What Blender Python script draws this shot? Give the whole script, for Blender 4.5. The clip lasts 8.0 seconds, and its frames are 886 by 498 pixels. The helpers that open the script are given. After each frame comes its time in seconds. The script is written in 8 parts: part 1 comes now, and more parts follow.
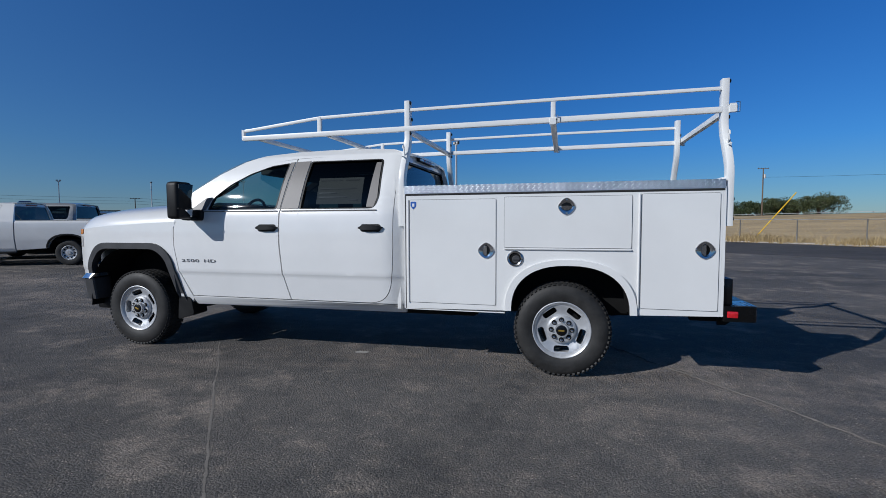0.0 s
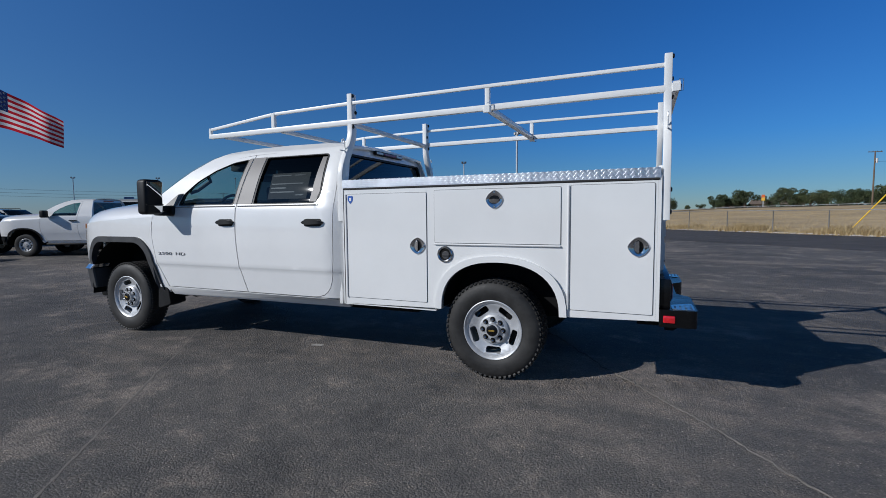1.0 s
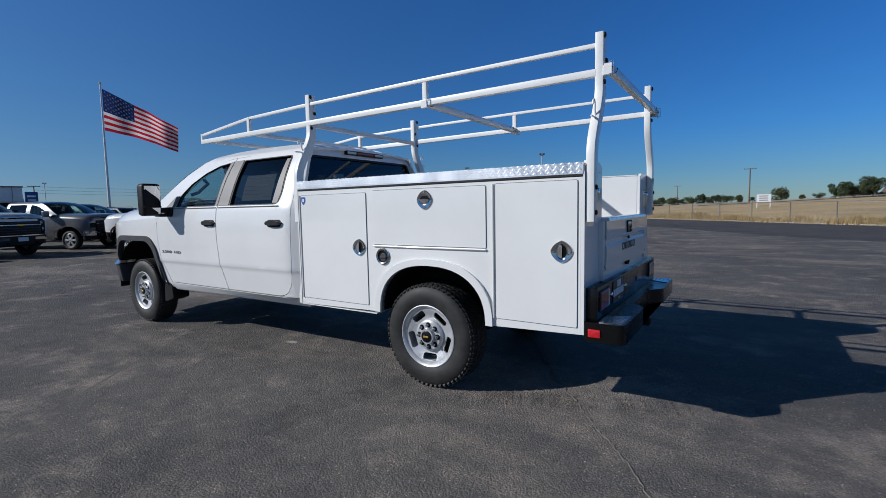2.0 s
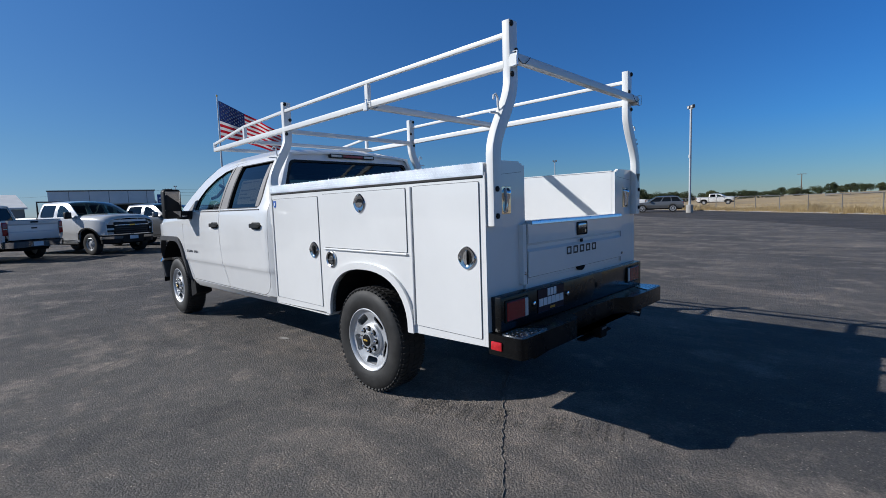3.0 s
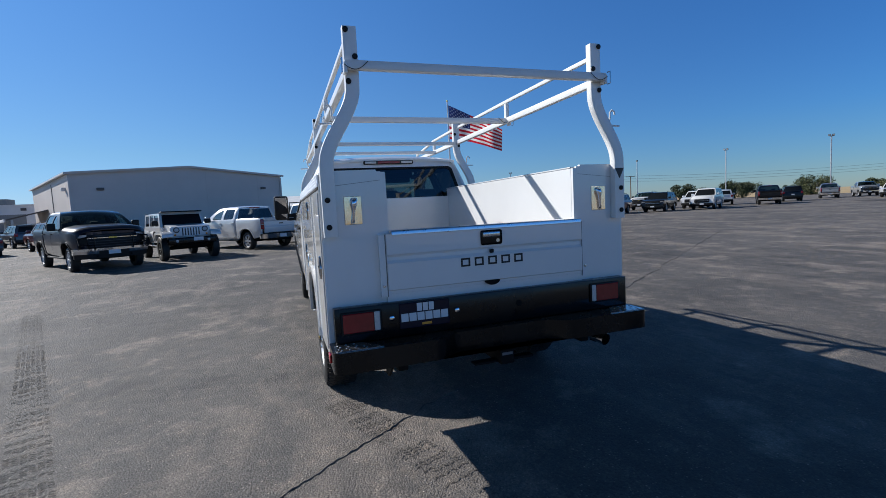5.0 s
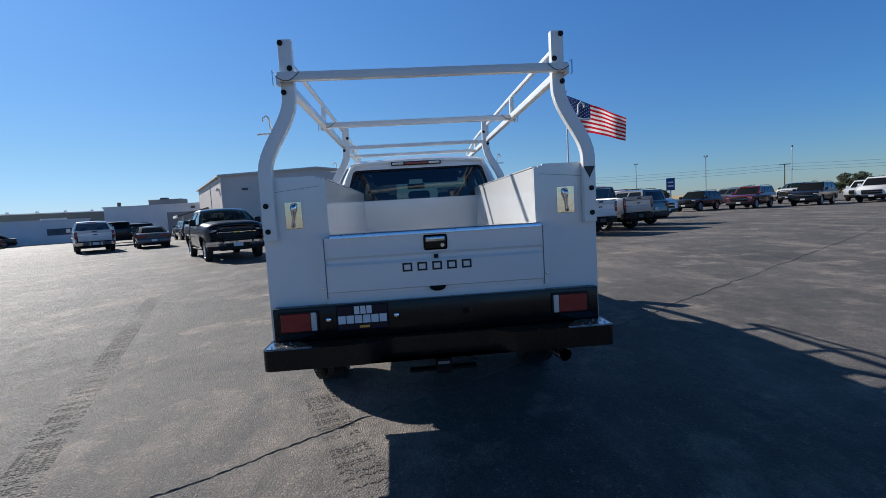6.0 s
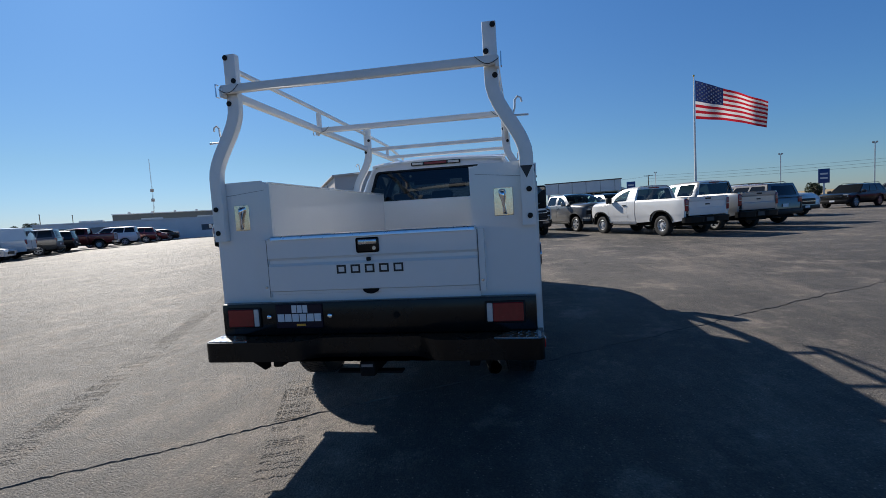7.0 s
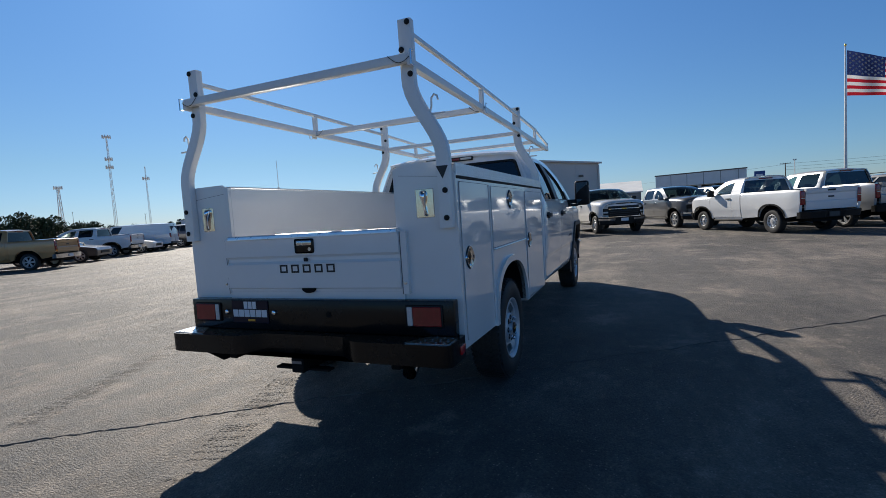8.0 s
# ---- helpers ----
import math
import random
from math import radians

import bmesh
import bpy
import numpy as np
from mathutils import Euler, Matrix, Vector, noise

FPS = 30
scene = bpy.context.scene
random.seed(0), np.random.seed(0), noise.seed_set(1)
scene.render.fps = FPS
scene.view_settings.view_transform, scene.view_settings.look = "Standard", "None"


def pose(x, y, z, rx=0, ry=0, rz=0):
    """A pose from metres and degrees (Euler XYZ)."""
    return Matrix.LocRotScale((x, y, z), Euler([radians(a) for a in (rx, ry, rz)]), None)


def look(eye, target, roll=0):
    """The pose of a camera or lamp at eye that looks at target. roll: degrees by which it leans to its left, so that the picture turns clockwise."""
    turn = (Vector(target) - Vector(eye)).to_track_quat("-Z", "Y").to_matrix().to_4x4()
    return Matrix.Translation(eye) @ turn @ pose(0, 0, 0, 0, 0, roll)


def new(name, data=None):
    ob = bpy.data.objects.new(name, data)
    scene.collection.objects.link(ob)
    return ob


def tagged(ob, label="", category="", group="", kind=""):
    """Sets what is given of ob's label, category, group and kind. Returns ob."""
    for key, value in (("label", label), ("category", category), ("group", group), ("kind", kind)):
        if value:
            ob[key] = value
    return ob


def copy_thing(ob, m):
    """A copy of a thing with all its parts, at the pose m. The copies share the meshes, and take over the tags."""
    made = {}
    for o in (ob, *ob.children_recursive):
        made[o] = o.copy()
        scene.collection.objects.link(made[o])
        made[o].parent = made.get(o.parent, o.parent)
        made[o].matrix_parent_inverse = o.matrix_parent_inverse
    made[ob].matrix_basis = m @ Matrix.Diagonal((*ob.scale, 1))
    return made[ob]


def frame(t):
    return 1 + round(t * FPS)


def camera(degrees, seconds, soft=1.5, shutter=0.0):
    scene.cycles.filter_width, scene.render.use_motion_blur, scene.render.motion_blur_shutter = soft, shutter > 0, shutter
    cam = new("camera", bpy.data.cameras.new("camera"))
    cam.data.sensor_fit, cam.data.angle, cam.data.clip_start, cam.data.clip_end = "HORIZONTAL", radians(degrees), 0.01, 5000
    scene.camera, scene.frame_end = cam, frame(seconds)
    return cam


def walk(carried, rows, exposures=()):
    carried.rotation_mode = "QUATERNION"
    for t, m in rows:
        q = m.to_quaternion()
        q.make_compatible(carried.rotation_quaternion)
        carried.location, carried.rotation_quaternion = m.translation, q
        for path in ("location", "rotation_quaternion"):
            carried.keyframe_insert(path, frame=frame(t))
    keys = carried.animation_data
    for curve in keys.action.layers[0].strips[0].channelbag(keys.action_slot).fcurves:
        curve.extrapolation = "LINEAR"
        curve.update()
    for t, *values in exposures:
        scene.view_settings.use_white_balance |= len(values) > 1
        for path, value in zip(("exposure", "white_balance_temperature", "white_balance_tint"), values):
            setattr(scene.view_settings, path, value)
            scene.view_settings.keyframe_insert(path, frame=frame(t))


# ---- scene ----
cam = camera(86.6, 8.0, 0.6)
PATH = [
    (0, (0.012, -4.986, 1.306), (-0.486, -3.053, 1.188), -0.2),
    (0.5, (0.555, -4.787, 1.314), (-0.076, -2.894, 1.176), -0.4),
    (1, (1.079, -4.506, 1.318), (0.298, -2.67, 1.168), -0.5),
    (1.5, (1.56, -4.183, 1.339), (0.623, -2.423, 1.177), -0.7),
    (3, (2.85, -3.066, 1.384), (1.459, -1.64, 1.201), -1.9),
    (3.5, (3.196, -2.634, 1.392), (1.661, -1.365, 1.21), -2.1),
    (4, (3.516, -2.179, 1.394), (1.839, -1.103, 1.216), -2.4),
    (4.5, (3.739, -1.712, 1.395), (1.944, -0.847, 1.218), -2.7),
    (6, (4.075, -0.157, 1.391), (2.087, -0.016, 1.222), -3.4),
    (6.5, (4.047, 0.393, 1.383), (2.057, 0.292, 1.218), -3.4),
    (7, (3.967, 0.925, 1.362), (2.001, 0.592, 1.208), -3.5),
    (7.5, (3.827, 1.427, 1.356), (1.91, 0.879, 1.201), -3.6),
    (8, (3.635, 1.924, 1.338), (1.79, 1.166, 1.19), -3.8),
]
EXPOSURES = [(0, -0.29, 5950, 10), (1.5, -0.24, 6050, 10), (3.5, 0.15, 6150, 10), (4.5, 0.32, 6200, 10), (6.0, 0.44, 6450, 10), (6.5, 0.44, 6650, 10), (7.0, 0.32, 6700, 10), (8, 0.40, 6900, 10)]
walk(cam, [(t, look(eye, target, roll)) for t, eye, target, roll in PATH], EXPOSURES)

# ---- world, sun, exposure ----
TO_SUN = Vector((-1.22, -1.19, 1.0)).normalized()
sky_world = bpy.data.worlds.new("sky")
scene.world = sky_world
sky_world.use_nodes = True
wn = sky_world.node_tree
wn.nodes.clear()
w_out = wn.nodes.new("ShaderNodeOutputWorld")
w_bg = wn.nodes.new("ShaderNodeBackground")
w_sky = wn.nodes.new("ShaderNodeTexSky")
w_sky.sky_type = "NISHITA"
w_sky.sun_disc = False
w_sky.sun_elevation = math.asin(TO_SUN.z)
w_sky.sun_rotation = math.atan2(TO_SUN.x, TO_SUN.y)
w_sky.altitude = 200.0
w_sky.air_density = 1.0
w_sky.dust_density = 0.1
w_sky.ozone_density = 1.5
w_bg.inputs["Strength"].default_value = 0.06
w_dir = wn.nodes.new("ShaderNodeTexCoord")
w_sep = wn.nodes.new("ShaderNodeSeparateXYZ")
def sky_tint(stops):
    r = wn.nodes.new("ShaderNodeValToRGB")
    while len(r.color_ramp.elements) < len(stops):
        r.color_ramp.elements.new(0.5)
    for el, (pos, col) in zip(r.color_ramp.elements, stops):
        el.position = pos
        el.color = (*col, 1)
    return r


# the clear sky is deepest away from the sun and paler towards it
# overhead, out of view, both ramps are darkened to deepen the shadows
w_away = sky_tint([(0.0, (0.52, 0.76, 1.10)), (0.06, (0.42, 0.77, 1.22)), (0.14, (0.31, 0.81, 1.48)), (0.45, (0.26, 0.88, 1.76)), (0.62, (0.11, 0.26, 0.40)), (1.0, (0.05, 0.08, 0.10))])
w_near = sky_tint([(0.0, (0.51, 0.70, 1.22)), (0.06, (0.52, 0.75, 1.14)), (0.12, (0.54, 0.79, 1.06)), (0.45, (0.57, 1.04, 1.54)), (0.62, (0.30, 0.48, 0.58)), (1.0, (0.06, 0.09, 0.10))])
w_dot = wn.nodes.new("ShaderNodeVectorMath")
w_dot.operation = "DOT_PRODUCT"
w_dot.inputs[1].default_value = TO_SUN
w_rng = wn.nodes.new("ShaderNodeMapRange")
w_rng.inputs["From Min"].default_value = -0.45
w_rng.inputs["From Max"].default_value = 0.85
w_tint = wn.nodes.new("ShaderNodeMix")
w_tint.data_type = "RGBA"
w_mul = wn.nodes.new("ShaderNodeMix")
w_mul.data_type = "RGBA"
w_mul.blend_type = "MULTIPLY"
w_mul.inputs[0].default_value = 1.0
wn.links.new(w_dir.outputs["Generated"], w_sep.inputs[0])
wn.links.new(w_sep.outputs["Z"], w_away.inputs[0])
wn.links.new(w_sep.outputs["Z"], w_near.inputs[0])
wn.links.new(w_dir.outputs["Generated"], w_dot.inputs[0])
wn.links.new(w_dot.outputs["Value"], w_rng.inputs["Value"])
wn.links.new(w_rng.outputs[0], w_tint.inputs[0])
wn.links.new(w_away.outputs[0], w_tint.inputs[6])
wn.links.new(w_near.outputs[0], w_tint.inputs[7])
wn.links.new(w_sky.outputs[0], w_mul.inputs[6])
wn.links.new(w_tint.outputs[2], w_mul.inputs[7])
wn.links.new(w_mul.outputs[2], w_bg.inputs[0])
wn.links.new(w_bg.outputs[0], w_out.inputs[0])
sun_data = bpy.data.lights.new("sun", "SUN")
sun_data.energy = 4.4
sun_data.angle = radians(0.53)
sun_data.color = (1.0, 0.96, 0.90)
sun = new("sun", sun_data)
sun.matrix_world = look(TO_SUN * 50, (0, 0, 0))


# ---- materials ----
def mat_base(name, color, rough=0.5, metal=0.0, coat=0.0, spec=0.5):
    m = bpy.data.materials.new(name)
    m.use_nodes = True
    b = m.node_tree.nodes["Principled BSDF"]
    b.inputs["Base Color"].default_value = (*color, 1)
    b.inputs["Roughness"].default_value = rough
    b.inputs["Metallic"].default_value = metal
    b.inputs["Coat Weight"].default_value = coat
    b.inputs["Coat Roughness"].default_value = 0.03
    b.inputs["Specular IOR Level"].default_value = spec
    return m, m.node_tree, b


def add_noise(nt, scale, detail=4, rough=0.6, coord="Object", stretch=None):
    tc = nt.nodes.new("ShaderNodeTexCoord")
    nz = nt.nodes.new("ShaderNodeTexNoise")
    nz.inputs["Scale"].default_value = scale
    nz.inputs["Detail"].default_value = detail
    nz.inputs["Roughness"].default_value = rough
    if stretch:
        mp = nt.nodes.new("ShaderNodeMapping")
        mp.inputs["Scale"].default_value = stretch
        nt.links.new(tc.outputs[coord], mp.inputs[0])
        nt.links.new(mp.outputs[0], nz.inputs["Vector"])
    else:
        nt.links.new(tc.outputs[coord], nz.inputs["Vector"])
    return nz


def ramp(nt, src, stops):
    r = nt.nodes.new("ShaderNodeValToRGB")
    while len(r.color_ramp.elements) < len(stops):
        r.color_ramp.elements.new(0.5)
    for e, (p, c) in zip(r.color_ramp.elements, stops):
        e.position = p
        e.color = (*c, 1) if len(c) == 3 else c
    nt.links.new(src, r.inputs[0])
    return r


def mix_color(nt, a, b, fac, mode="MIX"):
    mx = nt.nodes.new("ShaderNodeMix")
    mx.data_type = "RGBA"
    mx.blend_type = mode
    for sock, val in ((mx.inputs[0], fac), (mx.inputs[6], a), (mx.inputs[7], b)):
        if isinstance(val, (int, float)):
            sock.default_value = val
        elif isinstance(val, tuple):
            sock.default_value = (*val, 1)
        else:
            nt.links.new(val, sock)
    return mx.outputs[2]


def bump(nt, b, height, strength, dist):
    bp = nt.nodes.new("ShaderNodeBump")
    bp.inputs["Strength"].default_value = strength
    bp.inputs["Distance"].default_value = dist
    nt.links.new(height, bp.inputs["Height"])
    nt.links.new(bp.outputs[0], b.inputs["Normal"])


def varied(name, color, rough=0.5, metal=0.0, coat=0.0, amount=0.12, scale=3.0, relief=0.0, grain=60.0, spec=0.5, rvar=0.1):
    """A plain material with stains at one scale and grain at another."""
    m, nt, b = mat_base(name, color, rough, metal, coat, spec)
    n1 = add_noise(nt, scale, 5)
    n2 = add_noise(nt, grain, 3)
    lo = tuple(c * (1 - amount) for c in color)
    hi = tuple(min(1.0, c * (1 + amount * 0.6)) for c in color)
    r1 = ramp(nt, n1.outputs[0], [(0.3, lo), (0.7, hi)])
    r2 = ramp(nt, n2.outputs[0], [(0.3, (1 - amount * 0.5,) * 3), (0.7, (1, 1, 1))])
    nt.links.new(mix_color(nt, r1.outputs[0], r2.outputs[0], 1.0, "MULTIPLY"), b.inputs["Base Color"])
    rr = ramp(nt, n1.outputs[0], [(0.25, (max(0, rough - rvar),) * 3), (0.75, (min(1, rough + rvar),) * 3)])
    nt.links.new(rr.outputs[0], b.inputs["Roughness"])
    if relief:
        bump(nt, b, n2.outputs[0], 0.6, relief)
    return m


def paint(name, color, flake=0.0, rough=0.35, coat=1.0):
    m, nt, b = mat_base(name, color, rough, flake, coat, 0.3 if coat < 1 else 0.5)
    n1 = add_noise(nt, 1.7, 5)
    r1 = ramp(nt, n1.outputs[0], [(0.3, tuple(c * 0.93 for c in color)), (0.7, color)])
    nt.links.new(r1.outputs[0], b.inputs["Base Color"])
    n2 = add_noise(nt, 9.0, 4)
    rr = ramp(nt, n2.outputs[0], [(0.35, (0.02,) * 3), (0.8, (0.09,) * 3)])
    nt.links.new(rr.outputs[0], b.inputs["Coat Roughness"])
    return m


def glass(name, tint, gloss=(1, 1, 1)):
    m = bpy.data.materials.new(name)
    m.use_nodes = True
    nt = m.node_tree
    nt.nodes.clear()
    out = nt.nodes.new("ShaderNodeOutputMaterial")
    tr = nt.nodes.new("ShaderNodeBsdfTransparent")
    tr.inputs[0].default_value = (*tint, 1)
    gl = nt.nodes.new("ShaderNodeBsdfGlossy")
    gl.inputs["Roughness"].default_value = 0.015
    gl.inputs[0].default_value = (*gloss, 1)
    fr = nt.nodes.new("ShaderNodeLayerWeight")
    fr.inputs[0].default_value = 0.5
    pw = nt.nodes.new("ShaderNodeMath")
    pw.operation = "POWER"
    pw.inputs[1].default_value = 4.5
    ma = nt.nodes.new("ShaderNodeMath")
    ma.operation = "MULTIPLY_ADD"
    ma.inputs[1].default_value = 0.9
    ma.inputs[2].default_value = 0.045
    mx = nt.nodes.new("ShaderNodeMixShader")
    nt.links.new(fr.outputs["Facing"], pw.inputs[0])
    nt.links.new(pw.outputs[0], ma.inputs[0])
    nt.links.new(ma.outputs[0], mx.inputs[0])
    nt.links.new(tr.outputs[0], mx.inputs[1])
    nt.links.new(gl.outputs[0], mx.inputs[2])
    nt.links.new(mx.outputs[0], out.inputs[0])
    return m


def asphalt(name, dark, light, patch, patchy=1.0):
    """Worn asphalt: smooth dark binder, dusty brown stains at two sizes, fine grain and sparse pale chips."""
    m, nt, b = mat_base(name, dark, 0.72, spec=0.31)
    tc = nt.nodes.new("ShaderNodeTexCoord")
    big = add_noise(nt, 0.20, 8, 0.62)
    streak = add_noise(nt, 0.62, 10, 0.70, stretch=(0.30, 0.95, 1))
    stain = add_noise(nt, 1.1, 10, 0.72)
    mid = add_noise(nt, 5.5, 8, 0.74)
    fine = add_noise(nt, 70.0, 4, 0.75)
    c1 = ramp(nt, big.outputs[0], [(0.36, dark), (0.64, light)])
    far_patch = ramp(nt, streak.outputs[0], [(0.50, (0, 0, 0)), (0.62, (0.60 * patchy,) * 3)])
    c = mix_color(nt, c1.outputs[0], patch, far_patch.outputs[0])
    near_patch = ramp(nt, stain.outputs[0], [(0.53, (0, 0, 0)), (0.63, (0.62 * patchy,) * 3)])
    c = mix_color(nt, c, tuple(k * 1.12 for k in patch), near_patch.outputs[0])
    oily = ramp(nt, stain.outputs[0], [(0.32, (0.62, 0.64, 0.67)), (0.47, (1.0,) * 3)])
    c = mix_color(nt, c, oily.outputs[0], 1.0, "MULTIPLY")
    c3 = ramp(nt, mid.outputs[0], [(0.30, (0.72, 0.73, 0.75)), (0.52, (0.98,) * 3), (0.74, (1.42, 1.34, 1.24))])
    c = mix_color(nt, c, c3.outputs[0], 1.0, "MULTIPLY")
    c4 = ramp(nt, fine.outputs[0], [(0.30, (0.70,) * 3), (0.50, (1.0,) * 3), (0.70, (1.38,) * 3)])
    c = mix_color(nt, c, c4.outputs[0], 1.0, "MULTIPLY")
    # each stone of the aggregate has its own tone
    pebbles = nt.nodes.new("ShaderNodeTexVoronoi")
    pebbles.inputs["Scale"].default_value = 84.0
    nt.links.new(tc.outputs["Object"], pebbles.inputs["Vector"])
    tone = nt.nodes.new("ShaderNodeSeparateColor")
    nt.links.new(pebbles.outputs["Color"], tone.inputs[0])
    c5 = ramp(nt, tone.outputs[0], [(0.0, (0.84, 0.84, 0.845)), (0.55, (1.0,) * 3), (1.0, (1.24, 1.23, 1.21))])
    c = mix_color(nt, c, c5.outputs[0], 1.0, "MULTIPLY")
    # pale chips: only some cells hold one, and more of them lie in the dusty stains
    chips = nt.nodes.new("ShaderNodeTexVoronoi")
    chips.inputs["Scale"].default_value = 46.0
    nt.links.new(tc.outputs["Object"], chips.inputs["Vector"])
    sep = nt.nodes.new("ShaderNodeSeparateColor")
    nt.links.new(chips.outputs["Color"], sep.inputs[0])
    spot = ramp(nt, chips.outputs["Distance"], [(0.14, (1, 1, 1)), (0.30, (0, 0, 0))])
    chosen = ramp(nt, sep.outputs[0], [(0.45, (0, 0, 0)), (0.95, (1, 1, 1))])
    dusty = ramp(nt, mid.outputs[0], [(0.42, (0.15,) * 3), (0.62, (1, 1, 1))])
    mask = mix_color(nt, spot.outputs[0], chosen.outputs[0], 1.0, "MULTIPLY")
    mask = mix_color(nt, mask, dusty.outputs[0], 1.0, "MULTIPLY")
    c = mix_color(nt, c, tuple(min(0.6, k * 1.9) for k in patch), mask)
    nt.links.new(c, b.inputs["Base Color"])
    rr = ramp(nt, mid.outputs[0], [(0.3, (0.62,) * 3), (0.7, (0.80,) * 3)])
    nt.links.new(rr.outputs[0], b.inputs["Roughness"])
    pits = add_noise(nt, 120.0, 4, 0.8)
    add = nt.nodes.new("ShaderNodeMath")
    add.operation = "MULTIPLY_ADD"
    add.inputs[1].default_value = 0.8
    nt.links.new(mask, add.inputs[0])
    nt.links.new(pits.outputs[0], add.inputs[2])
    lumps = add_noise(nt, 26.0, 6, 0.72)
    relief = nt.nodes.new("ShaderNodeMath")
    relief.operation = "MULTIPLY_ADD"
    relief.inputs[1].default_value = 0.7
    nt.links.new(lumps.outputs[0], relief.inputs[0])
    nt.links.new(add.outputs[0], relief.inputs[2])
    stony = nt.nodes.new("ShaderNodeMath")
    stony.operation = "MULTIPLY_ADD"
    stony.inputs[1].default_value = -0.85
    nt.links.new(pebbles.outputs["Distance"], stony.inputs[0])
    nt.links.new(relief.outputs[0], stony.inputs[2])
    bump(nt, b, stony.outputs[0], 1.0, 0.0105)
    return m


WHITE = paint("white_paint", (0.80, 0.80, 0.79))
WHITE_BODY = paint("white_powder_paint", (0.80, 0.80, 0.785), rough=0.4)
RACK_WHITE = varied("white_rack_paint", (0.80, 0.80, 0.78), 0.35, coat=0.4, amount=0.06)
CHROME = varied("chrome", (0.82, 0.83, 0.85), 0.10, 1.0, amount=0.08, rvar=0.06)
STAINLESS = varied("stainless", (0.62, 0.62, 0.62), 0.22, 1.0, amount=0.15, scale=12)
TREAD_PLATE = varied("aluminium_tread_plate", (0.68, 0.71, 0.75), 0.42, 1.0, amount=0.12, scale=6)
BRIGHT_STRIP = varied("brushed_bright_steel", (0.88, 0.88, 0.88), 0.30, 1.0, amount=0.08, scale=20, rvar=0.06)
# polished steel; the ground's tan reflection is put into the base colour
TAN_STEEL = varied("polished_yellow_zinc", (0.84, 0.77, 0.67), 0.15, 1.0, amount=0.22, scale=18, rvar=0.06)
RIM = varied("silver_wheel_paint", (0.56, 0.57, 0.585), 0.42, 0.45, amount=0.12, scale=14)
RUBBER = varied("tyre_rubber", (0.030, 0.029, 0.028), 0.62, spec=0.4, amount=0.45, scale=9, relief=0.002, grain=40)
BLACK_PLASTIC = varied("black_plastic", (0.010, 0.010, 0.0105), 0.5, spec=0.28, amount=0.3, scale=8, relief=0.0008, grain=200)
GREY_PLASTIC = varied("grey_plastic", (0.05, 0.05, 0.053), 0.55, amount=0.25, scale=8)
BLACK_COAT = varied("black_powder_coat", (0.005, 0.005, 0.0055), 0.26, coat=0.06, amount=0.35, scale=5, spec=0.3)
FRAME_DARK = varied("frame_black", (0.010, 0.010, 0.010), 0.8, spec=0.15, amount=0.4, scale=4)
SATIN_TRIM = varied("satin_grey_pillar_trim", (0.17, 0.158, 0.150), 0.50, amount=0.015, scale=40, rvar=0.01)
SEAM = varied("rubber_seal", (0.02, 0.02, 0.02), 0.8)
GAP_GREY = varied("painted_gap", (0.16, 0.16, 0.16), 0.8)
RED_LENS = varied("red_lens", (0.26, 0.008, 0.014), 0.2, coat=0.4, amount=0.15, scale=30)
RED_REFLECTOR = varied("red_reflector", (0.62, 0.012, 0.02), 0.12, coat=1.0, amount=0.2, scale=60)
CLEAR_LENS = varied("clear_lens", (0.62, 0.60, 0.58), 0.15, coat=0.8, amount=0.12, scale=40)
AMBER_LENS = varied("amber_lens", (0.75, 0.25, 0.02), 0.15, coat=0.8, amount=0.12, scale=40)
SEAT = varied("dark_seat_fabric", (0.03, 0.03, 0.032), 0.85, amount=0.3)
PAPER = varied("white_paper", (0.62, 0.62, 0.60), 0.8, amount=0.05)
GOLD = varied("gold_emblem", (0.65, 0.43, 0.10), 0.3, 0.8)
BLUE_BADGE = varied("blue_badge", (0.02, 0.10, 0.42), 0.4, amount=0.1)
PLATE_BLUE = varied("navy_plate", (0.004, 0.005, 0.022), 0.30, spec=0.3)
INK = varied("black_decal", (0.015, 0.015, 0.018), 0.4)
DECAL_WHITE = varied("white_decal", (0.75, 0.75, 0.76), 0.5, amount=0.05)
GREY_DECAL = varied("grey_letter", (0.20, 0.20, 0.21), 0.35, 0.3)
GLASS_FRONT = glass("clear_glass", (0.50, 0.68, 0.68))
GLASS_DARK = glass("privacy_glass", (0.062, 0.072, 0.076))
GLASS_BACK = glass("rear_glass", (0.10, 0.13, 0.13))
LATCH = varied("polished_latch_steel", (0.54, 0.54, 0.55), 0.08, 1.0, amount=0.12, scale=30, rvar=0.03)
MIRROR = varied("mirror_silver", (0.85, 0.87, 0.88), 0.03, 1.0, amount=0.02, rvar=0.01)
ASPHALT = asphalt("worn_asphalt", (0.096, 0.091, 0.087), (0.166, 0.154, 0.143), (0.312, 0.268, 0.228))
ASPHALT_NEW = asphalt("dark_asphalt", (0.068, 0.063, 0.060), (0.094, 0.086, 0.080), (0.145, 0.130, 0.117), 0.6)


# ---- mesh helpers ----
def finish(bm, name, mat, sharp=35):
    bmesh.ops.recalc_face_normals(bm, faces=bm.faces)
    me = bpy.data.meshes.new(name)
    bm.to_mesh(me)
    bm.free()
    me.materials.append(mat)
    for p in me.polygons:
        p.use_smooth = True
    me.set_sharp_from_angle(angle=radians(sharp))
    return me


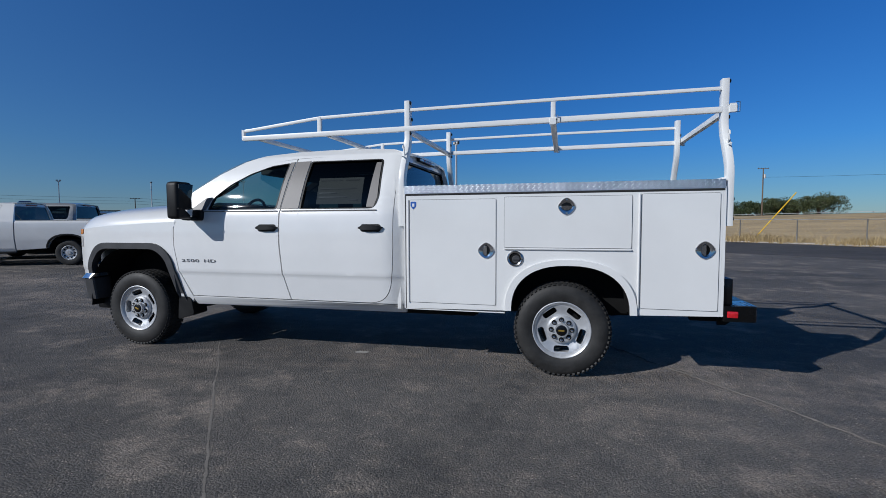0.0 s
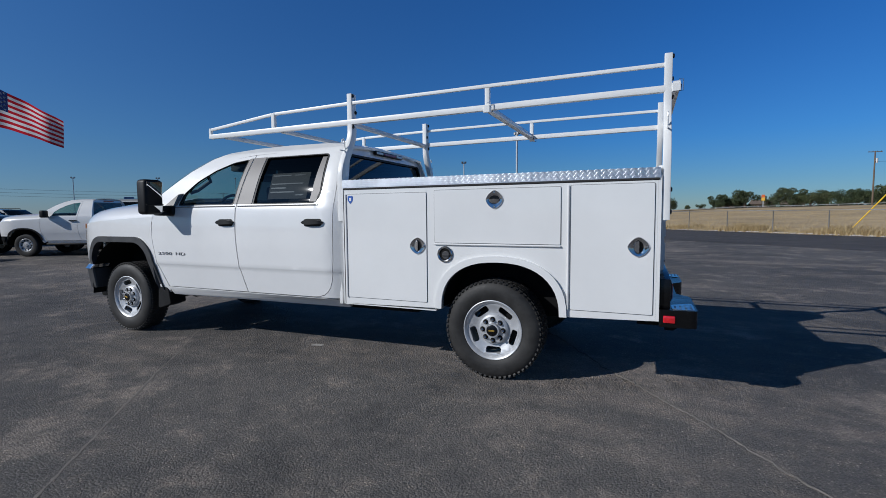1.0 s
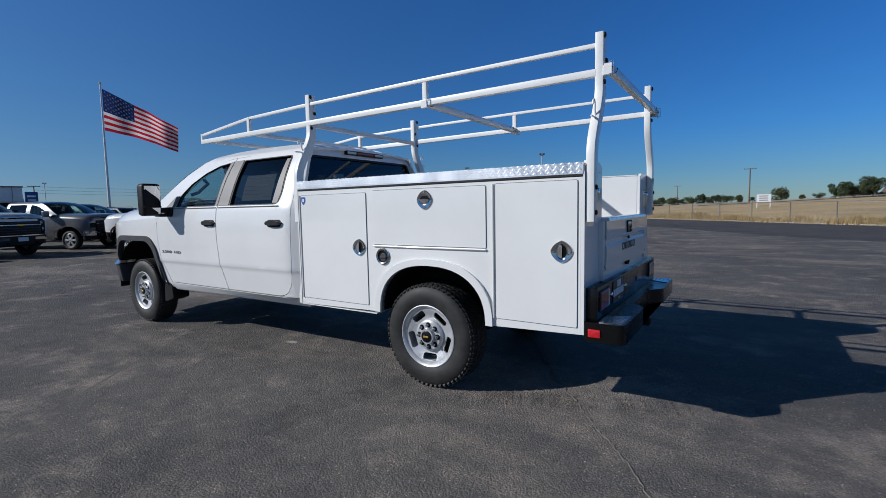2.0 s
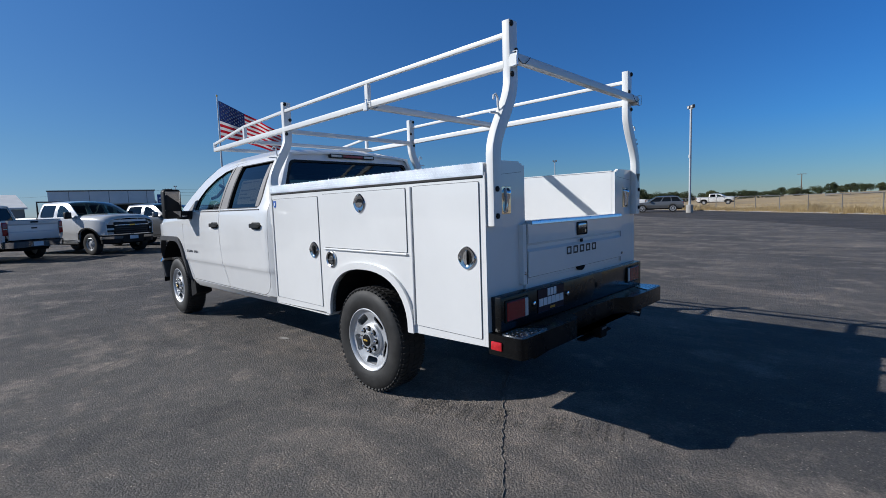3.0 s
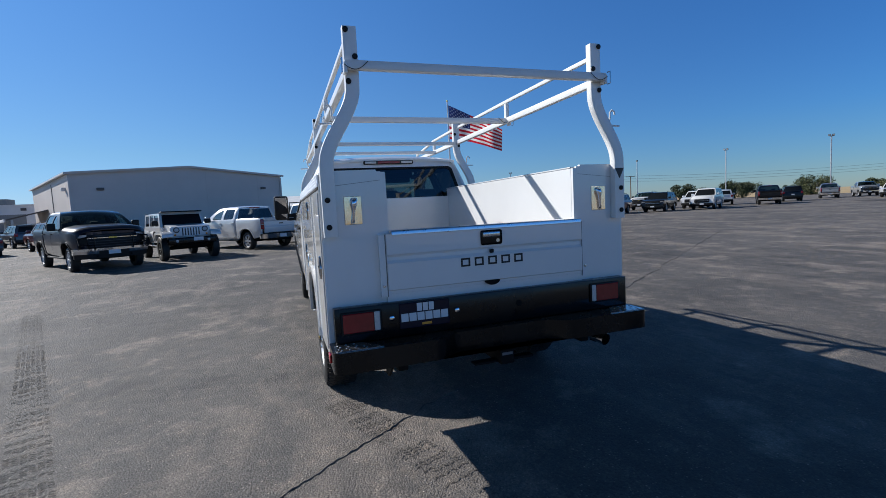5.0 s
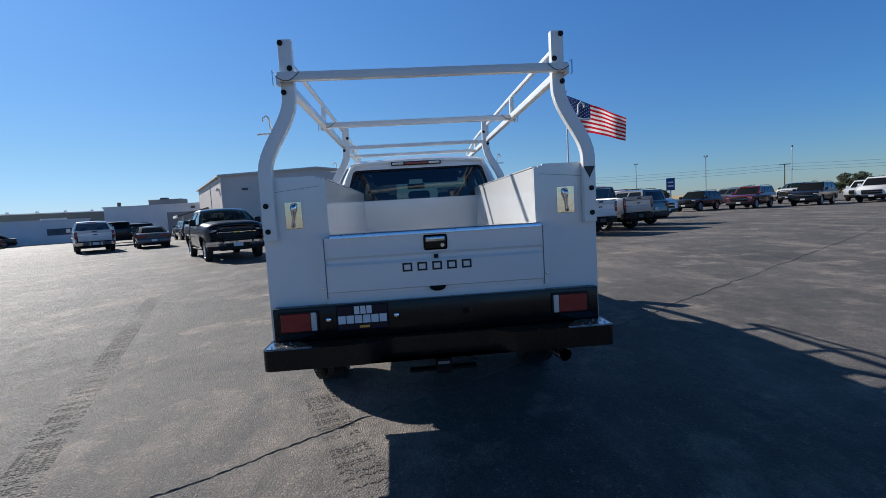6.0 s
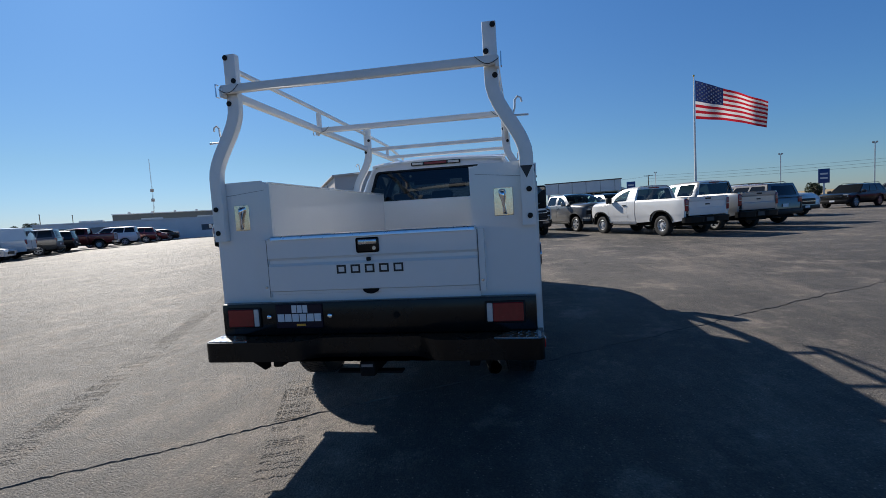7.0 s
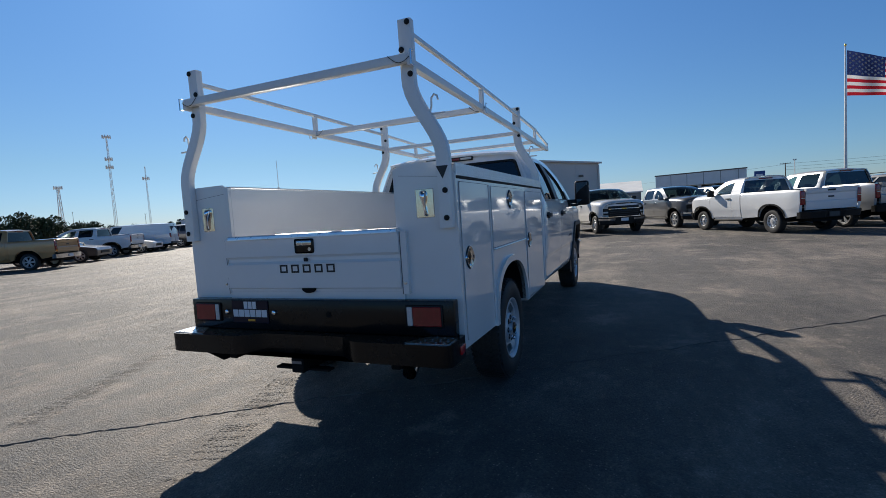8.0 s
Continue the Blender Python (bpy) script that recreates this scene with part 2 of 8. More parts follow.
def part(name, bm, mat, parent, label="", sharp=35):
    ob = new(name, finish(bm, name, mat, sharp))
    ob.parent = parent
    if label:
        ob["label"] = label
    return ob


def share(ob, name, parent, m, label=""):
    o = new(name, ob.data)
    o.parent = parent
    o.matrix_basis = m
    if label:
        o["label"] = label
    return o


def thing(name, label, category, group="", kind="", m=None):
    ob = new(name)
    if m is not None:
        ob.matrix_world = m
    return tagged(ob, label, category, group, kind)


def box(bm, x0, x1, y0, y1, z0, z1, bevel=0.0, seg=2):
    r = bmesh.ops.create_cube(bm, size=1)
    for v in r["verts"]:
        v.co = Vector(((x0 + x1) / 2 + v.co.x * (x1 - x0), (y0 + y1) / 2 + v.co.y * (y1 - y0), (z0 + z1) / 2 + v.co.z * (z1 - z0)))
    if bevel:
        es = list({e for v in r["verts"] for e in v.link_edges})
        bmesh.ops.bevel(bm, geom=es, offset=bevel, segments=seg, profile=0.5, affect="EDGES")
    return bm


def boxed(*a, **k):
    return box(bmesh.new(), *a, **k)


def rounded(pts, r, n=5):
    """The closed outline pts with its corners rounded; r: one radius or one for each corner."""
    out = []
    k = len(pts)
    for i in range(k):
        p0, p, p1 = Vector(pts[i - 1]), Vector(pts[i]), Vector(pts[(i + 1) % k])
        a, b = p0 - p, p1 - p
        rad = r[i] if isinstance(r, (list, tuple)) else r
        rad = min(rad, a.length * 0.48, b.length * 0.48)
        if rad < 1e-4:
            out.append(tuple(p))
            continue
        s, e = p + a.normalized() * rad, p + b.normalized() * rad
        for j in range(n + 1):
            t = j / n
            out.append(tuple(s * (1 - t) ** 2 + p * 2 * t * (1 - t) + e * t * t))
    return out


def skin(outline, where, thick, holes=(), cuts_u=(), cuts_v=()):
    """A sheet with holes, drawn in (u, v), cut finely, laid in space by where(u, v) and given a thickness along the vector thick."""
    bm = bmesh.new()
    for loop in (outline, *holes):
        vs = [bm.verts.new((u, v, 0)) for u, v in loop]
        for i in range(len(vs)):
            bm.edges.new((vs[i - 1], vs[i]))
    bmesh.ops.triangle_fill(bm, use_beauty=True, use_dissolve=False, edges=bm.edges[:])
    for cs, no in ((cuts_u, (1, 0, 0)), (cuts_v, (0, 1, 0))):
        for c in cs:
            co = (c, 0, 0) if no[0] else (0, c, 0)
            bmesh.ops.bisect_plane(bm, geom=bm.verts[:] + bm.edges[:] + bm.faces[:], dist=1e-5, plane_co=co, plane_no=no)
    for v in bm.verts:
        v.co = Vector(where(v.co.x, v.co.y))
    if thick is not None:
        r = bmesh.ops.extrude_face_region(bm, geom=bm.faces[:], use_keep_orig=True)
        t = Vector(thick)
        for g in r["geom"]:
            if isinstance(g, bmesh.types.BMVert):
                g.co += t
    return bm


def sheet(where, us, vs, thick=None):
    """A grid over us, vs laid in space by where(u, v)."""
    bm = bmesh.new()
    grid = [[bm.verts.new(where(u, v)) for v in vs] for u in us]
    for i in range(len(us) - 1):
        for j in range(len(vs) - 1):
            bm.faces.new((grid[i][j], grid[i + 1][j], grid[i + 1][j + 1], grid[i][j + 1]))
    if thick is not None:
        r = bmesh.ops.extrude_face_region(bm, geom=bm.faces[:], use_keep_orig=True)
        for g in r["geom"]:
            if isinstance(g, bmesh.types.BMVert):
                g.co += Vector(thick)
    return bm


def lathe(profile, n=32, bm=None, at=(0, 0, 0)):
    """Turns (radius, y) points about the y axis."""
    bm = bm or bmesh.new()
    rings = []
    for r, y in profile:
        if r < 1e-5:
            rings.append([bm.verts.new((at[0], at[1] + y, at[2]))] * n)
        else:
            rings.append([bm.verts.new((at[0] + r * math.cos(2 * math.pi * i / n), at[1] + y, at[2] + r * math.sin(2 * math.pi * i / n))) for i in range(n)])
    for a, b in zip(rings, rings[1:]):
        for i in range(n):
            f = [a[i], a[(i + 1) % n], b[(i + 1) % n], b[i]]
            f = [v for k, v in enumerate(f) if v not in f[:k]]
            if len(f) > 2:
                bm.faces.new(f)
    return bm


def sweep(path, prof, up=(0, 0, 1), bm=None, caps=True):
    """Carries the closed outline prof (across, up) along the points of path."""
    bm = bm or bmesh.new()
    pts = [Vector(p) for p in path]
    rings = []
    for i, p in enumerate(pts):
        d = (pts[min(i + 1, len(pts) - 1)] - pts[max(i - 1, 0)]).normalized()
        side = d.cross(Vector(up)).normalized()
        upv = side.cross(d).normalized()
        rings.append([bm.verts.new(p + side * a + upv * b) for a, b in prof])
    k = len(prof)
    for a, b in zip(rings, rings[1:]):
        for i in range(k):
            bm.faces.new((a[i], a[(i + 1) % k], b[(i + 1) % k], b[i]))
    if caps:
        bm.faces.new(rings[0])
        bm.faces.new(rings[-1][::-1])
    return bm


def bar(w, h, r=0.004):
    return rounded([(-w / 2, -h / 2), (w / 2, -h / 2), (w / 2, h / 2), (-w / 2, h / 2)], r, 2)


def pipe(r, n=10):
    return [(r * math.cos(2 * math.pi * i / n), r * math.sin(2 * math.pi * i / n)) for i in range(n)]


def prism(outline, where_lo, where_hi):
    """A solid between two copies of an outline."""
    bm = bmesh.new()
    a = [bm.verts.new(where_lo(u, v)) for u, v in outline]
    b = [bm.verts.new(where_hi(u, v)) for u, v in outline]
    k = len(a)
    for i in range(k):
        bm.faces.new((a[i], a[(i + 1) % k], b[(i + 1) % k], b[i]))
    fa = bm.faces.new(a)
    fb = bm.faces.new(b[::-1])
    bmesh.ops.triangulate(bm, faces=[fa, fb])
    return bm


def steps(a, b, n):
    return [a + (b - a) * i / n for i in range(n + 1)]

def square_arch(cx, zc, rx, rz, z0, n=14):
    """A wheel opening with a flattened top, rear to front."""
    pts = []
    for a in steps(180, 0, n):
        ca, sa = math.cos(radians(a)), math.sin(radians(a))
        pts.append((cx + rx * math.copysign(abs(ca) ** 0.82, ca), zc + rz * abs(sa) ** 0.82))
    return [p for p in pts if p[1] > z0]


# ---- the work truck: rear axle over the origin, nose towards -x ----
truck = thing("work_truck", "white crew-cab pickup with service body and ladder rack on asphalt", "truck")
AXLE_F, HUB_Z = -4.369, 0.395


def smooth_at(x, xs, ys):
    return float(np.interp(x, xs, ys))


def half_width(x, z):
    """Half the cab's width at the height z and the station x."""
    w = smooth_at(z, [0.45, 0.50, 0.56, 0.78, 0.81, 1.0, 1.2, 1.33, 1.40, 1.44, 1.52, 1.61, 1.70, 1.80, 1.90, 1.95, 2.012], [0.94, 0.975, 0.994, 1.023, 1.035, 1.042, 1.042, 1.034, 1.022, 1.004, 0.980, 0.950, 0.916, 0.870, 0.815, 0.785, 0.70])
    if x < -4.55:
        w -= 0.13 * ((-4.55 - x) / 0.65) ** 2.4
    if x > -1.56:
        w -= 0.07 * ((x + 1.56) / 0.18) ** 2
    return w


def hood_z(x):
    return smooth_at(x, [-5.27, -5.24, -5.18, -5.0, -4.7, -4.2, -3.7], [1.33, 1.40, 1.437, 1.460, 1.484, 1.510, 1.530])


CUT_V = steps(0.46, 2.0, 36) + [0.78, 0.81]
DOOR_TOP = [(-3.66, 1.42), (-3.48, 1.555), (-3.26, 1.705), (-3.03, 1.825), (-2.82, 1.895), (-2.55, 1.925), (-2.2, 1.934), (-1.75, 1.930), (-1.60, 1.912), (-1.53, 1.86)]
ROOF_EDGE = [(-3.90, 1.45), (-3.64, 1.62), (-3.38, 1.785), (-3.13, 1.91), (-2.92, 1.972), (-2.6, 2.002), (-2.2, 2.012), (-1.75, 2.006), (-1.55, 1.988), (-1.45, 1.955)]

for s, side in ((-1, "left"), (1, "right")):
    on = lambda x, z, s=s: (x, s * half_width(x, z), z)
    proud = lambda d, s=s: (lambda x, z: (x, s * (half_width(x, z) + d), z))
    inward = (0, -s * 0.03, 0)
    # fender with its wheel arch
    arch = rounded([(-4.975, 0.55), (-4.955, 0.86), (-4.80, 1.035), (-4.06, 1.035), (-3.93, 0.93), (-3.79, 0.47)], [0.001, 0.12, 0.16, 0.16, 0.12, 0.001], 6)
    top = [(x, hood_z(x) - 0.215) for x in steps(-3.80, -5.21, 16)]
    fender = [(-5.21, 0.72), (-4.967, 0.72)] + [p for p in arch if p[1] > 0.73 or p[0] > AXLE_F] + [(-3.70, 0.47), (-3.655, 0.53), (-3.79, 0.80), (-3.84, 1.08), (-3.84, 1.25)] + top
    part("fender", skin(fender, on, inward, cuts_u=steps(-5.2, -3.7, 22), cuts_v=CUT_V), WHITE, truck)
    flare_o = rounded([(-5.040, 0.735), (-5.018, 0.885), (-4.835, 1.092), (-4.03, 1.092), (-3.875, 0.965), (-3.725, 0.44)], [0.001, 0.13, 0.18, 0.18, 0.13, 0.001], 6)
    flare_i = rounded([(-3.80, 0.44), (-3.935, 0.925), (-4.065, 1.03), (-4.795, 1.03), (-4.945, 0.86), (-4.957, 0.735)], [0.001, 0.12, 0.16, 0.16, 0.12, 0.001], 6)
    part("wheel_arch_trim", skin(flare_o + flare_i, proud(0.022), (0, -s * 0.07, 0), cuts_u=steps(-5.0, -3.75, 14)), GREY_PLASTIC, truck, "dark grey plastic wheel arch moulding")
    flap = rounded([(-3.86, 0.30), (-3.66, 0.36), (-3.70, 0.54), (-3.84, 0.54)], 0.03, 3)
    part("mud_flap", prism(flap, lambda x, z: (x, s * 0.99, z), lambda x, z: (x, s * 0.80, z)), BLACK_PLASTIC, truck)
    well = square_arch(AXLE_F, 0.40, 0.63, 0.645, 0.0)
    liner = sheet(lambda i, y: (well[int(i)][0], s * y, well[int(i)][1]), range(len(well)), [0.55, 0.99])
    part("wheel_well", liner, FRAME_DARK, truck)
    part("inner_fender", boxed(AXLE_F - 0.68, AXLE_F + 0.66, min(s * 0.50, s * 0.55), max(s * 0.50, s * 0.55), 0.45, 1.12), FRAME_DARK, truck)
    # rocker
    part("rocker_panel", skin(rounded([(-3.64, 0.465), (-1.39, 0.465), (-1.39, 0.5535), (-3.66, 0.5535)], 0.01, 2), on, inward, cuts_v=CUT_V), WHITE, truck)
    # doors
    fd = [(-3.652, 0.56), (-2.535, 0.56), (-2.60, 0.80), (-2.628, 1.10), (-2.628, 1.38), (-2.545, 1.922)] + [p for p in DOOR_TOP[::-1] if p[0] < -2.56] + [(-3.66, 1.385), (-3.825, 1.33), (-3.832, 1.08), (-3.78, 0.80)]
    fw = rounded([(-3.44, 1.425), (-2.66, 1.425), (-2.60, 1.885), (-2.80, 1.860), (-3.02, 1.785), (-3.23, 1.675), (-3.39, 1.550)], 0.025, 3)
    fdoor = part("front_door", skin(fd, on, inward, [fw], steps(-3.8, -2.5, 16), CUT_V), WHITE, truck, sharp=28)
    rd = [(-2.522, 0.56), (-1.72, 0.56), (-1.655, 0.566), (-1.60, 0.584), (-1.56, 0.612), (-1.53, 0.655), (-1.508, 0.71), (-1.492, 0.79), (-1.481, 0.90), (-1.476, 1.10), (-1.475, 1.55), (-1.50, 1.80)] + [p for p in DOOR_TOP[::-1] if p[0] > -2.52] + [(-2.532, 1.922), (-2.614, 1.38), (-2.614, 1.10), (-2.588, 0.80)]
    rw = rounded([(-2.42, 1.425), (-1.655, 1.425), (-1.615, 1.53), (-1.62, 1.892), (-2.38, 1.892)], [0.02, 0.06, 0.05, 0.04, 0.02], 4)
    rdoor = part("rear_door", skin(rd, on, inward, [rw], steps(-2.5, -1.5, 12), CUT_V), WHITE, truck, sharp=28)
    shut = skin([(-3.86, 0.54), (-1.46, 0.54), (-1.46, 1.86), (-1.60, 1.93), (-2.84, 1.91), (-3.66, 1.43), (-3.86, 1.36)], proud(-0.028), None, [fw, rw], steps(-3.8, -1.5, 12), CUT_V)
    part("door_seal", shut, SEAM, truck)
    lining = skin([(-3.80, 0.56), (-1.50, 0.56), (-1.50, 1.86), (-1.60, 1.92), (-2.84, 1.90), (-3.62, 1.43), (-3.80, 1.36)], proud(-0.042), None, [fw, rw], steps(-3.8, -1.5, 12), CUT_V)
    part("door_lining", lining, SEAT, truck, "dark interior door lining")
    # glass and its trim
    for door, hole, gl in ((fdoor, fw, GLASS_FRONT), (rdoor, rw, GLASS_DARK)):
        c = Vector((sum(p[0] for p in hole) / len(hole), sum(p[1] for p in hole) / len(hole)))
        big = [tuple(c + (Vector(p) - c) * 1.03) for p in hole]
        small = [tuple(c + (Vector(p) - c) * 0.965) for p in hole]
        g = part("window_glass", skin(big, proud(-0.018), None, cuts_u=steps(-3.4, -1.6, 18), cuts_v=CUT_V), gl, door)
        g.visible_shadow = False
        part("window_trim", skin(hole, proud(0.003), (0, -s * 0.02, 0), [small], steps(-3.4, -1.6, 18), CUT_V), BLACK_PLASTIC, door, "black rubber window surround")
    # satin trim on the pillar between the doors and behind the rear window
    part("pillar_trim", skin([(-2.655, 1.43), (-2.622, 1.43), (-2.555, 1.892), (-2.600, 1.888)], proud(0.006), inward, cuts_v=CUT_V), SATIN_TRIM, fdoor, "satin grey pillar trim")
    part("pillar_trim", skin([(-2.606, 1.43), (-2.425, 1.43), (-2.385, 1.895), (-2.532, 1.892)], proud(0.006), inward, cuts_v=CUT_V), SATIN_TRIM, rdoor, "satin grey pillar trim")
    part("quarter_trim", skin([(-1.735, 1.44), (-1.665, 1.44), (-1.635, 1.53), (-1.64, 1.86), (-1.69, 1.86)], proud(0.004), inward, cuts_v=CUT_V), SATIN_TRIM, rdoor, "satin grey window divider")
    part("mirror_sail", skin(rounded([(-3.64, 1.425), (-3.46, 1.425), (-3.40, 1.555), (-3.47, 1.55)], 0.01, 2), proud(0.008), inward, cuts_v=CUT_V), SATIN_TRIM, fdoor, "grey triangular sail panel")
    belt = sweep([(x, s * (half_width(x, 1.405) + 0.004), 1.41) for x in steps(-3.58, -2.64, 6)], bar(0.010, 0.009, 0.002))
    part("belt_strip", belt, SATIN_TRIM, fdoor)
    belt = sweep([(x, s * (half_width(x, 1.405) + 0.004), 1.41) for x in steps(-2.60, -1.63, 6)], bar(0.010, 0.009, 0.002))
    part("belt_strip", belt, SATIN_TRIM, rdoor)
    # handles: a strap over a flat dark patch that paints the recess's shade
    for door, hx in ((fdoor, -2.75), (rdoor, -1.68)):
        shade_patch = skin(rounded([(hx - 0.10, 1.212), (hx + 0.10, 1.212), (hx + 0.10, 1.282), (hx - 0.10, 1.282)], 0.03, 4), proud(0.002), inward)
        part("handle_bowl", shade_patch, SEAM, door, "dark patch for the shade in the handle recess")
        grip = rounded([(hx - 0.128, 1.246), (hx - 0.075, 1.271), (hx + 0.06, 1.273), (hx + 0.128, 1.254), (hx + 0.10, 1.234), (hx - 0.06, 1.229)], 0.02, 3)
        strap = skin(grip, lambda x, z, hx=hx: (x, s * (half_width(x, z) + 0.040 - 0.028 * (abs(x - hx) / 0.128) ** 3), z), (0, -s * 0.022, 0), cuts_u=steps(hx - 0.11, hx + 0.11, 8))
        part("door_handle", strap, BLACK_PLASTIC, door, "black pull handle")
    # roof side, a-pillar and rear corner
    rail = DOOR_TOP + [(-1.469, 1.56), (-1.470, 1.10), (-1.475, 0.90), (-1.486, 0.79), (-1.502, 0.707), (-1.524, 0.650), (-1.556, 0.607), (-1.597, 0.5785), (-1.653, 0.561), (-1.72, 0.5558), (-1.385, 0.5556), (-1.385, 1.40), (-1.41, 1.70)] + ROOF_EDGE[::-1]
    rail = [(-3.74, 1.40)] + rail
    part("cab_side", skin(rail, on, inward, cuts_u=steps(-3.7, -1.4, 24), cuts_v=CUT_V + [1.95, 1.965]), WHITE, truck)
    # towing mirror
    mir = part("door_mirror", boxed(-3.64, -3.50, min(s * 1.125, s * 1.325), max(s * 1.125, s * 1.325), 1.335, 1.69, 0.035, 3), BLACK_PLASTIC, truck, "black towing mirror")
    for gname, z0, z1 in (("mirror_glass", 1.44, 1.668), ("spotter_glass", 1.358, 1.428)):
        part(gname, boxed(-0.004, 0.004, -0.078, 0.078, (z0 - z1) / 2, (z1 - z0) / 2, 0.003, 1), MIRROR, mir).matrix_basis = pose(-3.508, s * 1.225, (z0 + z1) / 2, 0, 10, s * 8)
    part("mirror_bezel", boxed(-3.53, -3.493, min(s * 1.135, s * 1.315), max(s * 1.135, s * 1.315), 1.428, 1.441, 0.003, 1), BLACK_PLASTIC, mir)
    for az, ah in ((1.40, 0.06), (1.345, 0.04)):
        part("mirror_arm", sweep([(-3.55, s * 1.01, az), (-3.57, s * 1.10, az - 0.005), (-3.57, s * 1.16, az)], bar(0.09, ah, 0.015), up=(0, 0, 1)), BLACK_PLASTIC, mir)
    part("mirror_foot", boxed(-3.62, -3.47, min(s * 1.005, s * 1.06), max(s * 1.005, s * 1.06), 1.32, 1.425, 0.02, 2), BLACK_PLASTIC, mir)
    # marker and headlamp at the corner
    part("marker_lamp", skin(rounded([(-5.195, 1.175), (-5.13, 1.185), (-5.125, 1.235), (-5.195, 1.235)], 0.01, 2), proud(0.006), inward, cuts_u=steps(-5.19, -5.13, 4)), AMBER_LENS, truck, "amber side marker lens")
    hl = skin(rounded([(-5.20, 1.04), (-5.15, 1.04), (-5.145, 1.16), (-5.20, 1.16)], 0.008, 2), proud(0.004), inward)
    part("headlamp", hl, CLEAR_LENS, truck, "clear headlamp lens")


# hood with its rounded shoulders
HS = [(0, 0), (0.3, -0.004), (0.52, -0.012), (0.60, -0.012), (0.66, -0.028), (0.78, -0.045), (0.88, -0.072), (0.95, -0.108), (1.0, -0.158), (1.028, -0.212)]
HS = [(-y, z) for y, z in HS[::-1]] + HS[1:]


def hood_at(x, i):
    y, dz = HS[int(i)]
    return (x, y * half_width(x, 1.30) / 1.038, hood_z(x) + dz)


hood = part("hood", sheet(hood_at, steps(-5.265, -3.66, 26), range(len(HS)), (0, 0, -0.02)), WHITE, truck)
part("hood_vent", boxed(-3.98, -3.80, -0.95 + 0.15, -0.62, 1.487, 1.503, 0.004, 1), BLACK_PLASTIC, hood, "dark cowl vent")
part("cowl", sheet(lambda x, y: (x, y, 1.492 - 0.05 * (y / 0.95) ** 2), steps(-3.70, -3.52, 3), steps(-0.95, 0.95, 10), (0, 0, -0.03)), BLACK_PLASTIC, truck)
# nose
nose = prism(rounded([(-5.08, -0.80), (-5.27, -0.58), (-5.30, 0), (-5.27, 0.58), (-5.08, 0.80), (-5.03, 0.80), (-5.03, -0.80)], 0.02, 3), lambda x, y: (x, y, 0.70), lambda x, y: (x, y, 1.29))
nose_ob = part("front_fascia", nose, WHITE, truck)
part("grille", boxed(-5.325, -5.28, -0.58, 0.58, 0.80, 1.20, 0.01, 1), BLACK_PLASTIC, nose_ob, "black grille")
for gz in (0.88, 0.98, 1.08):
    part("grille_bar", boxed(-5.34, -5.32, -0.57, 0.57, gz, gz + 0.03, 0.004, 1), GREY_PLASTIC, nose_ob)
plan = rounded([(-4.94, -1.015), (-5.08, -1.005), (-5.33, -0.72), (-5.38, 0), (-5.33, 0.72), (-5.08, 1.005), (-4.94, 1.015), (-4.94, 0.80), (-5.1, 0.7), (-5.1, -0.7), (-4.94, -0.80)], 0.04, 3)
fb = part("front_bumper", prism(plan, lambda x, y: (x * 0.995 - 0.02, y * 0.97, 0.47), lambda x, y: (x, y, 0.70)), GREY_PLASTIC, truck, "dark grey front bumper")
part("bumper_cap", prism(plan, lambda x, y: (x - 0.016, y * 1.012, 0.702), lambda x, y: (x + 0.012, y * 0.985, 0.752)), CHROME, fb, "bright bumper strip")
part("air_dam", boxed(-5.1, -4.9, -0.85, 0.85, 0.34, 0.48, 0.03, 2), BLACK_PLASTIC, truck)

# roof, windscreen, back of the cab
redge = lambda x: float(np.interp(x, [p[0] for p in ROOF_EDGE], [p[1] for p in ROOF_EDGE]))
ry = lambda x: half_width(min(x, -1.57), redge(x))


def roof_at(x, v):
    return (x - 0.10 * (1 - v * v) * max(0, (-2.6 - x) / 0.3), v * ry(x), redge(x) + 0.035 * (1 - v * v))


part("roof", sheet(roof_at, steps(-2.96, -1.45, 16), steps(-1, 1, 16), (0, 0, -0.025)), WHITE, truck)


def screen_at(u, v):
    x = -3.92 + (-2.93 + 3.92) * u
    z = redge(x)
    w = half_width(max(x, -3.8), z) - 0.01
    return (x - 0.13 * (1 - v * v), v * w, z + 0.045 * (1 - v * v) + 0.02 * math.sin(math.pi * u))


ws = part("windscreen", sheet(screen_at, steps(0, 1, 10), steps(-1, 1, 14)), GLASS_FRONT, truck, "laminated windscreen")
ws.visible_shadow = False


def back_at(y, z):
    return (-1.388 - max(0, z - 1.38) * 0.16 - 0.03 * (abs(y) / 0.95) ** 4, y, z)


back_out = rounded([(-0.97, 0.50), (0.97, 0.50), (0.985, 1.38), (0.795, 1.915), (0.60, 1.985), (-0.60, 1.985), (-0.795, 1.915), (-0.985, 1.38)], [0.02, 0.02, 0.05, 0.08, 0.1, 0.1, 0.08, 0.05], 4)
back_hole = rounded([(-0.885, 1.43), (0.885, 1.43), (0.745, 1.89), (-0.745, 1.89)], 0.05, 4)
part("cab_back", skin(back_out, back_at, (-0.03, 0, 0), [back_hole], steps(-0.9, 0.9, 10), steps(0.6, 1.9, 10)), WHITE, truck)
bg = part("rear_window", skin([(y * 1.03, 1.65 + (z - 1.65) * 1.03) for y, z in back_hole], lambda y, z: tuple(Vector(back_at(y, z)) + Vector((-0.012, 0, 0))), None, cuts_v=steps(1.4, 1.9, 4)), GLASS_BACK, truck, "dark tinted rear window")
